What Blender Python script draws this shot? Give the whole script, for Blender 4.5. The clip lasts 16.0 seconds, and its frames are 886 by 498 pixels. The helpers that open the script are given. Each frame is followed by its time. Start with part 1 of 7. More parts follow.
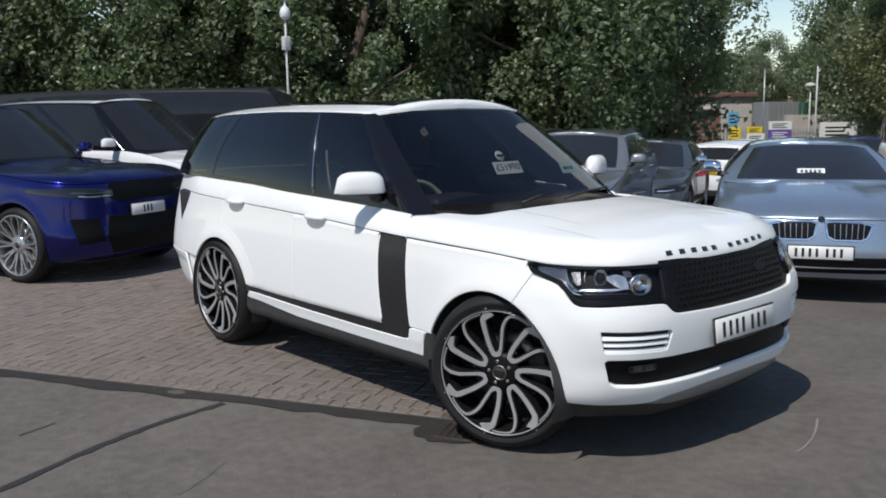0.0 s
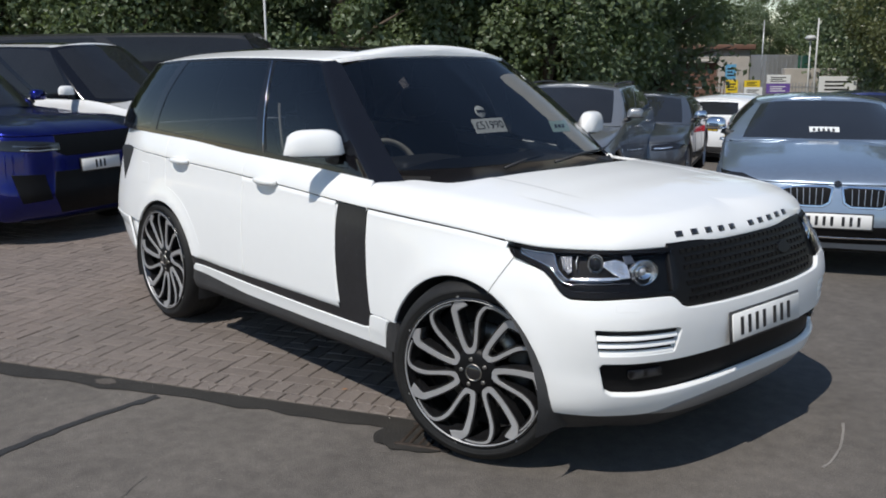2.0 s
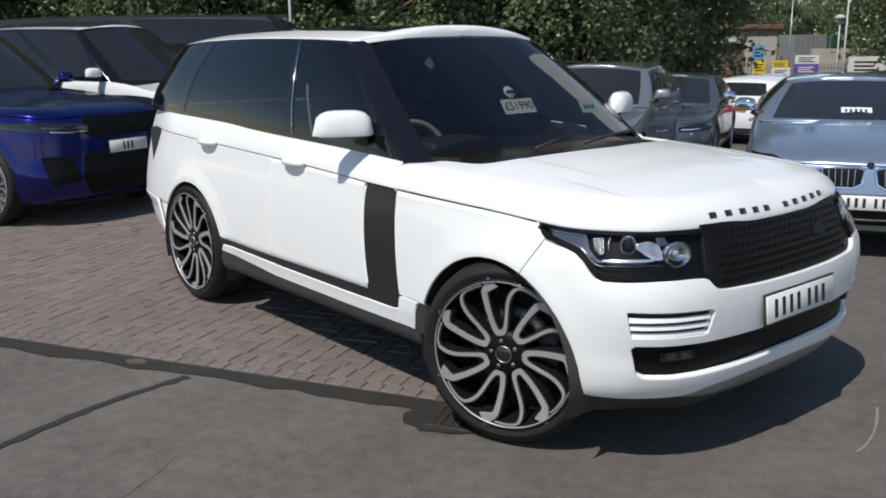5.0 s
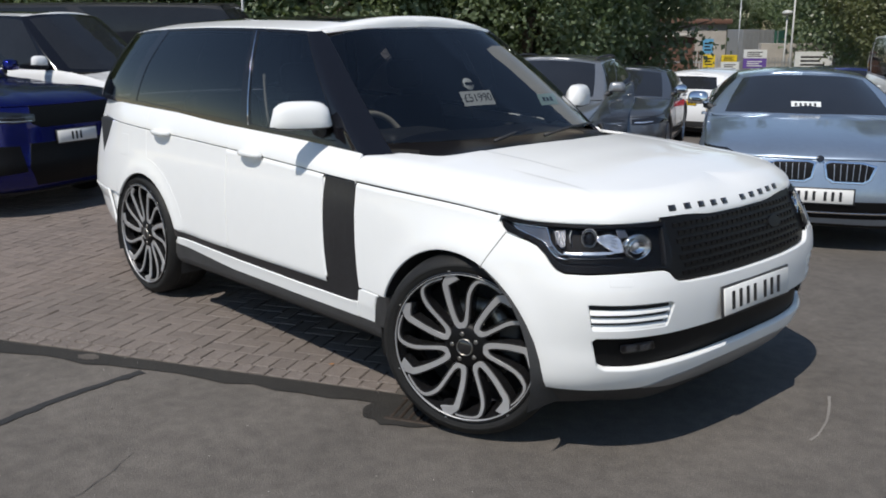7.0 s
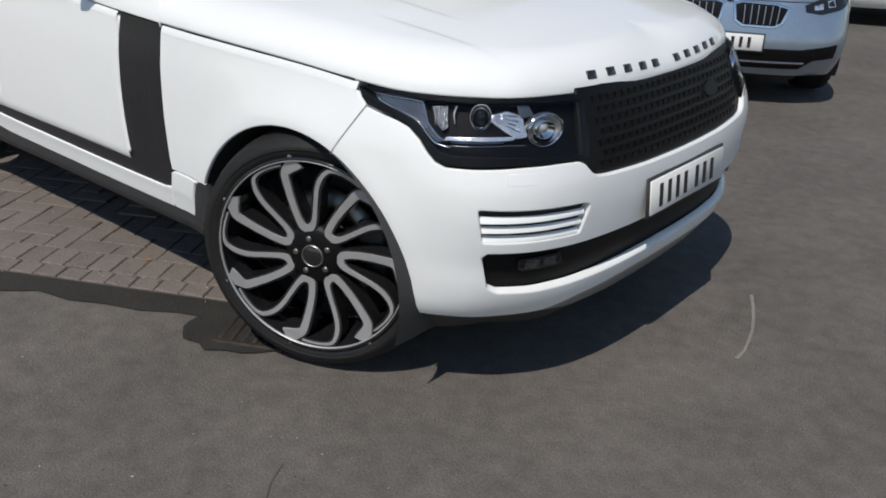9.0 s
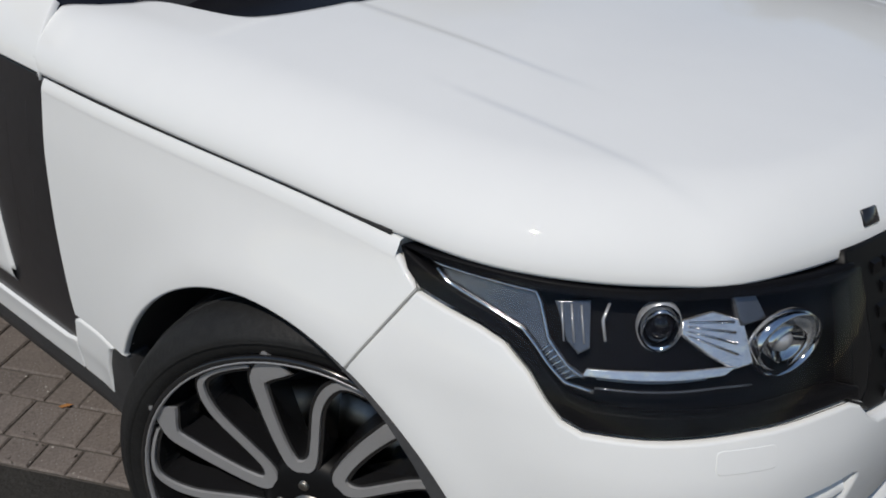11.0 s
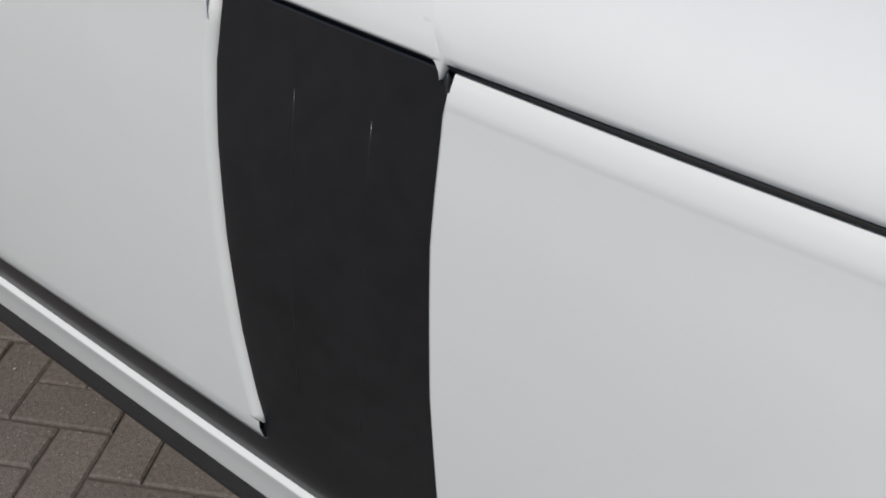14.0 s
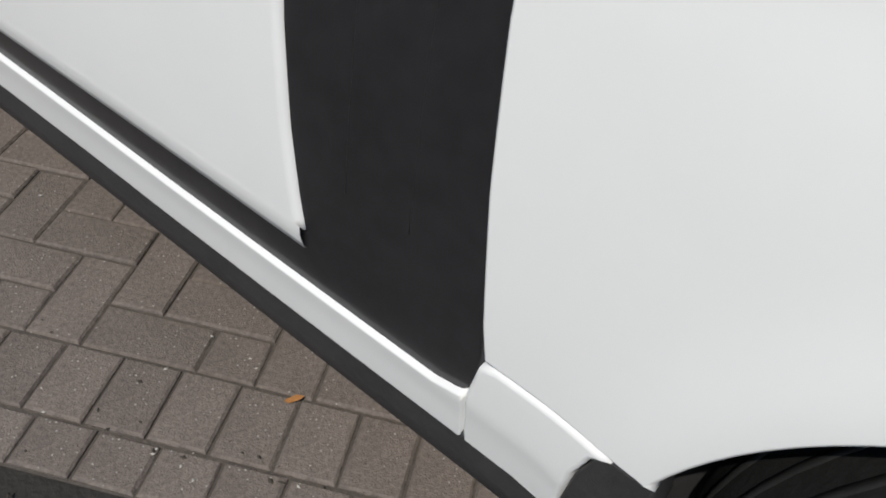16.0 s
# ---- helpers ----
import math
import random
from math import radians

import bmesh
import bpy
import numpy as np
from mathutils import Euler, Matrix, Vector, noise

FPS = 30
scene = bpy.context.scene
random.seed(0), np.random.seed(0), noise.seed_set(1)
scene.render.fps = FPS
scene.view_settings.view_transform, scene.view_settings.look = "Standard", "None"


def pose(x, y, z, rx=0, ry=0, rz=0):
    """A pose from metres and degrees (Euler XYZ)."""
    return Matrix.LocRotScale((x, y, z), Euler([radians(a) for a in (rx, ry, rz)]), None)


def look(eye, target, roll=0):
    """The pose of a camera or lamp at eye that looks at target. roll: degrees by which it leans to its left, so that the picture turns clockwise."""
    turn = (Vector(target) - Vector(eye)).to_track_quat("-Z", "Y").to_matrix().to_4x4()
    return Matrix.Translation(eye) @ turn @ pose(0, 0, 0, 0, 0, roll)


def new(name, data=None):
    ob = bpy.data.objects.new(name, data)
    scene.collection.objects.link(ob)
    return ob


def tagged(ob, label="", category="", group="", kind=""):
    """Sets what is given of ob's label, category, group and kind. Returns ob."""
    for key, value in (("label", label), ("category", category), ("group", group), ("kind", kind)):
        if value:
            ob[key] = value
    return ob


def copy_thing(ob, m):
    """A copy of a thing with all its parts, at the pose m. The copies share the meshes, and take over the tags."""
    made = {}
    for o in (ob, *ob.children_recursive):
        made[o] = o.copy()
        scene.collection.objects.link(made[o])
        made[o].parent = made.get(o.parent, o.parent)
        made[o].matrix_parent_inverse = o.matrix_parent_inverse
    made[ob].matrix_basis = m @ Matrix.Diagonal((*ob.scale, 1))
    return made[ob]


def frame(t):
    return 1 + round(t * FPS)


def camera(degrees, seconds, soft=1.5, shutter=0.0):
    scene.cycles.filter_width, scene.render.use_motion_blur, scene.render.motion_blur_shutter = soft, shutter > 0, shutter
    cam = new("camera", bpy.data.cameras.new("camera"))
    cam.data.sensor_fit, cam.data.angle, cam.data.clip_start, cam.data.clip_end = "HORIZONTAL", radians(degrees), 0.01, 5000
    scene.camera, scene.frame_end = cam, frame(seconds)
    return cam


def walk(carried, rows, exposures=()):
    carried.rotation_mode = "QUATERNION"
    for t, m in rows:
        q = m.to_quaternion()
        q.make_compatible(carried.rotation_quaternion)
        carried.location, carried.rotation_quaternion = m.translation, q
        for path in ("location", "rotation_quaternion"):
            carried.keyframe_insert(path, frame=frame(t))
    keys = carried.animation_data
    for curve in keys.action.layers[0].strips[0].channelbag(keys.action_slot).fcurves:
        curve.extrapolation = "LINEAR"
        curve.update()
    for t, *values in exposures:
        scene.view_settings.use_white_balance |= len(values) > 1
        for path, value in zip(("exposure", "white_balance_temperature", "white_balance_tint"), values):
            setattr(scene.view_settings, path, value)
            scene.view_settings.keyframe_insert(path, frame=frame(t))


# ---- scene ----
cam = camera(51.9, 16.0, 1.8)
PATH = [
    (0, (3.109, -3.973, 1.688), (1.612, -2.683, 1.38), -0.9),
    (0.5, (2.89, -3.801, 1.674), (1.411, -2.498, 1.34), 0.2),
    (1, (2.725, -3.609, 1.668), (1.239, -2.315, 1.327), 0.4),
    (1.5, (2.634, -3.426, 1.667), (1.145, -2.145, 1.29), 0.2),
    (2, (2.611, -3.397, 1.672), (1.141, -2.106, 1.259), -0.3),
    (2.5, (2.589, -3.39, 1.667), (1.1, -2.126, 1.236), -0.8),
    (3, (2.58, -3.391, 1.663), (1.077, -2.148, 1.222), -0.9),
    (3.5, (2.58, -3.4, 1.666), (1.083, -2.154, 1.213), -0.7),
    (4, (2.579, -3.411, 1.662), (1.078, -2.173, 1.199), -0.6),
    (6.5, (2.572, -3.409, 1.668), (1.108, -2.116, 1.238), -0.2),
    (7, (2.542, -3.42, 1.664), (1.116, -2.097, 1.195), 0.1),
    (7.5, (2.466, -3.392, 1.631), (1.103, -2.038, 1.076), 0.8),
    (8, (2.313, -3.17, 1.595), (1.016, -1.787, 0.958), 0.5),
    (8.2, (2.256, -3.067, 1.59), (1.007, -1.656, 0.919), 0.9),
    (10.3, (1.179, -2.089, 1.582), (0.083, -0.711, 0.634), 3.1),
    (10.5, (1.087, -1.986, 1.551), (-0.029, -0.618, 0.611), 2.6),
    (11, (0.89, -1.709, 1.529), (-0.228, -0.341, 0.591), 3.0),
    (11.5, (0.606, -1.596, 1.51), (-0.471, -0.199, 0.566), 4.7),
    (12, (0.283, -1.497, 1.512), (-0.771, -0.118, 0.519), 4.7),
    (12.5, (0.033, -1.372, 1.487), (-1.11, -0.09, 0.463), 0.9),
    (13, (-0.249, -1.391, 1.416), (-1.285, -0.049, 0.356), 0.3),
    (13.5, (-0.346, -1.419, 1.326), (-1.313, -0.086, 0.191), 0.8),
    (14, (-0.35, -1.439, 1.272), (-1.283, -0.112, 0.102), 3.2),
    (14.5, (-0.387, -1.43, 1.197), (-1.327, -0.149, -0.018), 3.5),
    (15, (-0.397, -1.449, 1.164), (-1.301, -0.217, -0.126), 4.2),
    (15.5, (-0.389, -1.461, 1.136), (-1.274, -0.274, -0.208), 4.8),
    (16, (-0.356, -1.487, 1.157), (-1.232, -0.258, -0.155), 7.9),
]
EXPOSURE = [(t, e, k, 11) for t, e, k in ((0, 0.13, 6600), (1, 0.05, 6620), (2, 0.14, 6650), (3.5, 0.16, 6690), (7, 0.15, 6710), (8, 0.02, 6720), (10.3, -0.17, 6760), (11, -0.42, 6760), (11.5, -0.64, 6760), (12, -0.68, 6760), (13, -0.52, 6770), (14, -0.48, 6790), (15, -0.26, 6840), (16, -0.07, 6860))]
walk(cam, [(t, look(eye, target, roll)) for t, eye, target, roll in PATH], EXPOSURE)



# ---------------------------------------------------------------- light
SUN = Vector((0.2, -0.68, 1.0)).normalized()          # towards the sun
world = bpy.data.worlds.new("sky")
scene.world = world
world.use_nodes = True
sky = world.node_tree.nodes.new("ShaderNodeTexSky")
sky.sky_type, sky.sun_disc = "NISHITA", False
sky.sun_elevation, sky.sun_rotation = math.asin(SUN.z), math.atan2(SUN.x, SUN.y)
sky.air_density, sky.dust_density = 1.0, 0.0
world.node_tree.links.new(sky.outputs[0], world.node_tree.nodes["Background"].inputs[0])
world.node_tree.nodes["Background"].inputs[1].default_value = 0.105
sun_data = bpy.data.lights.new("sun", "SUN")
sun_data.energy, sun_data.angle, sun_data.color = 3.6, radians(0.53), (1.0, 0.965, 0.91)
new("sun", sun_data).matrix_world = look(SUN * 50, (0, 0, 0))


# ---------------------------------------------------------------- materials
def material(name, color, rough=0.5, metal=0.0, coat=0.0, coat_rough=0.03, vary=0.0, scale=8.0, bump=0.0, bump_scale=60.0,
             random_tint=0.0, spec=0.5, detail=6.0, second=None, island=False, specks=None, grit_scale=95.0, grit_share=0.80, pits=False):
    """Principled surface with variation at two scales and fine relief."""
    m = bpy.data.materials.new(name)
    m.use_nodes = True
    nt = m.node_tree
    p = nt.nodes["Principled BSDF"]
    p.inputs["Base Color"].default_value = (*color, 1)
    p.inputs["Roughness"].default_value = rough
    p.inputs["Metallic"].default_value = metal
    p.inputs["Coat Weight"].default_value = coat
    p.inputs["Coat Roughness"].default_value = coat_rough
    p.inputs["Specular IOR Level"].default_value = spec
    co = nt.nodes.new("ShaderNodeTexCoord")
    if vary or second or random_tint:
        big = nt.nodes.new("ShaderNodeTexNoise")
        big.inputs["Scale"].default_value, big.inputs["Detail"].default_value = scale, detail
        nt.links.new(co.outputs["Object"], big.inputs["Vector"])
        fine = nt.nodes.new("ShaderNodeTexNoise")
        fine.inputs["Scale"].default_value, fine.inputs["Detail"].default_value = scale * 9.0, 3.0
        nt.links.new(co.outputs["Object"], fine.inputs["Vector"])
        add = nt.nodes.new("ShaderNodeMath")
        add.operation = "ADD"
        nt.links.new(big.outputs["Fac"], add.inputs[0])
        nt.links.new(fine.outputs["Fac"], add.inputs[1])
        fac = add.outputs[0]
        if random_tint:
            src = nt.nodes.new("ShaderNodeNewGeometry") if island else nt.nodes.new("ShaderNodeObjectInfo")
            mul = nt.nodes.new("ShaderNodeMath")
            mul.operation, mul.inputs[1].default_value = "MULTIPLY_ADD", random_tint
            nt.links.new(src.outputs["Random Per Island" if island else "Random"], mul.inputs[0])
            nt.links.new(fac, mul.inputs[2])
            fac = mul.outputs[0]
        ramp = nt.nodes.new("ShaderNodeMapRange")
        ramp.inputs["From Min"].default_value, ramp.inputs["From Max"].default_value = 0.6, 1.4 + random_tint
        nt.links.new(fac, ramp.inputs["Value"])
        mix = nt.nodes.new("ShaderNodeMix")
        mix.data_type = "RGBA"
        lo = second or tuple(c * (1 - vary) for c in color)
        hi = color if second else tuple(min(1, c * (1 + vary)) for c in color)
        mix.inputs[6].default_value, mix.inputs[7].default_value = (*lo, 1), (*hi, 1)
        nt.links.new(ramp.outputs[0], mix.inputs[0])
        result = mix.outputs[2]
        if specks:                            # pale grit in the surface
            grit = nt.nodes.new("ShaderNodeTexVoronoi")
            grit.inputs["Scale"].default_value = grit_scale
            nt.links.new(co.outputs["Object"], grit.inputs["Vector"])
            cut = nt.nodes.new("ShaderNodeMapRange")
            cut.inputs["From Min"].default_value, cut.inputs["From Max"].default_value = 0.24, 0.12
            nt.links.new(grit.outputs["Distance"], cut.inputs["Value"])
            pick = nt.nodes.new("ShaderNodeMath")
            pick.operation, pick.inputs[1].default_value = "GREATER_THAN", grit_share
            nt.links.new(grit.outputs["Color"], pick.inputs[0])
            both = nt.nodes.new("ShaderNodeMath")
            both.operation = "MULTIPLY"
            nt.links.new(cut.outputs[0], both.inputs[0])
            nt.links.new(pick.outputs[0], both.inputs[1])
            mx2 = nt.nodes.new("ShaderNodeMix")
            mx2.data_type = "RGBA"
            mx2.inputs[7].default_value = (*specks, 1)
            nt.links.new(both.outputs[0], mx2.inputs[0])
            nt.links.new(result, mx2.inputs[6])
            result = mx2.outputs[2]
        if pits:                              # small dark pores and stains
            pore = nt.nodes.new("ShaderNodeTexNoise")
            pore.inputs["Scale"].default_value, pore.inputs["Detail"].default_value = grit_scale * 0.9, 6.0
            pore.inputs["Roughness"].default_value = 0.75
            nt.links.new(co.outputs["Object"], pore.inputs["Vector"])
            deep = nt.nodes.new("ShaderNodeMapRange")
            deep.inputs["From Min"].default_value, deep.inputs["From Max"].default_value = 0.30, 0.60
            deep.inputs["To Min"].default_value, deep.inputs["To Max"].default_value = 0.55, 1.15
            nt.links.new(pore.outputs["Fac"], deep.inputs["Value"])
            mx3 = nt.nodes.new("ShaderNodeMix")
            mx3.data_type, mx3.blend_type = "RGBA", "MULTIPLY"
            mx3.inputs[0].default_value = 1.0
            nt.links.new(result, mx3.inputs[6])
            nt.links.new(deep.outputs[0], mx3.inputs[7])
            result = mx3.outputs[2]
        nt.links.new(result, p.inputs["Base Color"])
    if bump:
        bn = nt.nodes.new("ShaderNodeTexNoise")
        bn.inputs["Scale"].default_value, bn.inputs["Detail"].default_value = bump_scale, 5.0
        nt.links.new(co.outputs["Object"], bn.inputs["Vector"])
        bp = nt.nodes.new("ShaderNodeBump")
        bp.inputs["Strength"].default_value, bp.inputs["Distance"].default_value = bump, 0.01
        nt.links.new(bn.outputs["Fac"], bp.inputs["Height"])
        nt.links.new(bp.outputs[0], p.inputs["Normal"])
    return m


def glass(name, tint, rough=0.0, ior=1.5):
    """Tinted pane: a clear tinted layer under a glossy surface."""
    m = bpy.data.materials.new(name)
    m.use_nodes = True
    nt = m.node_tree
    out = nt.nodes["Material Output"]
    tr = nt.nodes.new("ShaderNodeBsdfTransparent")
    tr.inputs[0].default_value = (*tint, 1)
    gl = nt.nodes.new("ShaderNodeBsdfGlossy")
    gl.inputs["Roughness"].default_value = rough
    fr = nt.nodes.new("ShaderNodeFresnel")
    fr.inputs["IOR"].default_value = ior
    mx = nt.nodes.new("ShaderNodeMixShader")
    nt.links.new(fr.outputs[0], mx.inputs[0])
    nt.links.new(tr.outputs[0], mx.inputs[1])
    nt.links.new(gl.outputs[0], mx.inputs[2])
    nt.links.new(mx.outputs[0], out.inputs[0])
    return m


def leaf_material(name, color, second):
    m = material(name, color, rough=0.42, vary=0.3, scale=0.9, random_tint=0.9, second=second, island=True, spec=0.6)
    nt = m.node_tree
    p = nt.nodes["Principled BSDF"]
    tl = nt.nodes.new("ShaderNodeBsdfTranslucent")
    tl.inputs[0].default_value = (color[0] * 1.5, color[1] * 1.6, color[2], 1)
    mx = nt.nodes.new("ShaderNodeMixShader")
    mx.inputs[0].default_value = 0.35
    nt.links.new(p.outputs[0], mx.inputs[1])
    nt.links.new(tl.outputs[0], mx.inputs[2])
    nt.links.new(mx.outputs[0], nt.nodes["Material Output"].inputs[0])
    return m


WHITE = material("white_paint", (0.79, 0.80, 0.79), rough=0.6, spec=0.25, coat=0.75, coat_rough=0.03, vary=0.012, scale=1.5)
WHITE_PLAIN = material("white_car_paint", (0.74, 0.75, 0.75), rough=0.6, spec=0.25, coat=1.0, vary=0.01, scale=1.5)
BLUE = material("blue_metallic_paint", (0.004, 0.008, 0.13), rough=0.25, metal=0.85, coat=0.6, vary=0.12, scale=3)
BLACK_PAINT = material("black_paint", (0.026, 0.026, 0.029), rough=0.35, spec=0.3, coat=0.15, vary=0.2, scale=2)
SILVER = material("silver_blue_paint", (0.30, 0.37, 0.46), rough=0.34, metal=0.7, coat=1.0, vary=0.06, scale=3)
GREY = material("grey_metallic_paint", (0.27, 0.28, 0.29), rough=0.36, metal=0.6, coat=1.0, vary=0.06, scale=3)
DARK_GREY = material("dark_grey_paint", (0.10, 0.11, 0.125), rough=0.35, metal=0.6, coat=1.0, vary=0.06, scale=3)
NAVY = material("navy_paint", (0.02, 0.03, 0.12), rough=0.35, metal=0.4, coat=1.0, vary=0.06, scale=3)
GLOSS_BLACK = material("gloss_black", (0.012, 0.012, 0.013), rough=0.16, coat=0.6, vary=0.2, scale=4)
PIANO = material("pillar_black", (0.006, 0.006, 0.008), rough=0.09, vary=0.1, scale=4)
VENT_BLACK = material("satin_black_panel", (0.018, 0.018, 0.020), rough=0.30, spec=0.35, coat=0.15, coat_rough=0.12, vary=0.25, scale=5, bump=0.03, bump_scale=30)
PLASTIC = material("black_plastic", (0.032, 0.032, 0.033), rough=0.55, vary=0.25, scale=10, bump=0.15, bump_scale=300)
GAP = material("seam_dark", (0.016, 0.016, 0.017), rough=0.8, vary=0.2)
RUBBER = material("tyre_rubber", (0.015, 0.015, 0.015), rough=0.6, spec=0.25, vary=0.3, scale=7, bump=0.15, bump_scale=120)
POLISHED = material("machined_alloy", (0.40, 0.40, 0.405), rough=0.42, metal=0.45, vary=0.05, scale=20)
ALLOY = material("silver_alloy", (0.45, 0.46, 0.48), rough=0.32, metal=0.9, vary=0.06, scale=20)
CHROME = material("chrome", (0.75, 0.76, 0.78), rough=0.08, metal=1.0, vary=0.03, scale=10)
SKID = material("silver_trim", (0.30, 0.31, 0.32), rough=0.35, metal=0.6, vary=0.05, scale=8)
STEEL = material("brake_steel", (0.30, 0.285, 0.26), rough=0.42, metal=1.0, vary=0.12, scale=30)
CLEAR = glass("clear_lens", (0.95, 0.955, 0.96), ior=1.28)
REFLECTOR = material("lamp_reflector", (0.85, 0.86, 0.88), rough=0.22, metal=0.85, vary=0.10, scale=40, bump=0.3, bump_scale=45)
# grille black, deep enough to carry the shade of intakes not cut open
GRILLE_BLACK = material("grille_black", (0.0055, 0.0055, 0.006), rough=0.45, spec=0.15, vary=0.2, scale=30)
LAMP_BLACK = material("lamp_black", (0.004, 0.004, 0.005), rough=0.5, spec=0.1, vary=0.06, scale=4)
DRL = material("lamp_light_guide", (0.52, 0.53, 0.55), rough=0.25, metal=0.5, vary=0.08, scale=30)
COWL = material("cowl_black", (0.008, 0.008, 0.010), rough=0.28, spec=0.35, vary=0.15, scale=6)
SEAM = material("seam_pale", (0.30, 0.30, 0.29), rough=0.8, vary=0.1)
HAIRLINE = material("crack_dust", (0.070, 0.065, 0.060), rough=0.95, vary=0.3, scale=20)
LAMP_GREY = material("lamp_clear_detail", (0.17, 0.175, 0.19), rough=0.22, metal=0.8, vary=0.25, scale=25, bump=0.12, bump_scale=90)
SMOKED = material("smoked_lamp", (0.02, 0.006, 0.006), rough=0.15, vary=0.1)
SCREEN_GLASS = glass("windscreen_glass", (0.32, 0.35, 0.37), ior=1.65)
SIDE_GLASS = glass("side_glass", (0.18, 0.20, 0.22), ior=1.75)
PRIVACY = glass("privacy_glass", (0.05, 0.055, 0.062), ior=1.75)
INTERIOR = material("dark_interior", (0.016, 0.016, 0.017), rough=0.6, vary=0.25, scale=20, bump=0.1, bump_scale=200)
SEAT = material("dark_leather", (0.022, 0.021, 0.02), rough=0.5, vary=0.25, scale=14, bump=0.1, bump_scale=150)
TAN = material("pale_trim", (0.42, 0.39, 0.34), rough=0.5, vary=0.08, scale=12)
PLATE_WHITE = material("plate_white", (0.72, 0.72, 0.70), rough=0.35, vary=0.03)
PLATE_YELLOW = material("plate_yellow", (0.80, 0.52, 0.02), rough=0.35, vary=0.03)
INK = material("ink_black", (0.015, 0.015, 0.017), rough=0.45, vary=0.1)
CARD = material("card_white", (0.70, 0.72, 0.71), rough=0.5, vary=0.03)
RED_LAMP = material("red_lamp", (0.45, 0.01, 0.012), rough=0.12, coat=1.0, vary=0.2, scale=20)
LETTER = material("badge_black", (0.014, 0.014, 0.016), rough=0.28, coat=0.5, vary=0.1)
ASPHALT = material("asphalt", (0.120, 0.107, 0.094), rough=0.9, vary=0.30, scale=1.6, bump=0.5, bump_scale=180, detail=14, specks=(0.27, 0.26, 0.24), grit_scale=150.0, grit_share=0.78, pits=True)
TAR = material("tar_joint", (0.022, 0.022, 0.022), rough=0.75, vary=0.3, scale=14, bump=0.4, bump_scale=90)
GUTTER = material("gutter_tar", (0.021, 0.019, 0.016), rough=0.85, vary=0.35, scale=6, bump=0.5, bump_scale=90)
PAVER = material("block_paver", (0.168, 0.142, 0.125), rough=0.9, vary=0.24, scale=9, random_tint=0.6, bump=0.45, bump_scale=300, specks=(0.42, 0.40, 0.37), grit_scale=125.0, grit_share=0.72, pits=True)
PAVER_FAR = material("block_paver_far", (0.182, 0.150, 0.131), rough=0.9, vary=0.24, scale=9, random_tint=0.6, bump=0.45, bump_scale=300, specks=(0.42, 0.40, 0.37), grit_scale=125.0, grit_share=0.72, pits=True, island=True)
SAND = material("joint_sand", (0.085, 0.074, 0.064), rough=0.95, vary=0.3, scale=12, bump=0.4, bump_scale=200)
IRON = material("cast_iron", (0.05, 0.038, 0.03), rough=0.7, metal=0.5, vary=0.4, scale=25, bump=0.4, bump_scale=60)
BARK = material("bark", (0.10, 0.075, 0.055), rough=0.9, vary=0.35, scale=6, bump=0.8, bump_scale=18)
FAR_GLASS = material("dark_car_glass", (0.018, 0.020, 0.024), rough=0.05, spec=0.28, vary=0.15, scale=3)
LEAF_A = leaf_material("leaves_green", (0.160, 0.205, 0.108), (0.090, 0.122, 0.070))
LEAF_B = leaf_material("leaves_olive", (0.165, 0.178, 0.085), (0.080, 0.098, 0.046))
LEAF_D = leaf_material("leaves_deep", (0.165, 0.205, 0.120), (0.098, 0.128, 0.078))
CONCRETE = material("pale_render", (0.42, 0.39, 0.35), rough=0.85, vary=0.15, scale=3, bump=0.2, bump_scale=40)
WOOD = material("brown_boards", (0.16, 0.085, 0.06), rough=0.8, vary=0.3, scale=5, bump=0.3, bump_scale=40)
GALV = material("galvanised", (0.42, 0.43, 0.44), rough=0.45, metal=0.7, vary=0.12, scale=12)
GREEN_PAINT = material("green_sheet", (0.03, 0.13, 0.075), rough=0.5, vary=0.15, scale=4)
SIGN_BLUE = material("sign_blue", (0.12, 0.35, 0.55), rough=0.4, vary=0.06)
SIGN_YELLOW = material("sign_yellow", (0.75, 0.55, 0.03), rough=0.4, vary=0.06)
SIGN_PURPLE = material("sign_purple", (0.14, 0.08, 0.32), rough=0.4, vary=0.06)
PAINT_POST = material("pole_paint", (0.50, 0.51, 0.50), rough=0.45, vary=0.1, scale=6)


# ---------------------------------------------------------------- mesh helpers
def mesh_object(name, verts, faces, mat, parent=None, label="", smooth=True, normals=None):
    me = bpy.data.meshes.new(name)
    me.from_pydata([tuple(v) for v in verts], [], faces)
    if smooth:
        me.shade_smooth()
    me.materials.append(mat)
    me.update()
    if normals is not None:
        me.normals_split_custom_set_from_vertices([tuple(n) for n in normals])
    ob = new(name, me)
    ob.parent = parent
    if label:
        ob["label"] = label
    return ob


def part(name, bm, mat, parent=None, label="", smooth=True):
    me = bpy.data.meshes.new(name)
    bmesh.ops.recalc_face_normals(bm, faces=bm.faces)
    bm.to_mesh(me)
    bm.free()
    if smooth:
        me.shade_smooth()
    me.materials.append(mat)
    ob = new(name, me)
    ob.parent = parent
    if label:
        ob["label"] = label
    return ob


def thing(name, label, category, m=None, group="", kind=""):
    ob = tagged(new(name), label, category, group, kind)
    ob.empty_display_size = 0.1
    if m is not None:
        ob.matrix_world = m
    return ob


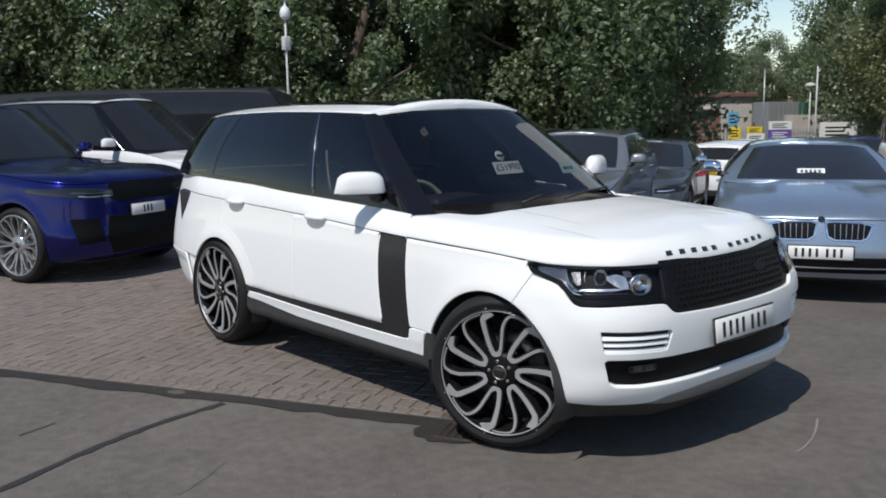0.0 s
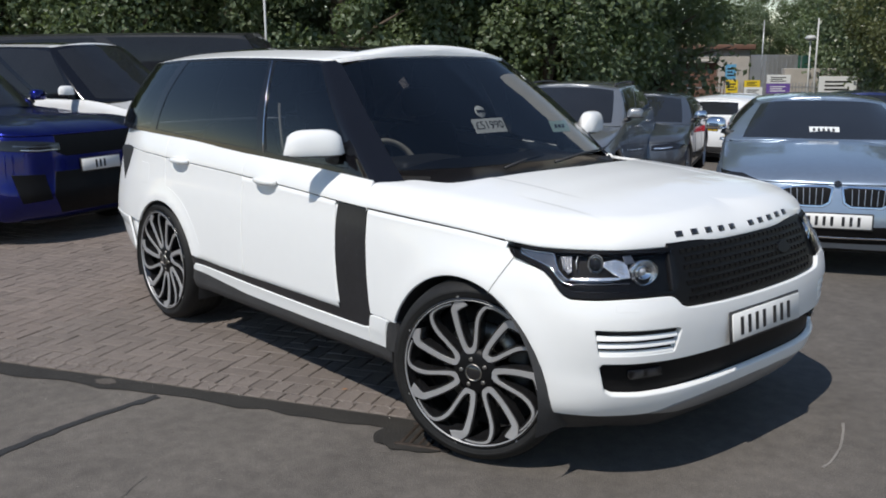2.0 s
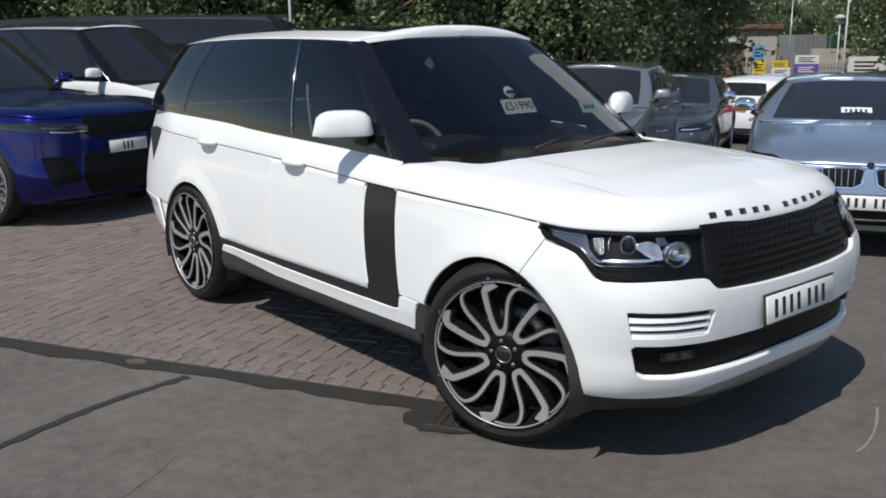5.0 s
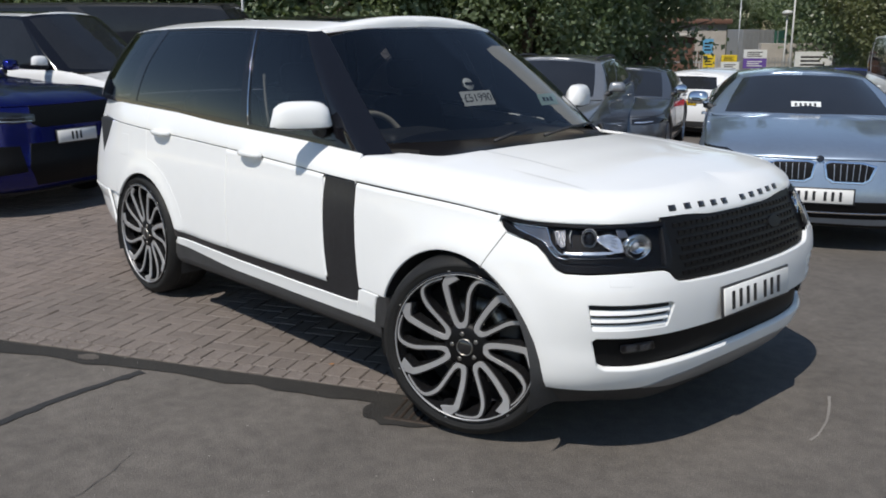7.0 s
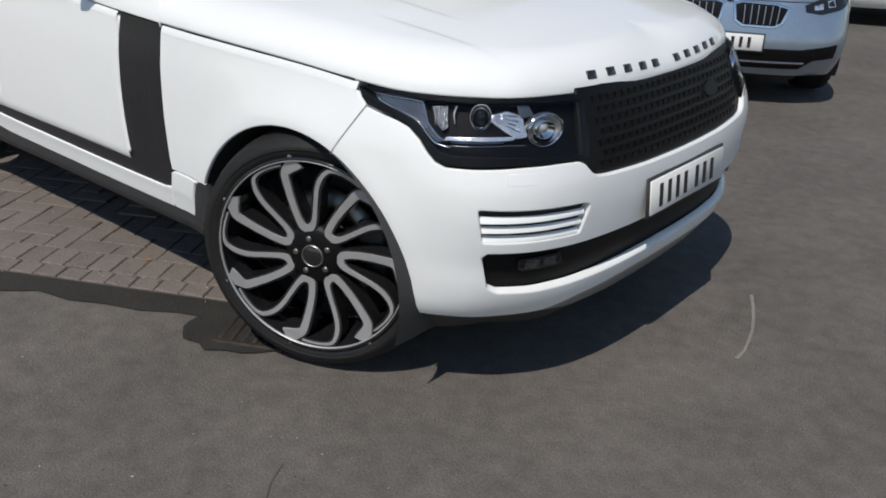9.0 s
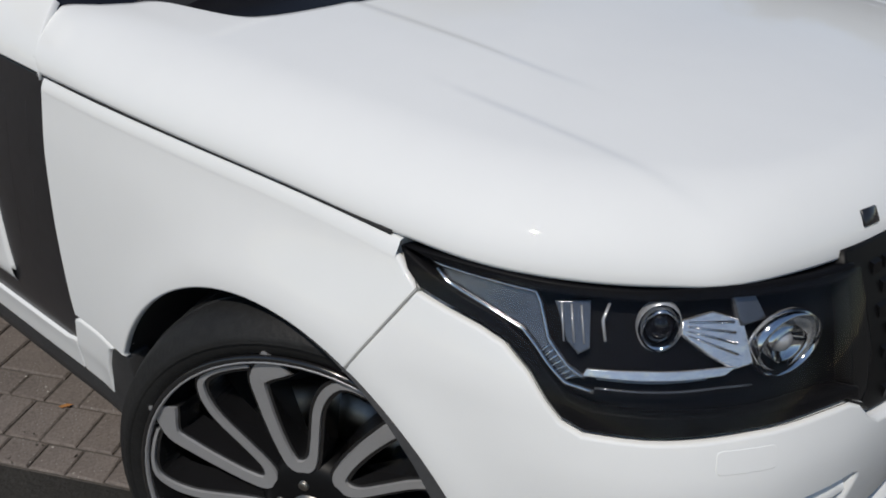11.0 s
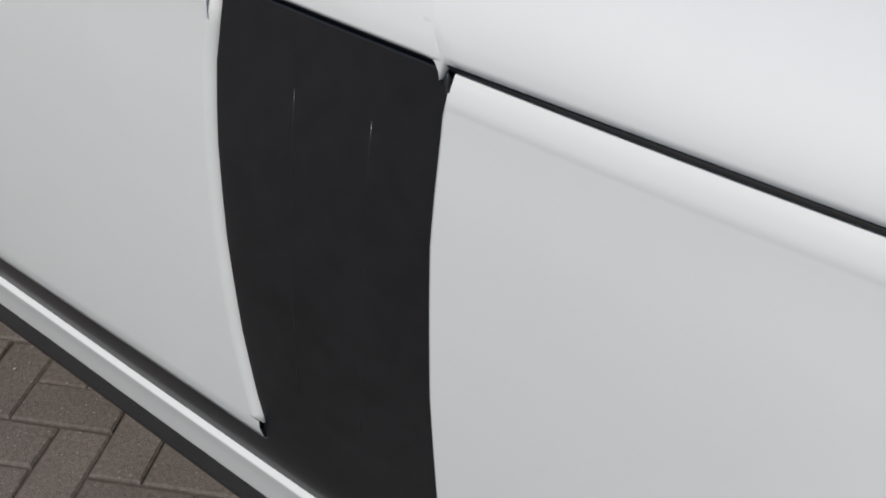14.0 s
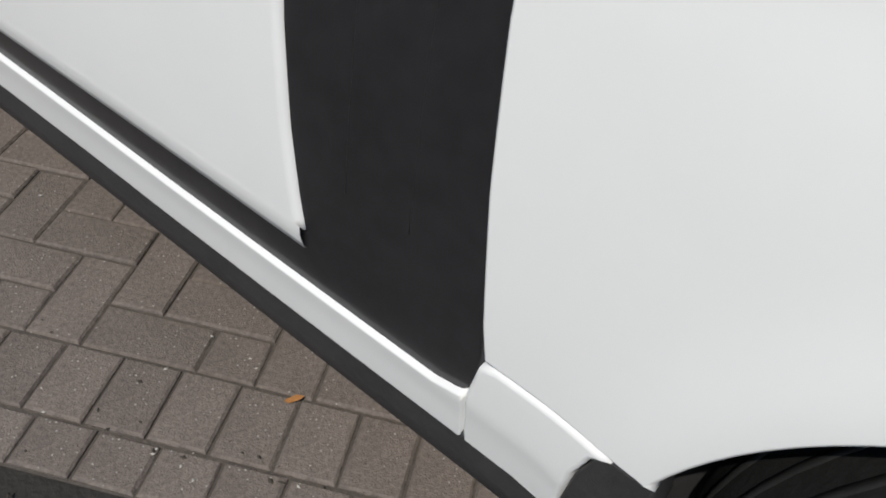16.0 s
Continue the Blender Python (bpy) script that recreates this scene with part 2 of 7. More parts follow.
def box_bm(lo, hi, bevel=0.0, segs=2, m=None, bm=None):
    bm = bm or bmesh.new()
    made = bmesh.ops.create_cube(bm, size=1)["verts"]
    for v in made:
        v.co = Vector([(lo[i] + hi[i]) / 2 + v.co[i] * (hi[i] - lo[i]) for i in range(3)])
    if bevel:
        edges = list({e for v in made for e in v.link_edges})
        made = bmesh.ops.bevel(bm, geom=edges, offset=bevel, segments=segs, affect="EDGES", profile=0.5)["verts"]
        made = [v for v in bm.verts] if m is not None else made
    if m is not None:
        bmesh.ops.transform(bm, matrix=m, verts=list(made))
    return bm


def revolve(profile, segs=48, axis="y"):
    """Verts and faces of a profile of (radius, along) turned about the axis."""
    verts, faces, n = [], [], len(profile)
    for i in range(segs):
        a = 2 * math.pi * i / segs
        for r, h in profile:
            verts.append((r * math.cos(a), h, r * math.sin(a)) if axis == "y" else (r * math.cos(a), r * math.sin(a), h))
    for i in range(segs):
        j = (i + 1) % segs
        for k in range(n - 1):
            faces.append((i * n + k, i * n + k + 1, j * n + k + 1, j * n + k))
    return verts, faces


def tube(points, radii, segs=8):
    """Verts and faces of a round tube along points."""
    verts, faces = [], []
    pts = [Vector(p) for p in points]
    for i, p in enumerate(pts):
        d = (pts[min(i + 1, len(pts) - 1)] - pts[max(i - 1, 0)]).normalized()
        side = d.orthogonal().normalized() if i == 0 else (side - d * side.dot(d)).normalized()
        up = d.cross(side)
        for k in range(segs):
            a = 2 * math.pi * k / segs
            verts.append(p + (side * math.cos(a) + up * math.sin(a)) * radii[i])
    for i in range(len(pts) - 1):
        for k in range(segs):
            l = (k + 1) % segs
            faces.append((i * segs + k, i * segs + l, (i + 1) * segs + l, (i + 1) * segs + k))
    faces.append(tuple(range(segs))[::-1])
    faces.append(tuple((len(pts) - 1) * segs + k for k in range(segs)))
    return verts, faces


def step01(a, b, x):
    t = min(1.0, max(0.0, (x - a) / (b - a)))
    return t * t * (3 - 2 * t)


class Curve:
    """Smooth curve of numbers or rows of numbers through given knots."""

    def __init__(self, knots, values):
        self.k, self.v = np.array(knots, float), np.array(values, float)
        if self.v.ndim == 1:
            self.v = self.v[:, None]
        d = np.diff(self.v, axis=0) / np.diff(self.k)[:, None]
        self.d = np.vstack([d[:1], (d[:-1] + d[1:]) / 2, d[-1:]])

    def __call__(self, t):
        t = min(max(t, self.k[0]), self.k[-1])
        i = min(max(int(np.searchsorted(self.k, t)) - 1, 0), len(self.k) - 2)
        h = self.k[i + 1] - self.k[i]
        q = (t - self.k[i]) / h
        a, b = (1 + 2 * q) * (1 - q) ** 2, q * (1 - q) ** 2
        c, e = q * q * (3 - 2 * q), q * q * (q - 1)
        r = a * self.v[i] + b * h * self.d[i] + c * self.v[i + 1] + e * h * self.d[i + 1]
        return float(r[0]) if len(r) == 1 else r


class Shell:
    """The painted wrap of a car: a plan outline, drawn in by profiles over the height. s runs from the nose's middle along the right side
    (negative: left) to the tail's middle."""

    def __init__(self, plan, front, side, rear, front_turn, rear_turn, upper, arches, flare=0.012, gain=(0.45, 0.80, 0.4), tuck=0.0, pinch=0.0):
        pl = np.array(plan, float)
        knots = np.r_[0, np.cumsum(np.hypot(*np.diff(pl, axis=0).T))]
        c = Curve(knots, pl)
        q = np.array([c(t) for t in np.linspace(0, knots[-1], 600)])
        self.s = np.r_[0, np.cumsum(np.hypot(*np.diff(q, axis=0).T))]
        self.p, self.length = q, self.s[-1]
        t = np.gradient(q, self.s, axis=0)
        t /= np.hypot(t[:, 0], t[:, 1])[:, None]
        n = np.stack([-t[:, 1], t[:, 0]], 1) * -1
        kern = np.ones(25) / 25
        pad = np.pad(n, ((12, 12), (0, 0)), mode="edge")
        n = np.stack([np.convolve(pad[:, i], kern, "valid") for i in (0, 1)], 1)
        n[:, 1][:1] = 0
        n[:, 1][-1:] = 0
        self.n = n / np.hypot(n[:, 0], n[:, 1])[:, None]
        self.front, self.side, self.rear = Curve(*zip(*front)), Curve(*zip(*side)), Curve(*zip(*rear))
        self.ft, self.rt, self.upper, self.arches, self.flare = front_turn, rear_turn, upper, arches, flare
        self.gain, self.tuck, self.pinch = gain, tuck, pinch

    def sx(self, x):
        i = int(np.argmax(self.p[:, 1] > 0.9 * self.p[:, 1].max()))
        return float(np.interp(-x, -self.p[i:, 0], self.s[i:])) if x < self.p[i, 0] else float(np.interp(-x, -self.p[:i + 1, 0], self.s[:i + 1]))

    def sy(self, y):
        i = int(np.argmax(self.p[:, 1]))
        return math.copysign(float(np.interp(abs(y), self.p[:i, 1], self.s[:i])), -y)

    def at(self, s, z, out=0.0):
        a = min(abs(s), self.length)
        x, y = np.interp(a, self.s, self.p[:, 0]), np.interp(a, self.s, self.p[:, 1])
        nx, ny = np.interp(a, self.s, self.n[:, 0]), np.interp(a, self.s, self.n[:, 1])
        wf = 1 - step01(*self.ft, a)
        wr = step01(*self.rt, a)
        zw, zb = self.upper(x)
        side = self.side(min(z, zw)) + ((0.055 + self.pinch * step01(-1.9, -0.72, x)) * max(0, (z - zw) / (zb - zw)) ** 1.7 if z > zw else 0)
        side += self.tuck * step01(-0.6, 0.25, x) * step01(0.80, 0.97, z)
        inset = wf * self.front(z) * (1 + self.gain[2] * step01(self.gain[0], self.gain[1], a)) + wr * self.rear(z) + (1 - wf - wr) * side - out
        for ax, az, ar in self.arches:
            r = math.hypot(x - ax, z - az)
            if r < ar + 0.3:
                inset -= self.flare * math.exp(-((r - ar - 0.01) / 0.06) ** 2) * (1 - wf) * (1 - wr)
        return Vector((x - nx * inset, math.copysign(y - ny * inset, -s if s else -1), z)) if a > 1e-6 else Vector((x - inset, 0, z))


def inside(poly, x, y):
    hit, j = False, len(poly) - 1
    for i in range(len(poly)):
        (xi, yi), (xj, yj) = poly[i], poly[j]
        if (yi > y) != (yj > y) and x < (xj - xi) * (y - yi) / (yj - yi) + xi:
            hit = not hit
        j = i
    return hit


def densify(poly, step):
    out = []
    for i, p in enumerate(poly):
        q = poly[(i + 1) % len(poly)]
        n = max(1, int(math.ceil(math.hypot(q[0] - p[0], q[1] - p[1]) / step)))
        out += [(p[0] + (q[0] - p[0]) * k / n, p[1] + (q[1] - p[1]) * k / n) for k in range(n)]
    return out


def area2(poly):
    return sum(poly[i - 1][0] * poly[i][1] - poly[i][0] * poly[i - 1][1] for i in range(len(poly)))


def shrink(poly, d):
    """Each point moved by d to the left of the way round."""
    out, n = [], len(poly)
    for i in range(n):
        a, b, c = poly[i - 1], poly[i], poly[(i + 1) % n]
        e, f = (b[0] - a[0], b[1] - a[1]), (c[0] - b[0], c[1] - b[1])
        le, lf = math.hypot(*e) or 1, math.hypot(*f) or 1
        nx, ny = -e[1] / le - f[1] / lf, e[0] / le + f[0] / lf
        l = math.hypot(nx, ny) or 1
        k = d / max(0.5, l / 2)
        out.append((b[0] + nx / l * k, b[1] + ny / l * k))
    return out


def rounded(poly, r, n=4):
    """Corners of a polygon cut by small arcs."""
    out, m = [], len(poly)
    for i in range(m):
        a, b, c = (Vector(poly[i - 1]), Vector(poly[i]), Vector(poly[(i + 1) % m]))
        u, w = a - b, c - b
        k = min(r, u.length * 0.45, w.length * 0.45)
        p, q = b + u.normalized() * k, b + w.normalized() * k
        for j in range(n + 1):
            t = j / n
            v = p * (1 - t) ** 2 + b * 2 * t * (1 - t) + q * t * t
            out.append((v.x, v.y))
    return out


from mathutils.geometry import delaunay_2d_cdt


def panel(name, f, outline, mat, parent, holes=(), step=0.04, rim=0.003, depth=0.014, flip=True, label=""):
    """A sheet over the surface f(u, v), cut to the outline, with rounded turned-in edges."""
    rings = []
    for k, poly in enumerate([outline, *holes]):
        poly = list(poly)
        if (area2(poly) > 0) != (k == 0):
            poly.reverse()
        rings.append(densify(poly, step * 0.7))
    inner = [shrink(r, rim) for r in rings]
    pts, edges, start = [], [], []
    for r in inner:
        start.append(len(pts))
        n = len(r)
        edges += [(len(pts) + i, len(pts) + (i + 1) % n) for i in range(n)]
        pts += r
    us, vs = [p[0] for p in inner[0]], [p[1] for p in inner[0]]
    near = np.array(pts)
    row, v = 0, min(vs) + step / 2
    while v < max(vs):
        u = min(us) + step * (0.5 if row % 2 else 1.0)
        while u < max(us):
            if inside(inner[0], u, v) and not any(inside(r, u, v) for r in inner[1:]) and np.min(np.hypot(near[:, 0] - u, near[:, 1] - v)) > step * 0.45:
                pts.append((u, v))
            u += step
        row, v = row + 1, v + step * 0.87
    vc, _, tris, orig, _, _ = delaunay_2d_cdt([Vector(p) for p in pts], edges, [], 0, 1e-6)
    where = {}
    for i, o in enumerate(orig):
        for k in o:
            where[k] = i
    verts, normals = [], []

    def normal(u, w):
        e = 0.004
        c = (f(u + e, w) - f(u - e, w)).cross(f(u, w + e) - f(u, w - e)).normalized()
        return -c if flip else c

    for p in vc:
        verts.append(f(p.x, p.y))
        normals.append(normal(p.x, p.y))
    faces = []
    for t in tris:
        cx, cy = sum(vc[i].x for i in t) / 3, sum(vc[i].y for i in t) / 3
        if inside(inner[0], cx, cy) and not any(inside(r, cx, cy) for r in inner[1:]):
            faces.append(tuple(t)[::-1] if flip else tuple(t))
    for k, r in enumerate(rings):
        n, base = len(r), len(verts)
        for i, (p, q) in enumerate(zip(r, inner[k])):
            top, nor = f(*q), normal(*q)
            edge = f(*p)
            way = edge - top
            way = way.normalized() if way.length > 1e-9 else nor
            verts += [edge - nor * rim * 0.7, edge - nor * depth]
            normals += [(nor + way * 1.2).normalized(), way]
        for i in range(n):
            j = (i + 1) % n
            a, b = where.get(start[k] + i, 0), where.get(start[k] + j, 0)
            c, d = base + 2 * i, base + 2 * j
            quad = ((a, c, d, b), (c, c + 1, d + 1, d))
            for g in quad:
                if len(set(g)) == 4:
                    faces.append(g[::-1] if flip else g)
    return mesh_object(name, verts, faces, mat, parent, label, normals=normals)


def grid_mesh(name, rows, mat, parent, label="", close=False, flip=False):
    """A sheet through rows of points of equal count."""
    n = len(rows[0])
    verts = [p for r in rows for p in r]
    faces = []
    for i in range(len(rows) - 1):
        for k in range(n if close else n - 1):
            l = (k + 1) % n
            q = (i * n + k, i * n + l, (i + 1) * n + l, (i + 1) * n + k)
            faces.append(q[::-1] if flip else q)
    return mesh_object(name, verts, faces, mat, parent, label)


# ---------------------------------------------------------------- wheels
def wheel_meshes(style, tyre_r=0.393, lip=0.322, width=0.285):
    """A wheel about the y axis, its face towards -y, as a hidden-free set of objects: the tyre with rim, spokes and brake under it."""
    h = width / 2
    prof = [(lip - 0.012, -h + 0.02), (lip + 0.004, -h + 0.004), (lip + 0.03, -h - 0.004), (tyre_r - 0.035, -h), (tyre_r - 0.014, -h + 0.016),
            (tyre_r - 0.003, -h + 0.05), (tyre_r, -h + 0.10), (tyre_r, h - 0.10), (tyre_r - 0.003, h - 0.05), (tyre_r - 0.02, h - 0.01), (lip, h)]
    wheel = mesh_object("wheel", *revolve(prof, 64), RUBBER, None, "low-profile black tyre")
    # tread grooves and the moulded sidewall ring
    v, f = [], []
    for y in (-0.06, -0.02, 0.02, 0.06):
        a, b = revolve([(tyre_r - 0.008, y - 0.005), (tyre_r + 0.0012, y - 0.005), (tyre_r + 0.0012, y + 0.005), (tyre_r - 0.008, y + 0.005)], 64)
        f += [tuple(i + len(v) for i in q) for q in b]
        v += a
    mesh_object("tread_rib", v, f, RUBBER, wheel)
    ring = [(lip + 0.022, -h - 0.001), (lip + 0.026, -h - 0.0055), (lip + 0.030, -h - 0.001)]
    mesh_object("sidewall_ring", *revolve(ring, 64), RUBBER, wheel)
    black = style != "silver"
    body = GLOSS_BLACK if black else ALLOY
    rim = [(lip - 0.004, -h + 0.012), (lip + 0.003, -h + 0.001), (lip - 0.001, -h - 0.004), (lip - 0.010, -h - 0.003), (lip - 0.013, -h + 0.006),
           (lip - 0.022, -h + 0.03), (lip - 0.036, -h + 0.08), (lip - 0.036, h - 0.03), (lip - 0.005, h)]
    mesh_object("rim", *revolve(rim, 72), body, wheel)
    line = [(lip - 0.0122, -h + 0.004), (lip - 0.0112, -h - 0.0036), (lip - 0.0085, -h - 0.0040), (lip - 0.0078, -h - 0.003)]
    mesh_object("rim_edge", *revolve(line, 72), POLISHED, wheel, "polished rim line")
    # hub, cap and bolts
    hub = [(0.0, -h + 0.016), (0.060, -h + 0.016), (0.078, -h + 0.022), (0.098, -h + 0.030), (0.104, -h + 0.06), (0.09, -h + 0.12)]
    mesh_object("hub", *revolve(hub, 40), GRILLE_BLACK if black else ALLOY, wheel)
    mesh_object("cap_ring", *revolve([(0.031, -h + 0.018), (0.033, -h + 0.011), (0.036, -h + 0.011), (0.038, -h + 0.018)], 32), STEEL, wheel, "dull steel centre ring")
    mesh_object("centre_cap", *revolve([(0.0, -h + 0.010), (0.026, -h + 0.0105), (0.032, -h + 0.014)], 32), GLOSS_BLACK, wheel)
    for i in range(5):
        a = 2 * math.pi * (i + 0.42) / 5
        v, f = revolve([(0.0, 0.0), (0.007, 0.0), (0.0095, 0.002), (0.0095, 0.008), (0.012, 0.010)], 12)
        v = [(p[0] + 0.057 * math.cos(a), p[1] - h + 0.012, p[2] + 0.057 * math.sin(a)) for p in v]
        mesh_object("wheel_bolt", v, f, STEEL if black else CHROME, wheel, "steel wheel bolt")

    def ribbon(path, widths, top, thick, closed_ends=True):
        """A bar along a path in the wheel's plane: (radius, degrees, depth)."""
        pts = []
        for r, a, d in path:
            a = radians(a)
            pts.append(Vector((r * math.cos(a), d, r * math.sin(a))))
        cols = [[], [], [], []]
        for i, p in enumerate(pts):
            t = (pts[min(i + 1, len(pts) - 1)] - pts[max(0, i - 1)])
            t.y = 0
            t.normalize()
            sd = Vector((-t.z, 0, t.x))
            w = widths[i] / 2
            cols[0].append(p - sd * w + Vector((0, top, 0)))
            cols[1].append(p + sd * w + Vector((0, top, 0)))
            cols[2].append(p + sd * w * 1.25 + Vector((0, top + thick, 0)))
            cols[3].append(p - sd * w * 1.25 + Vector((0, top + thick, 0)))
        n, v, f = len(pts), [], []
        for i in range(n):
            v += [cols[k][i] for k in range(4)]
        for i in range(n - 1):
            for k in range(4):
                l = (k + 1) % 4
                f.append((i * 4 + k, i * 4 + l, i * 4 + 4 + l, i * 4 + 4 + k))
        f += [(0, 1, 2, 3), (n * 4 - 1, n * 4 - 2, n * 4 - 3, n * 4 - 4)]
        return v, f

    if style == "black":
        # seven loops: a thin arm that hooks along the rim and a broad one that flares into it, joined at the hub
        R = lip - 0.010
        dep = lambda r: -h + 0.004 + 0.022 * (1 - (r / R) ** 2)
        arm = [(0.965, -42.0), (0.970, -34.0), (0.970, -27.0), (0.957, -22.5), (0.92, -19.5), (0.83, -16.0), (0.70, -13.6), (0.50, -12.6), (0.37, -11.0), (0.305, -6.0),
               (0.285, 3.0), (0.310, 11.5), (0.40, 13.5), (0.55, 12.6), (0.75, 10.4), (0.87, 8.8), (0.925, 5.0), (0.965, 1.6), (1.0, -0.8)]
        wid = [0.005, 0.006, 0.007, 0.010, 0.012, 0.014, 0.014, 0.014, 0.016, 0.022, 0.024, 0.023, 0.021, 0.021, 0.023, 0.026, 0.034, 0.047, 0.056]
        bend, girth = Curve(range(len(arm)), arm), Curve(range(len(arm)), wid)
        arm = [tuple(bend(k)) for k in np.linspace(0, len(wid) - 1, 56)]
        wid = [float(girth(k)) for k in np.linspace(0, len(wid) - 1, 56)]
        for i in range(7):
            c = 360 * i / 7 + 48
            path = [(min(r, 1.0) * R, c + a, dep(min(r, 1.0) * R)) for r, a in arm]
            mesh_object("spoke", *ribbon(path, [w + 0.014 for w in wid], 0.003, 0.05), GLOSS_BLACK, wheel, smooth=False)
            mesh_object("spoke_face", *ribbon(path, wid, -0.0015, 0.010), POLISHED, wheel, "machined silver spoke face", smooth=False)
    else:
        for i in range(10):
            c = 36 * i
            for off, bend in ((-6, -5), (6, 5)):
                path = [(0.08, c + off * 0.6, -h + 0.03), (0.16, c + off * 0.8, -h + 0.02), (0.24, c + off, -h + 0.01), (lip - 0.012, c + off + bend, -h + 0.003)]
                mesh_object("spoke", *ribbon(path, [0.024, 0.018, 0.016, 0.022], -0.001, 0.03), ALLOY if style == "silver" else POLISHED, wheel, smooth=False)
    # brake disc and caliper behind the spokes
    disc = [(0.06, -h + 0.125), (0.085, -h + 0.125), (0.085, -h + 0.115), (0.188, -h + 0.115), (0.188, -h + 0.145), (0.06, -h + 0.145)]
    mesh_object("brake_disc", *revolve(disc, 48), STEEL, wheel, "bare steel brake disc")
    part("brake_caliper", box_bm((0.11, -h + 0.09, -0.11), (0.215, -h + 0.17, 0.11), 0.02), PLASTIC if black else GALV, wheel)
    back = [(0.0, -h + 0.16), (lip - 0.045, -h + 0.16), (lip - 0.045, h - 0.05)]
    mesh_object("brake_shield", *revolve(back, 40), GAP, wheel)
    return wheel


def mount(wheel, car, places):
    """The wheel at each place (x, y, z, turn) under the car; the first takes the original."""
    for i, (x, y, z, turn) in enumerate(places):
        w = wheel if i == 0 else copy_thing(wheel, Matrix())
        w.parent = car
        w.matrix_basis = pose(x, y, z, 0, 0, turn) @ pose(0, 0, 0, 0, 37.0 * i, 0)


# ---------------------------------------------------------------- bonnet and cabin, for every car
def bonnet_mesh(name, edge, spine, top, radius, mat, parent, rear_bow=None, bow_to=0.4, nu=46, nv=30, label=""):
    """A bonnet: edge(u) -> rear corner to nose, spine(u) its middle line's x, top(x, y) its crown; it rounds down to the edge."""
    rows = []
    for i in range(nu + 1):
        u = i / nu
        e = Vector(edge(u))
        c = Vector((spine(u), 0, 0))
        drop = top(e.x, e.y) - e.z
        R = radius(u)
        row = []
        for k in range(nv + 1):
            v = (k / nv) ** 1.6
            x, y = e.x + (c.x - e.x) * v, e.y * (1 - v)
            if rear_bow:
                x += rear_bow(v) * (1 - step01(0, bow_to, u))
            d = min(1, math.hypot(x - e.x if u > 0.3 else 0, y - e.y) / R)
            g = 1 - math.sqrt(max(0, 1 - (1 - d) ** 2))
            row.append(Vector((x, y, top(x, y) - drop * g)))
        low = row[0] + Vector((-0.016 * step01(0.6, 1, u), -0.016 * (1 - step01(0.6, 1, u)), -0.003))
        half = [low] + row
        rows.append([Vector((p.x, -p.y, p.z)) for p in half] + half[::-1][1:])
    # the rear edge folds down
    rows.insert(0, [p + Vector((-0.004, 0, -0.014)) for p in rows[0]])
    return grid_mesh(name, rows, mat, parent, label, flip=True)


class Cabin:
    """The glazed upper body: belt and roof outlines with matching knots from the windscreen's middle round to the tail's middle."""

    def __init__(self, belt, roof, bulge=0.03, ku=0.5, kv=0.55):
        n = len(belt)
        self.b, self.r, self.n, self.bulge, self.ku, self.kv = Curve(range(n), belt), Curve(range(n), roof), n - 1, bulge, ku, kv

    def at(self, u, v, out=0.0):
        k, t = min(abs(u) / self.ku, self.n), v / self.kv
        b, r = self.b(k), self.r(k)
        p = b + (r - b) * t
        e = 0.02
        k0, k1 = max(0, k - e), min(self.n, k + e)
        d = (self.b(k1) + (self.r(k1) - self.b(k1)) * t) - (self.b(k0) + (self.r(k0) - self.b(k0)) * t)
        l = math.hypot(d[0], d[1]) or 1
        o = self.bulge * 4 * t * (1 - t) * (0.4 + 0.6 * step01(0.5, 3, k)) + out
        x, y = p[0] + d[1] / l * o, p[1] - d[0] / l * o
        return Vector((x, math.copysign(y, -u if u else -1), p[2]))

    def roof_rows(self, w0, w1, crown, drop=0.0, nk=60, nw=10):
        rows = []
        for i in range(nk + 1):
            k = self.n * i / nk
            p = self.r(k)
            half = []
            for j in range(nw + 1):
                w = w0 + (w1 - w0) * j / nw
                y = p[1] * (1 - w)
                x = p[0]
                frontal = step01(0, 2.0, k) * step01(0, 1.6, self.n - k)
                z = p[2] + crown * (1 - (1 - w) ** 2.4) * (0.25 + 0.75 * frontal) - drop
                half.append(Vector((x, y, z)))
            rows.append(half)
        return rows


# ---------------------------------------------------------------- the white SUV
suv = thing("suv", "white luxury SUV with black grille, black side vents and black-and-silver wheels", "car")
FA, RA = (-0.052, 0.351, 0.444), (-2.842, 0.348, 0.444)      # wheel arches: x, z, radius
waist = Curve([-4.3, -3.36, -2.6, -1.69, -1.25, -0.93, -0.70, -0.25, 0.0, 0.17, 0.6], [1.10, 1.081, 1.060, 1.034, 1.018, 1.003, 0.996, 0.985, 0.976, 0.964, 0.93])
belt = Curve([-4.3, -3.455, -2.475, -1.8, -1.23, -0.755, 0.3], [1.215, 1.206, 1.189, 1.162, 1.138, 1.115, 1.07])
plan = [(0.760, 0), (0.758, 0.15), (0.751, 0.30), (0.732, 0.46), (0.702, 0.605), (0.648, 0.736), (0.556, 0.844), (0.42, 0.915), (0.26, 0.952), (0.1, 0.969), (-0.2, 0.979),
        (-0.7, 0.982), (-1.4, 0.980), (-2.2, 0.982), (-2.9, 0.985), (-3.3, 0.966), (-3.6, 0.922), (-3.85, 0.855), (-4.02, 0.76), (-4.12, 0.61), (-4.17, 0.40), (-4.18, 0)]
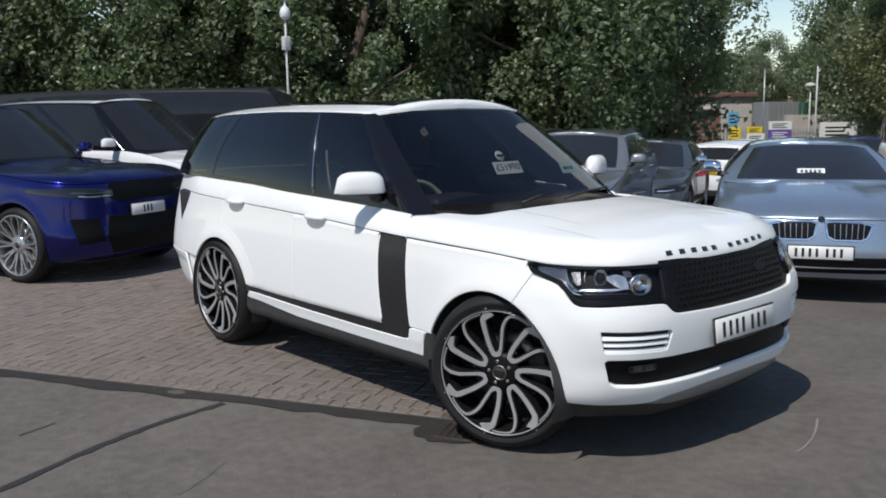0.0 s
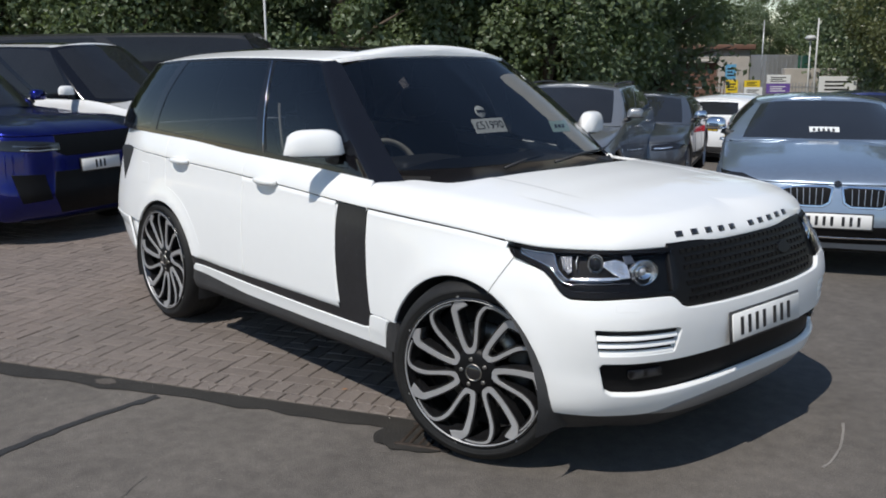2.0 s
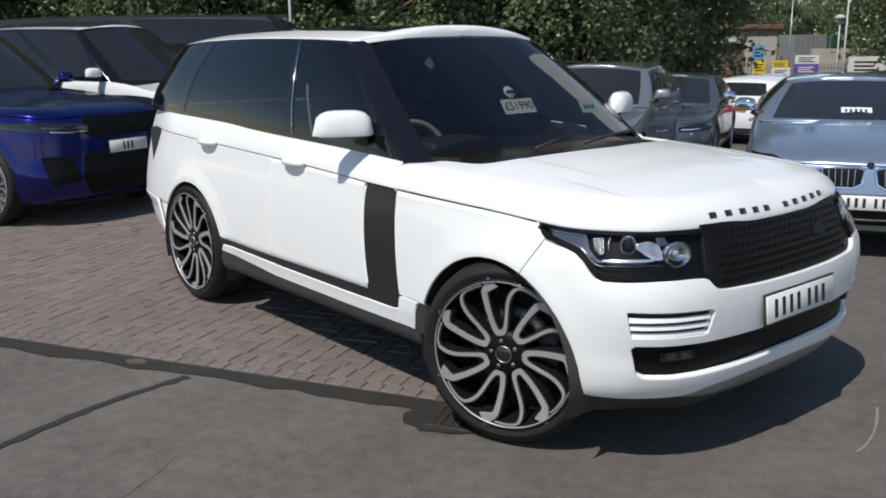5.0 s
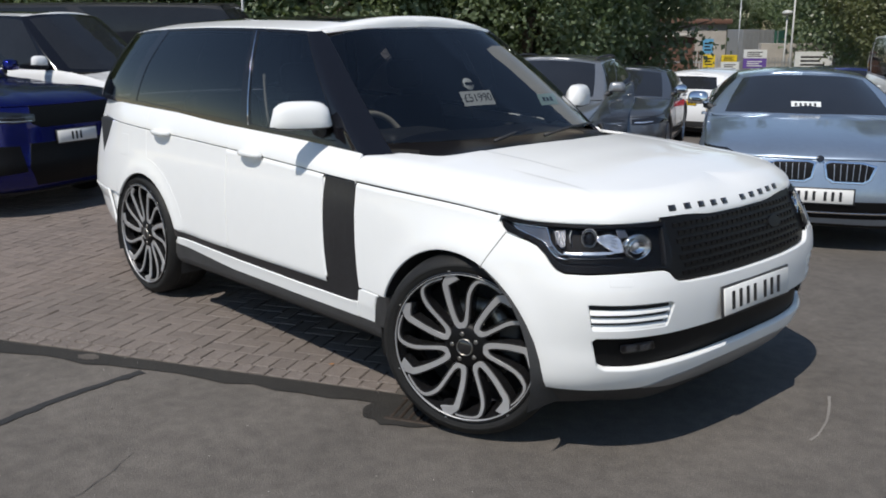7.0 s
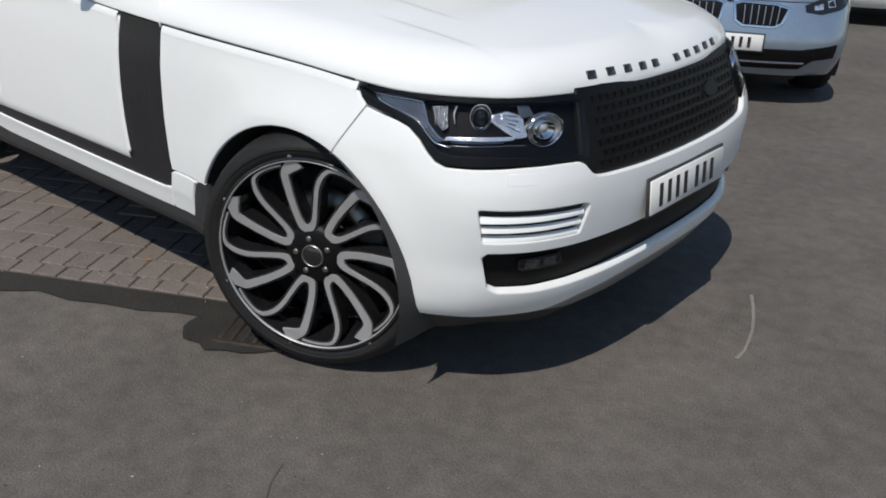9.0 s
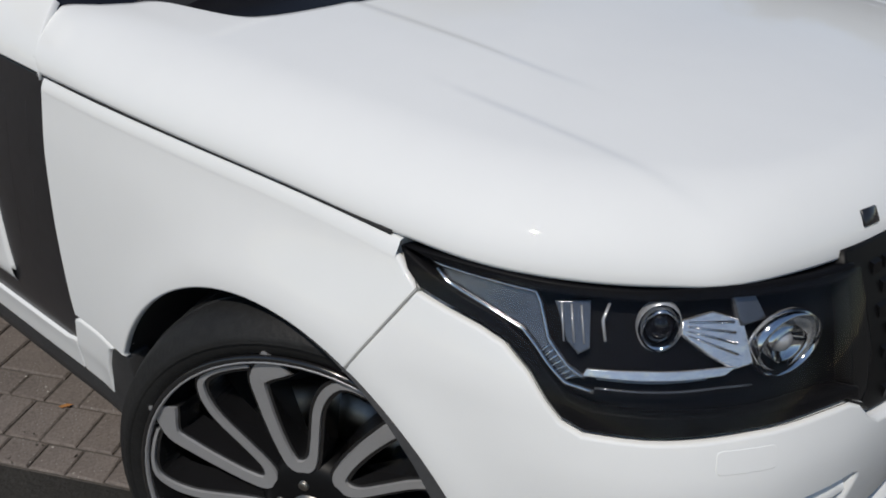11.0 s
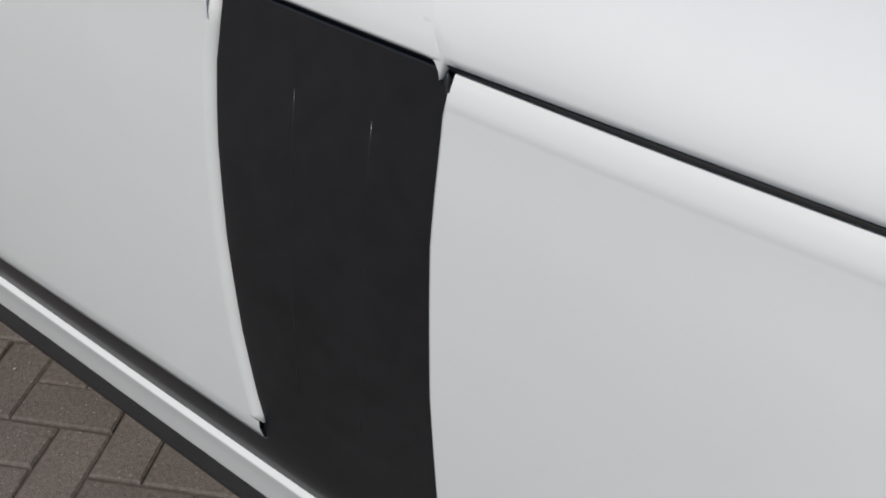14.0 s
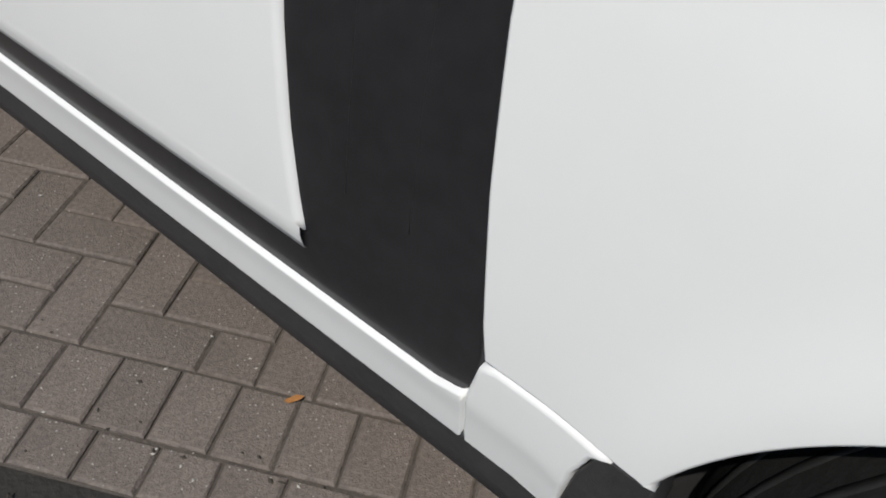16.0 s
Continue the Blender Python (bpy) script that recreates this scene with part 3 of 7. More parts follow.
shell = Shell(plan,
              [(0.10, 0.30), (0.22, 0.14), (0.30, 0.065), (0.36, 0.036), (0.42, 0.022), (0.50, 0.016), (0.58, 0.006), (0.66, 0.0), (0.73, 0.004), (0.78, 0.016), (0.85, 0.039), (0.90, 0.060), (0.945, 0.080), (1.0, 0.104)],
              [(0.15, 0.14), (0.22, 0.085), (0.30, 0.035), (0.345, 0.010), (0.42, 0.004), (0.50, 0.0), (0.60, 0.0), (0.75, 0.006), (0.88, 0.017), (0.96, 0.028), (1.05, 0.038), (1.2, 0.05)],
              [(0.15, 0.25), (0.30, 0.08), (0.45, 0.02), (0.60, 0.0), (0.80, 0.02), (0.95, 0.05), (1.08, 0.08), (1.25, 0.14)],
              (0.78, 1.30), (4.55, 5.3), lambda x: (waist(x), belt(x) + 0.02), [FA, RA], flare=0.010, tuck=0.030, pinch=0.045)
X, Y = shell.sx, shell.sy


def arch(c, a0, a1, grow=0.0, n=26, side=1):
    """Points of a wheel arch in the wrap's own measure, from angle a0 to a1 (degrees, 0 ahead)."""
    out = []
    for i in range(n + 1):
        a = radians(a0 + (a1 - a0) * i / n)
        out.append((X(c[0] + (c[2] + grow) * math.cos(a)), c[1] + (c[2] + grow) * math.sin(a)))
    return out


def line(fn, x0, x1, n, dz=0.0):
    return [(X(x0 + (x1 - x0) * i / n), fn(x0 + (x1 - x0) * i / n) + dz) for i in range(n + 1)]


def sides(name, outline, mat, label="", step=0.035, out=0.0, **kw):
    """The panel on the right and its twin on the left."""
    f = lambda s, z: shell.at(s, z, out)
    panel(name, f, outline, mat, suv, step=step, label=label, **kw)
    panel(name, f, [(-s, z) for s, z in outline][::-1], mat, suv, step=step * 1.6, label=label, **kw)


# inner body, white to keep shaded gaps pale, with wheel wells cut out
inner = [(X(0.36), 0.33)] + arch(FA, -6, 158, 0.01) + [(X(-0.46), 0.535), (X(-2.40), 0.535)] + arch(RA, 24, 188, 0.01) + [(shell.length - 0.05, 0.4), (shell.length - 0.05, 1.12)]
inner += [(X(x), waist(x) + 0.02) for x in (-3.9, -3.3, -2.6, -1.8, -1.0, -0.3, 0.1)] + [(X(0.3), 0.86), (X(0.42), 0.74)]
sides("inner_body", inner, WHITE, out=-0.022, step=0.08, depth=0.05)

# front wing
seam_top, seam_low = (0.206, 0.911), (0.112, 0.758)
fender = line(waist, -0.698, 0.150, 14, -0.018) + [(X(0.166), 0.940), (X(0.188), 0.921), (X(seam_top[0] - 0.0008), 0.909)]
fender += [(X(seam_low[0] - 0.0008), seam_low[1])] + [p for p in arch(FA, 69, 158, 0.0)]
fender += [(X(-0.458), 0.514), (X(-0.652), 0.517)] + [(X(-0.661), 0.56), (X(-0.681), 0.70), (X(-0.696), 0.85), (X(-0.700), 0.960)]
sides("front_wing", fender, WHITE, rim=0.004, step=0.03)

for sg in (1, -1):                          # pale filler tube, lightens the shaded gap between wing and bumper
    pts = [shell.at(sg * X(seam_top[0] - 0.0005 + (seam_low[0] - seam_top[0]) * t), 0.909 + (0.757 - 0.909) * t, -0.0026) for t in np.linspace(0, 1, 14)]
    mesh_object("wing_seam_fill", *tube(pts, [0.0022] * 14, 8), SEAM, suv)

# black vent that runs down to the sill and back along it
door_front = [(-0.947, 0.972), (-0.952, 0.93), (-0.951, 0.85), (-0.944, 0.75), (-0.930, 0.64), (-0.915, 0.56), (-0.905, 0.517)]
vent = line(waist, -0.942, -0.705, 5, -0.004) + [(X(-0.701), 0.972), (X(-0.699), 0.85), (X(-0.684), 0.70), (X(-0.664), 0.56), (X(-0.659), 0.507), (X(-0.664), 0.462), (X(-0.676), 0.446), (X(-0.71), 0.435)]
vent += [(X(-1.15), 0.434), (X(-1.72), 0.440), (X(-2.44), 0.458)] + [(X(-2.455), 0.524), (X(-1.72), 0.510), (X(-1.15), 0.511)] + [(X(x), z - 0.004) for x, z in door_front[::-1]]
sides("side_vent", vent, VENT_BLACK, "satin black side vent running down to the sill", step=0.03, out=-0.008, rim=0.003)
for i in range(2):                          # faint upright ribs in the vent
    x = -0.855 + i * 0.085
    ribs = [shell.at(X(x + 0.02 * (0.95 - z)), z, -0.0086) for z in np.linspace(0.93, 0.60, 10)]
    mesh_object("vent_rib", *tube(ribs, [0.0009] * 10, 6), VENT_BLACK, suv)

# doors, below the crease
front_door = [(X(x), z) for x, z in door_front] + [(X(-0.930), 0.5155), (X(-1.15), 0.513), (X(-1.72), 0.512), (X(-1.828), 0.512)] + [(X(-1.836), 0.7), (X(-1.845), 0.9)] + line(waist, -1.8475, -0.9535, 14, -0.016)
sides("front_door", front_door, WHITE, rim=0.010, step=0.03)
rear_door = line(waist, -1.850, -2.80, 14, -0.0025) + [(X(-2.80), 0.96)] + [(X(RA[0] + 0.55 * math.cos(radians(a))), RA[1] + 0.55 * math.sin(radians(a))) for a in (84, 72, 60, 48, 36, 26)]
rear_door += [(X(-2.352), 0.522), (X(-2.3), 0.518), (X(-1.831), 0.512), (X(-1.839), 0.7), (X(-1.848), 0.9)]
sides("rear_door", rear_door, WHITE, rim=0.003, step=0.035)
quarter = line(waist, -2.803, -4.02, 12, -0.0025) + [(X(-4.02) + 0.05, 0.95), (X(-4.02) + 0.05, 0.62), (X(-3.42), 0.62)] + [p for p in arch(RA, 143, 21, 0.0)] + [(X(-2.355), 0.508)]
quarter += [(X(RA[0] + 0.5515 * math.cos(radians(a))), RA[1] + 0.5515 * math.sin(radians(a))) for a in (24, 36, 48, 60, 72, 84)] + [(X(-2.803), 0.96)]
sides("rear_quarter", quarter, WHITE, rim=0.003, step=0.045)
# chamfered upper edges of wing and front door
for sg in (1, -1):
    for nm, x0, x1 in (("wing_edge", 0.162, -0.6955), ("door_top_edge", -0.9535, -1.8475)):
        rows = [[shell.at(sg * X(x), waist(x) - dz, o) for dz, o in ((0.038, -0.0008), (0.027, 0.0003), (0.022, 0.0003), (0.013, -0.0022), (0.005, -0.0055), (0.003, -0.0085), (0.003, -0.02))] for x in np.linspace(x0, x1, 40)]
        grid_mesh(nm, rows, WHITE, suv, "chamfered upper panel edge", flip=sg > 0)
# the doors' lower edges turn under
for sg in (1, -1):
    for x0, x1 in ((-0.9040, -1.828), (-1.831, -2.40)):
        rows = []
        for x in np.linspace(x0, x1, 30):
            z0 = 0.5145 - 0.0025 * step01(-0.93, -1.72, x) + 0.008 * step01(-2.0, -2.4, x)
            rows.append([shell.at(sg * X(x), z0 - dz, o) for dz, o in ((-0.0125, 0.0006), (-0.002, 0.0006), (0.010, -0.0022), (0.0215, -0.0058), (0.0245, -0.015))])
        grid_mesh("door_edge", rows, WHITE, suv, "door edge turned under", flip=sg < 0)
# upper band between crease and glass
for nm, x0, x1 in (("front_door_band", -0.7035, -1.8475), ("rear_door_band", -1.850, -2.80), ("rear_band", -2.803, -4.05)):
    xt = x0 - 0.048 if x0 > -1 else x0
    band = line(waist, x0, x1, 12, 0.0025) + [(X(x1), belt(x1) * 0.5 + waist(x1) * 0.5)] + line(belt, x1, xt, 12, 0.0)
    sides(nm, band, WHITE, rim=0.004, step=0.03)
# sill: white blade, its front end and the black underside
sill = [(X(-0.670), 0.449), (X(-0.71), 0.440), (X(-1.15), 0.439), (X(-1.72), 0.445), (X(-2.39), 0.464), (X(-2.435), 0.424), (X(-1.75), 0.374), (X(-1.18), 0.366), (X(-0.670), 0.368)]
sill_top = Curve([-2.6, -2.43, -1.72, -1.15, -0.70, -0.40], [0.466, 0.463, 0.445, 0.439, 0.440, 0.440])
roll = lambda s, z: shell.at(s, z, 0.001 - 0.009 * min(1.2, max(0.0, (sill_top(shell.at(s, 0.45).x) - z) / 0.075)))
for poly, st_ in ((sill, 0.011), ([(-s, z) for s, z in sill][::-1], 0.05)):
    panel("sill_blade", roll, poly, WHITE, suv, step=st_, rim=0.0022, depth=0.03, label="white sill blade rolling under")
sill_end = [(X(-0.666), 0.455), (X(-0.656), 0.505), (X(-0.636), 0.513), (X(-0.502), 0.511), (X(-0.521), 0.498), (X(-0.536), 0.458), (X(-0.543), 0.41), (X(-0.547), 0.372), (X(-0.667), 0.370)]
for poly in (sill_end, [(-s, z) for s, z in sill_end][::-1]):
    panel("sill_front", roll, poly, WHITE, suv, step=0.025, rim=0.005, depth=0.03)
lower = [(X(-0.50), 0.380), (X(-1.18), 0.380), (X(-1.75), 0.388), (X(-2.44), 0.434), (X(-2.46), 0.36), (X(-2.40), 0.300), (X(-1.5), 0.306), (X(-0.50), 0.306)]
flat = lambda s, z: Vector((*shell.at(s, 0.46, -0.010 - 0.05 * step01(0.34, 0.24, z))[:2], z))
for poly, st_ in ((lower, 0.03), ([(-s, z) for s, z in lower][::-1], 0.06)):
    panel("sill_underside", flat, poly, PLASTIC, suv, rim=0.006, step=st_, depth=0.08, label="black plastic sill")
flap = [(X(-0.544), 0.372), (X(-0.540), 0.41), (X(-0.533), 0.458), (X(-0.518), 0.498), (X(-0.500), 0.509), (X(-0.480), 0.510), (X(-0.460), 0.511), (X(-0.450), 0.46), (X(-0.462), 0.41), (X(-0.475), 0.365)]
sides("arch_flap", flap, PLASTIC, rim=0.003, step=0.012, out=-0.005, depth=0.05)
# dark tube along the crease, drawn in as the groove's shade
for sg in (1, -1):
    for x0, x1, r in ((-0.70, 0.145, 0.0040), (-3.95, -0.70, 0.0022)):
        pts = [shell.at(sg * X(x), waist(x), -0.008) for x in np.linspace(x0, x1, 40)]
        mesh_object("crease_shade", *tube(pts, [r] * 40, 6), GAP, suv)

# front bumper with slats and the wide lower intake
hl_bottom = [(seam_top[0], 0.906), (0.25, 0.897), (0.305, 0.887), (0.345, 0.875), (0.385, 0.847), (0.415, 0.814), (0.436, 0.795), (0.465, 0.784)]
hl = [(X(x), z) for x, z in hl_bottom] + [(Y(-0.857), 0.785), (Y(-0.75), 0.790), (Y(-0.63), 0.790), (Y(-0.575), 0.788), (Y(-0.552), 0.778)]
half = hl + [(Y(-0.528), 0.752), (Y(-0.505), 0.739), (Y(-0.46), 0.734), (Y(-0.25), 0.728), (Y(-0.08), 0.726)]
half += [(-s, z) for s, z in half[::-1]]
low = [(X(0.387), 0.318), (X(0.45), 0.312), (Y(-0.82), 0.308), (Y(-0.62), 0.306), (Y(-0.50), 0.334), (Y(-0.25), 0.352), (Y(0.0), 0.355)]
edge_r = [p for p in arch(FA, -4, 66, 0.0)] + [(X(seam_low[0] + 0.001), seam_low[1] + 0.002)]
ring = [(-s, z) for s, z in low[:-1]] + low[::-1]
ring = ring + edge_r + half + [(-s, z) for s, z in edge_r[::-1]]
slat_hole = rounded([(Y(-0.846), 0.677), (Y(-0.552), 0.667), (Y(-0.530), 0.658), (Y(-0.556), 0.572), (Y(-0.834), 0.577)], 0.010)
intake = [(Y(-0.822), 0.541), (Y(-0.832), 0.528), (Y(-0.816), 0.428), (Y(-0.790), 0.410), (Y(-0.68), 0.402), (Y(-0.45), 0.404), (Y(-0.2), 0.408)]
intake_top = [(Y(0.2), 0.535), (Y(0.5), 0.535), (Y(0.7), 0.538)]
intake = intake + [(-s, z) for s, z in intake[::-1]] + intake_top[::-1] + [(-s, z) for s, z in intake_top]
jet = rounded([(Y(-0.790), 0.776), (Y(-0.714), 0.774), (Y(-0.714), 0.743), (Y(-0.790), 0.745)], 0.008)
mirror2 = lambda poly: [(-s, z) for s, z in poly[::-1]]
panel("front_bumper", shell.at, ring, WHITE, suv, holes=[slat_hole, mirror2(slat_hole), intake], step=0.03, rim=0.005, depth=0.03)
for poly in (jet, mirror2(jet)):
    panel("washer_cover", lambda s, z: shell.at(s, z, 0.0008), poly, WHITE, suv, step=0.02, rim=0.0008, depth=0.002)
back = lambda d: (lambda s, z: shell.at(s, z, -d))
panel("lower_intake", back(0.035), shrink(densify(intake, 0.05), 0.0), GRILLE_BLACK, suv, step=0.05, label="black lower intake with mesh")
for sg in (1, -1):
    panel("slat_recess", back(0.028), [(sg * s, z) for s, z in slat_hole][::sg], GAP, suv, step=0.04)
    for i in range(3):                       # louvre blades that lean back into the opening
        z0 = 0.655 - i * 0.0295
        y0, y1 = -0.842 + 0.004 * i, -0.545 - 0.006 * i
        bar = [(sg * Y(y0), z0), (sg * Y(y1), z0 - 0.006), (sg * Y(y1 - 0.004), z0 - 0.023), (sg * Y(y0 + 0.002), z0 - 0.018)]
        lean = lambda s, z, z0=z0: shell.at(s, z, -0.004 - 0.018 * step01(z0 - 0.020, z0 + 0.004, z))
        panel("bumper_slat", lean, bar[::sg], WHITE, suv, step=0.02, rim=0.002, depth=0.006)
    lamp = rounded([(sg * Y(-0.735), 0.506), (sg * Y(-0.59), 0.508), (sg * Y(-0.59), 0.476), (sg * Y(-0.735), 0.474)], 0.012)
    panel("fog_lamp", back(0.018), lamp, PIANO, suv, step=0.02, rim=0.003)
    for y0 in (-0.715, -0.655):
        dot = rounded([(sg * Y(y0), 0.501), (sg * Y(y0 + 0.045), 0.502), (sg * Y(y0 + 0.045), 0.481), (sg * Y(y0), 0.480)], 0.006)
        panel("fog_element", back(0.015), dot, LAMP_GREY, suv, step=0.012, rim=0.002)
    panel("fog_lens", back(0.012), lamp, CLEAR, suv, step=0.03, rim=0.001, depth=0.004)
# silver chin and black lip under it
chin = [(Y(-0.60), 0.298), (Y(-0.495), 0.325), (Y(-0.25), 0.348), (Y(0), 0.351), (Y(0.25), 0.348), (Y(0.495), 0.325), (Y(0.60), 0.298), (Y(0.45), 0.275), (Y(0), 0.262), (Y(-0.45), 0.275)]
panel("chin_plate", back(0.006), chin, SKID, suv, step=0.05, rim=0.004, label="silver skid plate")
lip = [(X(0.37), 0.318), (X(0.45), 0.308), (Y(-0.84), 0.302), (Y(-0.6), 0.300), (Y(-0.45), 0.272), (Y(0), 0.260)]
lip = lip + [(-s, z) for s, z in lip[:-1][::-1]] + [(-X(0.37), 0.22), (Y(0.5), 0.20), (Y(-0.5), 0.20), (X(0.37), 0.22)]
panel("bumper_lip", back(0.015), lip, PLASTIC, suv, step=0.06, rim=0.004, depth=0.05)

# bonnet edge in space: rear corner, along the crease, round the nose to its middle
nose = Curve([0, 0.12, 0.25, 0.40, 0.55, 0.62, 0.69, 0.76, 0.83, 0.89, 0.95, 1.0],
             [(-0.703, 0.948, 0.999), (-0.55, 0.946, 0.996), (-0.33, 0.939, 0.990), (-0.08, 0.922, 0.981), (0.150, 0.899, 0.966), (0.270, 0.873, 0.958),
              (0.375, 0.824, 0.956), (0.470, 0.750, 0.955), (0.548, 0.655, 0.954), (0.615, 0.470, 0.953), (0.652, 0.26, 0.953), (0.664, 0.0, 0.953)])
crown = Curve([-0.9, -0.57, -0.31, 0.0, 0.3, 0.5, 0.7], [1.182, 1.174, 1.166, 1.147, 1.116, 1.084, 1.046])


def hood_top(x, y):
    a = abs(y)
    fold = 0.0030 * (1 - step01(0.503, 0.527, a)) * (1 - step01(0.05, 0.25, x)) + 0.0030 * (1 - step01(0.652, 0.676, a)) * step01(-0.05, 0.15, x) * (1 - step01(0.40, 0.55, x))
    return crown(x) - 0.006 - (0.082 - 0.020 * step01(0.0, 0.5, x)) * (a / 0.9) ** 2.3 - fold + 0.011 * step01(0.77, 0.88, a) * step01(-0.50, -0.70, x)


bow = Curve([0, 0.005, 0.0165, 0.033, 0.055, 0.079, 0.10, 0.132, 0.175, 0.2250, 0.236, 0.249, 0.2646, 0.291, 0.3175, 0.376, 0.471, 0.556, 0.735, 1.0],
            [0, -0.024, -0.052, -0.078, -0.097, -0.104, -0.090, -0.050, -0.033, 0.006, 0.060, 0.123, 0.160, 0.176, 0.181, 0.179, 0.163, 0.146, 0.10, 0.005])
hood = bonnet_mesh("bonnet", nose, lambda u: -0.24 + 0.72 * u, hood_top, lambda u: 0.155 + 0.05 * step01(0.55, 1, u), WHITE, suv, rear_bow=bow, nu=90, nv=150)
# badge: ten plain raised bars where the lettering stands
letters = [-0.425, -0.343, -0.262, -0.181, -0.105, 0.035, 0.113, 0.190, 0.265, 0.340]
lip_x = Curve([0.0, 0.26, 0.47, 0.655], [0.664, 0.652, 0.615, 0.548])
from mathutils.bvhtree import BVHTree
hood_tree = BVHTree.FromPolygons([v.co.copy() for v in hood.data.vertices], [tuple(f.vertices) for f in hood.data.polygons])
for y in letters:
    x = lip_x(abs(y)) - 0.0135
    c, nz, _, _ = hood_tree.ray_cast(Vector((x, y, 2.0)), Vector((0, 0, -1)))
    nz = nz if nz.z > 0 else -nz
    dy = Vector((lip_x(abs(y + 0.01)) - lip_x(abs(y - 0.01)), 0.02, 0)).normalized()
    dy = (dy - nz * dy.dot(nz)).normalized()
    dx = dy.cross(nz)
    m = Matrix(((dx.x, dy.x, nz.x, c.x), (dx.y, dy.y, nz.y, c.y), (dx.z, dy.z, nz.z, c.z), (0, 0, 0, 1)))
    part("badge_letter", box_bm((-0.0125, -0.0185, -0.006), (0.0125, 0.0185, 0.0035), 0.002, 1, m), LETTER, suv, "black raised badge bar")

# black cowl under the windscreen
cowl = lambda x, y: Vector((x, y, 1.076 + 0.064 * step01(0.85, 0.3, abs(y)) - 0.10 * (x + 0.55)))
panel("cowl", cowl, [(-0.25, -0.55), (-0.25, 0.55), (-0.34, 0.70), (-0.55, 0.77), (-0.74, 0.845), (-0.90, 0.84), (-0.80, 0), (-0.90, -0.84), (-0.74, -0.845), (-0.55, -0.77), (-0.34, -0.70)],
      COWL, suv, step=0.06, flip=False, label="black plastic windscreen cowl")
# dark tube that paints the shade into the gap at the bonnet's rear corner
for sg in (1, -1):
    pts = [shell.at(sg * X(-0.7030 - 0.48 * (z - 1.0)), z, -0.006) for z in np.linspace(1.0, 1.10, 12)]
    mesh_object("bonnet_gap_shade", *tube(pts, [0.0011] * 12, 6), GAP, suv)
for y0, y1 in ((-0.30, 0.10), (0.06, 0.60)):
    pts = [Vector((-0.46, y0, 1.150)), Vector((-0.52, (y0 + y1) / 2, 1.168)), Vector((-0.58, y1, 1.172))]
    mesh_object("wiper", *tube(pts, [0.008, 0.008, 0.005], 8), PLASTIC, suv)

# headlamps and grille
up = lambda d: [(s_, z + d) for s_, z in hl]
lamp_face = [(X(0.160), 0.955), (X(0.178), 0.928)] + up(0.004) + [(Y(-0.53), 0.80), (Y(-0.51), 0.86), (Y(-0.51), 0.958), (Y(-0.7), 0.958), (X(0.46), 0.958), (X(0.34), 0.958), (X(0.22), 0.960)]
grille_face = [(Y(-0.55), 0.790), (Y(-0.530), 0.765), (Y(-0.505), 0.744), (Y(-0.45), 0.737), (Y(-0.25), 0.731), (Y(0), 0.729)]
grille_face = grille_face + [(-s, z) for s, z in grille_face[:-1][::-1]] + [(Y(0.525), 0.97), (Y(-0.525), 0.97)]
panel("grille", back(0.016), grille_face, GRILLE_BLACK, suv, step=0.035, rim=0.004, depth=0.03, label="gloss black grille")
for i in range(7):                           # honeycomb ledges in the grille
    z0 = 0.752 + i * 0.029
    n = 26
    for k in range(n):
        y = -0.47 + 0.94 * (k + (0.5 if i % 2 else 0)) / n
        if abs(y) > 0.475 - 0.0 or z0 > 0.945:
            continue
        s0, s1 = Y(y), Y(y + 0.024)
        c = [shell.at(s0, z0, -0.014), shell.at(s1, z0, -0.014), shell.at(s1, z0 + 0.016, -0.0095), shell.at(s0, z0 + 0.016, -0.0095), shell.at(s0, z0 + 0.018, -0.016), shell.at(s1, z0 + 0.018, -0.016)]
        mesh_object("grille_cell", c, [(0, 1, 2, 3), (3, 2, 5, 4), (0, 3, 4), (1, 5, 2)], GRILLE_BLACK, suv, smooth=False)
oval = [(Y(0.235 + 0.055 * math.cos(a)), 0.868 + 0.027 * math.sin(a)) for a in np.linspace(0, 2 * math.pi, 25)[:-1]]
panel("oval_badge", back(0.008), oval, GRILLE_BLACK, suv, step=0.02, rim=0.003)

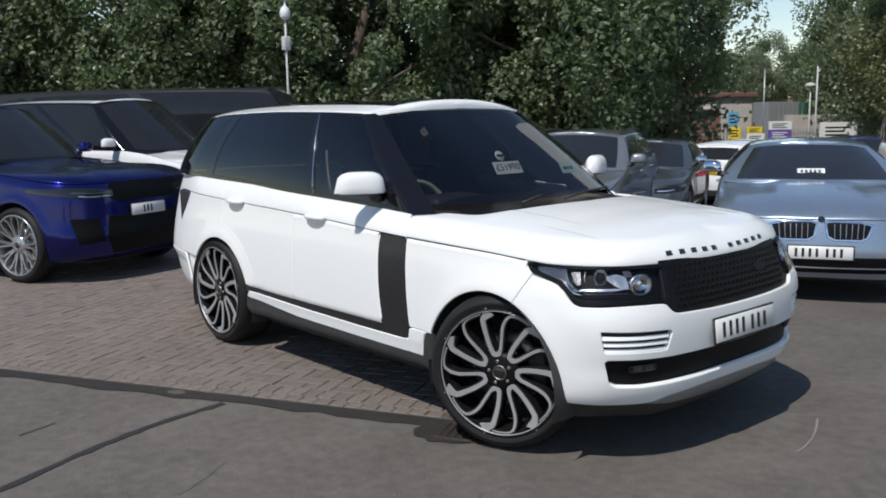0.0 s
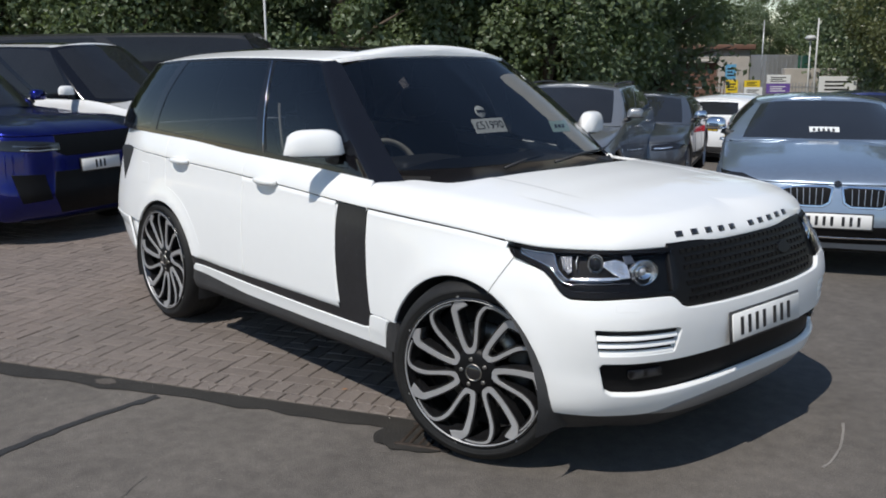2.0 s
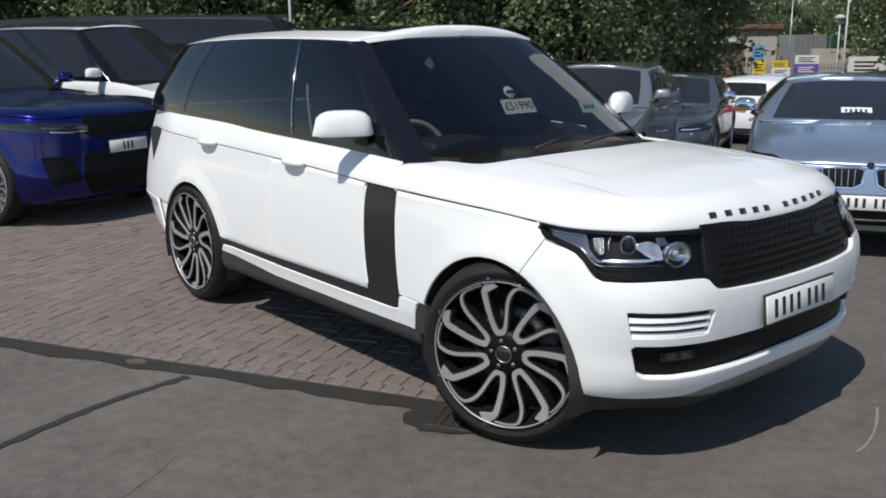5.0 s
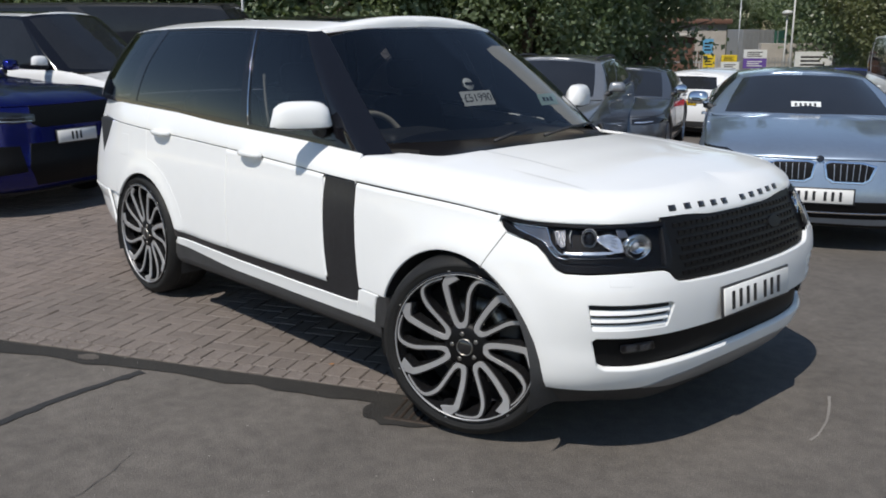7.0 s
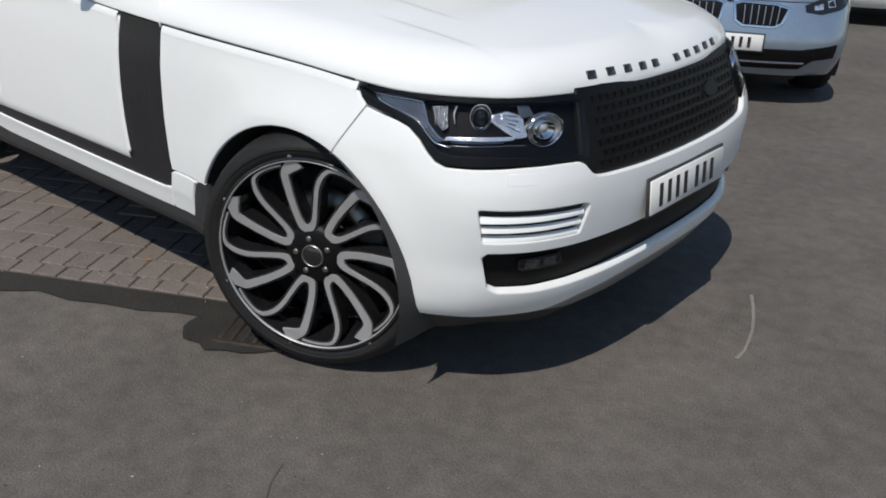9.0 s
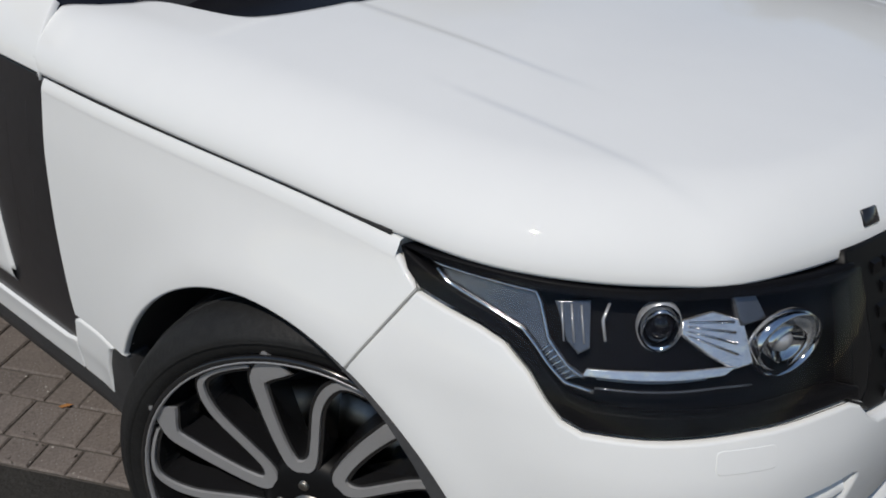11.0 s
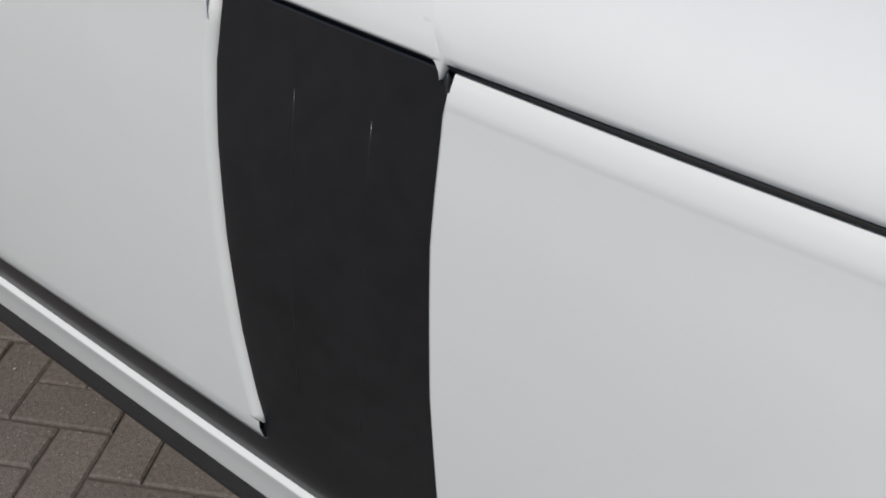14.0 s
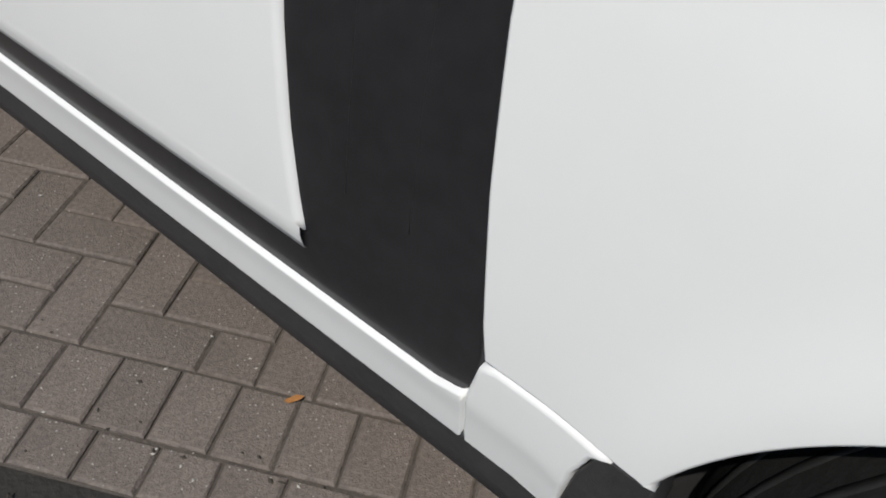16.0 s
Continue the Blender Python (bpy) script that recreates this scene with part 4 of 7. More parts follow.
for sg in (1, -1):
    P = lambda pts: [(sg * s, z) for s, z in pts][::sg]
    panel("headlamp_housing", back(0.045), P(lamp_face), LAMP_BLACK, suv, step=0.035, rim=0.004, depth=0.02, label="black headlamp housing")
    band = [(X(0.162), 0.953), (X(0.180), 0.927)] + up(0.004) + [(Y(-0.545), 0.800), (Y(-0.58), 0.806), (Y(-0.68), 0.812), (Y(-0.80), 0.815), (X(0.520), 0.815), (X(0.470), 0.815), (X(0.440), 0.824), (X(0.415), 0.845), (X(0.380), 0.878), (X(0.33), 0.903), (X(0.25), 0.921), (X(0.20), 0.938)]
    panel("lamp_bezel", back(0.006), P(band), LAMP_BLACK, suv, step=0.02, rim=0.003, depth=0.04)
    brow = [(X(0.165), 0.956), (X(0.21), 0.948), (X(0.28), 0.945), (X(0.37), 0.944), (Y(-0.85), 0.944), (Y(-0.70), 0.943), (Y(-0.52), 0.940), (Y(-0.52), 0.957), (Y(-0.75), 0.957), (X(0.46), 0.957), (X(0.34), 0.957), (X(0.22), 0.958)]
    panel("lamp_brow", back(0.006), P(brow), LAMP_BLACK, suv, step=0.02, rim=0.003, depth=0.04)
    # light guide: two thin lines that run forward and turn down, with a dim wedge between them
    outer = [(X(0.222), 0.936), (X(0.240), 0.923), (X(0.300), 0.908), (X(0.362), 0.891), (X(0.386), 0.873), (X(0.405), 0.856), (X(0.430), 0.838), (X(0.470), 0.832)]
    inner_line = [(X(0.215), 0.942), (X(0.288), 0.940), (X(0.368), 0.938), (X(0.378), 0.925), (X(0.398), 0.886), (X(0.430), 0.858), (X(0.456), 0.846)]
    for row, r in ((outer, 0.0032), (inner_line, 0.0026)):
        row = densify(row + row[::-1], 0.012)
        row = row[:len(row) // 2 + 1]
        mesh_object("light_line", *tube([shell.at(sg * s, z, -0.016) for s, z in row], [r] * len(row), 6), CHROME, suv, "clear daytime light line")
    wedge = outer[:-1] + inner_line[::-1]
    panel("light_guide", back(0.022), P(wedge), LAMP_GREY, suv, step=0.02, rim=0.001, depth=0.006, label="clear ribbed light guide")
    for k in range(7):                        # upright ribs in the light guide's falling arm
        t = k / 6
        a, b = Vector((X(0.392 + 0.035 * t), 0.868 - 0.028 * t)), Vector((X(0.402 + 0.045 * t), 0.880 - 0.030 * t))
        mesh_object("light_rib", *tube([shell.at(sg * a.x, a.y, -0.018), shell.at(sg * b.x, b.y, -0.018)], [0.0022, 0.0022], 6), CHROME, suv)
    strip = [(X(0.452), 0.848), (X(0.532), 0.850), (Y(-0.77), 0.853), (Y(-0.752), 0.862), (Y(-0.80), 0.862), (X(0.533), 0.861), (X(0.456), 0.857)]
    panel("lamp_strip", back(0.018), P(strip), REFLECTOR, suv, step=0.012, rim=0.001, depth=0.010, label="bright reflector strip")
    lower_line = [(X(0.470), 0.836), (X(0.533), 0.837), (Y(-0.78), 0.840), (Y(-0.70), 0.838)]
    mesh_object("light_line", *tube([shell.at(sg * s_, z, -0.018) for s_, z in densify(lower_line, 0.02)[:14]], [0.002] * 14, 6), LAMP_GREY, suv)
    lower_fins = [(X(0.47), 0.839), (Y(-0.86), 0.840), (Y(-0.79), 0.843), (Y(-0.79), 0.850), (Y(-0.86), 0.848), (X(0.47), 0.846)]
    panel("lamp_fins", back(0.030), P(lower_fins), LAMP_GREY, suv, step=0.015, rim=0.001, depth=0.006)

    def lens(name, y, z, r, depth, mat, squash=1.0, ring=None):
        """A round lamp element set into the housing."""
        base = shell.at(sg * Y(y), z, -depth)
        nrm = (shell.at(sg * Y(y), z, 0.0) - shell.at(sg * Y(y), z, -0.1)).normalized()
        turn = nrm.to_track_quat("Y", "Z").to_matrix().to_4x4() @ pose(0, 0, 0, 0, 0, 180)
        prof = [(0.0, -0.55 * r), (0.35 * r, -0.50 * r), (0.68 * r, -0.34 * r), (0.9 * r, -0.10 * r), (1.0 * r, 0.12 * r), (1.0 * r, 0.6 * r)] if ring is None else ring
        v, f = revolve(prof, 28)
        return mesh_object(name, [Matrix.Translation(base) @ turn @ Vector((p[0] * squash, p[1], p[2])) for p in v], f, mat, suv)

    lens("projector_lens", -0.850, 0.906, 0.025, 0.030, PIANO, 0.80)
    lens("projector_ring", -0.850, 0.906, 0.040, 0.024, CHROME, 0.80, ring=[(0.0265, 0.006), (0.0275, -0.006), (0.0288, -0.006), (0.030, 0.014)])
    lens("projector_ring", -0.850, 0.906, 0.040, 0.027, DRL, 0.80, ring=[(0.034, 0.006), (0.0350, -0.002), (0.0358, -0.002), (0.0366, 0.012)])
    mesh_object("light_line", *tube([shell.at(sg * X(x), z, -0.024) for x, z in ((0.472, 0.932), (0.466, 0.912), (0.474, 0.888))], [0.0022, 0.0026, 0.0022], 6), DRL, suv)
    for r0, r1, d, mt in ((0.046, 0.040, 0.030, REFLECTOR), (0.040, 0.026, 0.030, REFLECTOR), (0.026, 0.0, 0.026, CHROME)):
        lens("lamp_reflector", -0.660, 0.872, 0.045, d, mt, 1.22, ring=[(r1, 0.010), ((r0 + r1) / 2, 0.007), (r0 - 0.002, 0.0), (r0, -0.004), (r0 + 0.001, 0.012)])
    lens("reflector_rim", -0.660, 0.872, 0.045, 0.024, CHROME, 1.22, ring=[(0.044, 0.004), (0.0455, -0.003), (0.048, -0.003), (0.0495, 0.012)])
    lens("lamp_bulb", -0.665, 0.876, 0.016, 0.026, DRL, 1.0)
    arm = [(Y(-0.822), 0.914), (Y(-0.775), 0.921), (Y(-0.728), 0.908), (Y(-0.722), 0.858), (Y(-0.752), 0.854), (Y(-0.785), 0.872), (Y(-0.824), 0.898)]
    panel("lamp_arm", back(0.026), P(arm), REFLECTOR, suv, step=0.012, rim=0.002, label="bright faceted reflector arm")
    for k in range(4):
        a, b = (-0.815, 0.912 - 0.005 * k), (-0.745, 0.908 - 0.012 * k)
        mesh_object("light_rib", *tube([shell.at(sg * Y(a[0]), a[1], -0.0245), shell.at(sg * Y(b[0]), b[1], -0.0245)], [0.0012, 0.0022], 6), CHROME, suv)
    eyebrow = [(Y(-0.742), 0.939), (Y(-0.705), 0.940), (Y(-0.690), 0.908), (Y(-0.735), 0.904)]
    panel("lamp_eyebrow", back(0.022), P(eyebrow), LAMP_GREY, suv, step=0.012, rim=0.002)
    inner_lamp = [(X(0.394), 0.926), (X(0.444), 0.933), (X(0.455), 0.877), (X(0.440), 0.868), (X(0.421), 0.882)]
    panel("corner_reflector", back(0.026), P(inner_lamp), LAMP_GREY, suv, step=0.012, rim=0.002)
    for k in range(3):
        x = 0.404 + 0.014 * k
        mesh_object("light_rib", *tube([shell.at(sg * X(x), 0.926, -0.024), shell.at(sg * X(x + 0.014), 0.882, -0.024)], [0.0014, 0.0014], 6), DRL, suv)
    cover = [(X(0.185), 0.946)] + up(0.006) + [(Y(-0.54), 0.80), (Y(-0.52), 0.85), (Y(-0.52), 0.955), (Y(-0.7), 0.955), (X(0.46), 0.955), (X(0.34), 0.955), (X(0.22), 0.955)]
    lens_cover = panel("lamp_cover", back(-0.002), P(cover), CLEAR, suv, step=0.04, rim=0.002, depth=0.004, label="clear headlamp cover")
    lens_cover.visible_shadow = False


# number plate of plain bars
def number_plate(car, m, mat, width=0.52, height=0.111, bars=7, gap_after=4, sloping=0.0):
    plate = part("number_plate", box_bm((-0.004, -width / 2, -height / 2), (0.004, width / 2, height / 2), 0.003, 1, m), mat, car, "number plate with plain dark bars")
    part("plate_surround", box_bm((-0.010, -width / 2 - 0.012, -height / 2 - 0.010), (-0.003, width / 2 + 0.012, height / 2 + 0.010), 0.003, 1, m), PLASTIC, car)
    x = -width * (0.40 if bars > 3 else 0.16)
    for i in range(bars):
        part("plate_bar", box_bm((0.0045, x, -height * 0.33), (0.0062, x + 0.022, height * 0.33), 0, 1, m), INK, plate, smooth=False)
        x += width * 0.108 + (width * 0.05 if i + 1 == gap_after else 0)
    return plate


number_plate(suv, pose(0.771, 0, 0.616, 0, -6, 0), PLATE_WHITE)

# cabin
B = [(-0.47, 0, 1.145), (-0.52, 0.48, 1.140), (-0.735, 0.825, 1.112), (-0.86, 0.860, 1.120), (-1.23, 0.878, 1.138), (-1.8, 0.899, 1.162), (-2.47, 0.896, 1.189), (-3.2, 0.876, 1.203), (-3.66, 0.826, 1.208), (-3.93, 0.70, 1.21), (-4.02, 0.35, 1.21), (-4.03, 0, 1.21)]
R = [(-1.325, 0, 1.690), (-1.345, 0.40, 1.684), (-1.415, 0.625, 1.660), (-1.50, 0.670, 1.662), (-1.72, 0.697, 1.668), (-2.05, 0.708, 1.673), (-2.5, 0.706, 1.673), (-3.1, 0.690, 1.658), (-3.42, 0.660, 1.640), (-3.60, 0.56, 1.635), (-3.66, 0.3, 1.64), (-3.67, 0, 1.645)]
cabin = Cabin(B, R, bulge=0.035)


def cab(name, outline, mat, label="", out=0.0, twin=True, step=0.045, **kw):
    f = lambda u, v: cabin.at(u, v, out)
    obs = [panel(name, f, outline, mat, suv, step=step, label=label, **kw)]
    if twin:
        obs.append(panel(name, f, [(-u, v) for u, v in outline][::-1], mat, suv, step=step * 1.3, label=label, **kw))
    return obs


U = lambda k: k * 0.5
screen = [(U(-1.72), 0.035), (U(-1), 0.02), (0, 0.015), (U(1), 0.02), (U(1.72), 0.035), (U(1.76), 0.28), (U(1.78), 0.515), (U(1), 0.535), (0, 0.54), (U(-1), 0.535), (U(-1.78), 0.515), (U(-1.76), 0.28)]
for ob in cab("windscreen", screen, SCREEN_GLASS, "dark tinted windscreen", twin=False, rim=0.002, depth=0.005):
    ob.visible_shadow = False
pillar = [(U(1.68), -0.05), (U(1.72), 0.0), (U(1.76), 0.28), (U(1.78), 0.52), (U(1.9), 0.548), (U(2.6), 0.548), (U(2.72), 0.40), (U(2.88), 0.2), (U(3.15), 0.03), (U(3.2), -0.02), (U(2.2), -0.03)]
cab("front_pillar", pillar, PIANO, "gloss black windscreen pillar", out=0.003, step=0.03)
win_f = [(U(3.22), 0.03), (U(2.93), 0.21), (U(2.78), 0.40), (U(2.68), 0.53), (U(3.6), 0.535), (U(4.42), 0.535), (U(4.62), 0.30), (U(4.76), 0.03), (U(4.2), 0.02)]
win_r = [(U(4.92), 0.03), (U(4.78), 0.30), (U(4.58), 0.535), (U(5.8), 0.535), (U(6.62), 0.535), (U(6.72), 0.3), (U(6.78), 0.03), (U(6), 0.02)]
win_q = [(U(6.95), 0.03), (U(6.90), 0.3), (U(6.80), 0.535), (U(7.6), 0.53), (U(8.1), 0.52), (U(8.25), 0.25), (U(8.4), 0.04)]
trim = [(U(3.17), 0.0), (U(2.90), 0.2), (U(2.74), 0.40), (U(2.62), 0.548), (U(4), 0.55), (U(6), 0.55), (U(8.5), 0.55), (U(8.9), 0.53), (U(8.9), 0.0), (U(6), -0.01), (U(4), -0.01)]
cab("window_frame", trim, PIANO, "gloss black window frames and pillars", holes=[win_f, win_r, win_q], out=0.004)
for nm, w, g in (("front_window", win_f, SIDE_GLASS), ("rear_window", win_r, PRIVACY), ("quarter_window", win_q, PRIVACY)):
    for ob in cab(nm, shrink(w if area2(w) > 0 else w[::-1], -0.004), g, "dark tinted glass", out=0.0, rim=0.001, depth=0.004):
        ob.visible_shadow = False
pts = [cabin.at(U(4.80 - 0.32 * t), 0.02 + 0.515 * t, 0.006) for t in np.linspace(0, 1, 9)]
mesh_object("window_seal", *tube(pts, [0.0035] * 9, 6), CHROME, suv, "bright window edge strip")
pts = [cabin.at(U(4.52 - 0.10 * t), 0.04 + 0.26 * t, -0.02) for t in np.linspace(0, 1, 9)]
mesh_object("window_seal", *tube(pts, [0.008] * 9, 6), TAN, suv, "pale belt behind the side glass")
rows = []
for v, w in ((0.02, 0.09), (0.12, 0.105), (0.22, 0.115), (0.32, 0.115), (0.40, 0.125), (0.435, 0.115), (0.455, 0.06)):
    p = cabin.at(U(-1.73), v, -0.025)
    rows.append([p, p + Vector((-0.35 * w, -0.55 * w, 0.0)), p + Vector((-0.62 * w, -0.85 * w, 0.01 * w))])
grid_mesh("pillar_trim", rows, TAN, suv, "pale inner pillar trim")
tail = [(U(8.88), 0.0), (U(8.88), 0.53), (U(10), 0.545), (U(11), 0.55), (U(11), 0.0)]
cab("tailgate_glass", tail, PRIVACY, "dark rear glass")
rear_body = [(X(-4.02) + 0.06, 0.5), (X(-4.02) + 0.06, 1.19), (shell.length, 1.20), (shell.length, 0.5)]
sides("tailgate", rear_body, WHITE, step=0.08)
rear_bumper = [(X(-3.43), 0.615), (shell.length, 0.615), (shell.length, 0.50), (X(-3.75), 0.46), (X(-3.34), 0.40)]
wrap_under = lambda s, z: shell.at(s, z, 0.004 - 0.12 * step01(0.62, 0.34, z) * step01(X(-3.34), X(-3.6), s if s > 0 else -s))
for poly in (rear_bumper, [(-s, z) for s, z in rear_bumper][::-1]):
    panel("rear_bumper", wrap_under, poly, WHITE, suv, step=0.06)
rear_low = [(X(-3.55), 0.46), (X(-3.75), 0.49), (shell.length, 0.52), (shell.length, 0.36), (X(-3.75), 0.36), (X(-3.55), 0.38)]
sides("rear_valance", rear_low, PLASTIC, step=0.1, out=-0.17)
tl = [(X(-4.0), 1.07), (X(-4.02) + 0.12, 1.07), (X(-4.02) + 0.12, 0.86), (X(-4.01), 0.86)]
sides("tail_lamp", tl, SMOKED, step=0.02, out=0.012)

# roof: white rails round a black glass panel
rail = cabin.roof_rows(0.0, 0.30, 0.072, nw=8)
for sg in (1, -1):
    rows = [[Vector((p.x, -sg * p.y, p.z)) for p in ([r[0] + Vector((0, 0.004, -0.02))] + r)] for r in rail]
    grid_mesh("roof_rail", rows, WHITE, suv, "white roof side", flip=sg < 0)
mid = cabin.roof_rows(0.285, 1.0, 0.072, drop=0.002, nw=10)
grid_mesh("roof_panel", [[Vector((p.x, -p.y, p.z)) for p in r] + [Vector((p.x, p.y, p.z)) for p in r[::-1][1:]] for r in mid[9:]], PIANO, suv, "black panoramic roof", flip=False)
head = [cabin.roof_rows(0.0, 1.0, 0.072, drop=-0.002, nw=16)[i] for i in range(0, 12)]
grid_mesh("roof_header", [[Vector((p.x, -p.y, p.z)) for p in r] + [Vector((p.x, p.y, p.z)) for p in r[::-1][1:]] for r in head], WHITE, suv, "white roof front edge")

# mirrors
def door_mirror(car, centre, size, sg, cap, lower=PLASTIC, yaw=0.0):
    """A rounded mirror shell: coloured cap over a dark lower half, glass behind, short arm to the door."""
    wx, wy, wz = size
    rows, rows2 = [], []
    for i in range(15):
        t = -1 + 2 * i / 14
        k = (1 - abs(t) ** 3.6) ** 0.45 if abs(t) < 1 else 0.02
        zt = -0.20 * wz * abs(t) ** 5
        row = []
        for j in range(24):
            a = 2 * math.pi * j / 24
            c, s_ = math.cos(a), math.sin(a)
            x = math.copysign(abs(c) ** 0.62, c) * wx / 2 * max(k, 0.05) * (1.0 if c > 0 else 0.55)
            z = zt + abs(s_) ** 0.85 * (wz * 0.66 - zt) * max(k, 0.05) if s_ > 0 else zt - abs(s_) ** 0.45 * (wz * 0.34 + zt) * (0.4 + 0.6 * k)
            row.append(Vector((x, t * wy / 2, z)))
        rows.append(row)
    m = Matrix.Translation(centre) @ pose(0, 0, 0, 0, 0, yaw)
    v = [m @ p for r in rows for p in r]
    up, dn = [], []
    for i in range(14):
        for j in range(24):
            q = (i * 24 + j, i * 24 + (j + 1) % 24, (i + 1) * 24 + (j + 1) % 24, (i + 1) * 24 + j)
            z = sum(rows[k // 24][k % 24].z for k in q) / 4
            (up if z > -wz * 0.22 else dn).append(q)
    shell_ob = mesh_object("mirror_cap", v, up, cap, car)
    mesh_object("mirror_base", v, dn, lower, shell_ob)
    inn = Vector((centre[0] + 0.0, centre[1] - sg * wy * 0.3, centre[2] - wz * 0.34))
    end = Vector((centre[0] - 0.01, centre[1] - sg * (wy * 0.5 + 0.10), centre[2] - wz * 0.72))
    mesh_object("mirror_arm", *tube([inn, (inn + end) / 2 + Vector((0, 0, -0.012)), end], [0.035, 0.03, 0.04], 10), lower, shell_ob)
    gl = [m @ Vector((-wx * 0.255, wy * 0.40 * math.cos(a), wz * 0.40 * math.sin(a) + 0.018)) for a in np.linspace(0, 2 * math.pi, 21)[:-1]]
    mesh_object("mirror_glass", gl, [tuple(range(20))], CHROME, shell_ob)


for sg, mx, my, mz in ((-1, -1.068, 0.982, 1.249), (1, -1.025, 1.0, 1.254)):
    door_mirror(suv, (mx, sg * my, mz), (0.138, 0.295, 0.134), sg, WHITE, yaw=sg * 24)
# door handles
for x in (-1.587, -2.585):
    for sg in (1, -1):
        zc = waist(x) + 0.004
        pts = [shell.at(sg * X(x + d), zc + 0.004 * (1 - abs(d) / 0.1), o) for d, o in ((-0.098, 0.002), (-0.085, 0.022), (-0.045, 0.034), (0.0, 0.037), (0.045, 0.034), (0.085, 0.022), (0.098, 0.002))]
        mesh_object("door_handle", *tube(pts, [0.010, 0.015, 0.018, 0.019, 0.018, 0.015, 0.010], 10), WHITE, suv, "white pull handle")
        cup = [(sg * X(x + 0.075 * math.cos(a)), zc - 0.012 + 0.034 * math.sin(a)) for a in np.linspace(0, 2 * math.pi, 21)[:-1]]
        panel("handle_cup", lambda s, z: shell.at(s, z, 0.002), cup, WHITE, suv, step=0.03, rim=0.004, depth=0.004)

# fuel flap on the right rear quarter
flap_poly = rounded([(X(-3.05), 1.012), (X(-3.19), 1.012), (X(-3.19), 0.882), (X(-3.05), 0.882)], 0.012)
panel("fuel_flap", lambda s, z: shell.at(s, z, 0.0012), flap_poly, WHITE, suv, step=0.03, rim=0.0012, depth=0.004)
# wheels and wells
w = wheel_meshes("black")
mount(w, suv, [(-0.046, -0.823, 0.392, 22), (-2.922, -0.820, 0.392, 0), (-0.046, 0.823, 0.392, 202), (-2.922, 0.820, 0.392, 180)])
for c in (FA, RA):
    for sg in (1, -1):
        rows = []
        for i in range(25):
            a = radians(-15 + 210 * i / 24)
            rows.append([Vector((c[0] + (c[2] + 0.004) * math.cos(a), sg * y, c[1] + (c[2] + 0.004) * math.sin(a))) for y in (0.975, 0.90, 0.60, 0.45)])
        grid_mesh("wheel_well", rows, PLASTIC, suv)
part("underbody", box_bm((-3.80, -0.66, 0.30), (-3.36, 0.66, 0.52), 0.03), GAP, suv)
part("underbody", box_bm((-2.47, -0.84, 0.225), (-0.44, 0.84, 0.50), 0.03), GAP, suv)
part("underbody", box_bm((-3.4, -0.45, 0.30), (0.45, 0.45, 0.60), 0.03), GAP, suv)

# inside: dashboard, wheel, seats
part("dashboard", box_bm((-1.05, -0.78, 0.75), (-0.60, 0.78, 1.115), 0.06, 3), INTERIOR, suv)
part("dashboard_hood", box_bm((-1.12, -0.60, 1.06), (-0.85, -0.18, 1.17), 0.04, 3), INTERIOR, suv)
a = [Vector((0, 0.185 * math.cos(t), 0.185 * math.sin(t))) for t in np.linspace(0, 2 * math.pi, 33)]
st = pose(-1.22, -0.39, 1.06, 0, -24, 0)
mesh_object("steering_wheel", *tube([st @ p for p in a], [0.016] * 33, 10), TAN, suv, "pale steering wheel rim")
part("steering_hub", box_bm((-0.03, -0.16, -0.035), (0.02, 0.16, 0.035), 0.02, 2, st), INTERIOR, suv)
for y in (-0.39, 0.39):
    for x, top in ((-1.75, 1.22), (-2.70, 1.18)):
        bk = part("seat_back", box_bm((-0.09, -0.25, 0), (0.07, 0.25, 0.62), 0.06, 3, pose(x, y, 0.66, 0, -14, 0)), SEAT, suv)
        part("headrest", box_bm((-0.05, -0.13, 0), (0.06, 0.13, 0.18), 0.05, 3, pose(x - 0.17, y, 1.30, 0, -8, 0)), SEAT, bk)
        part("seat_cushion", box_bm((x - 0.05, y - 0.26, 0.55), (x + 0.50, y + 0.26, 0.72), 0.06, 3), SEAT, suv)
part("floor_pan", box_bm((-3.9, -0.80, 0.47), (-0.75, 0.80, 0.52)), INTERIOR, suv)
for sg in (-1, 1):
    part("door_card", box_bm((-3.6, sg * 0.87 - 0.03, 0.52), (-0.95, sg * 0.87 + 0.03, 1.09), 0.02), INTERIOR, suv)


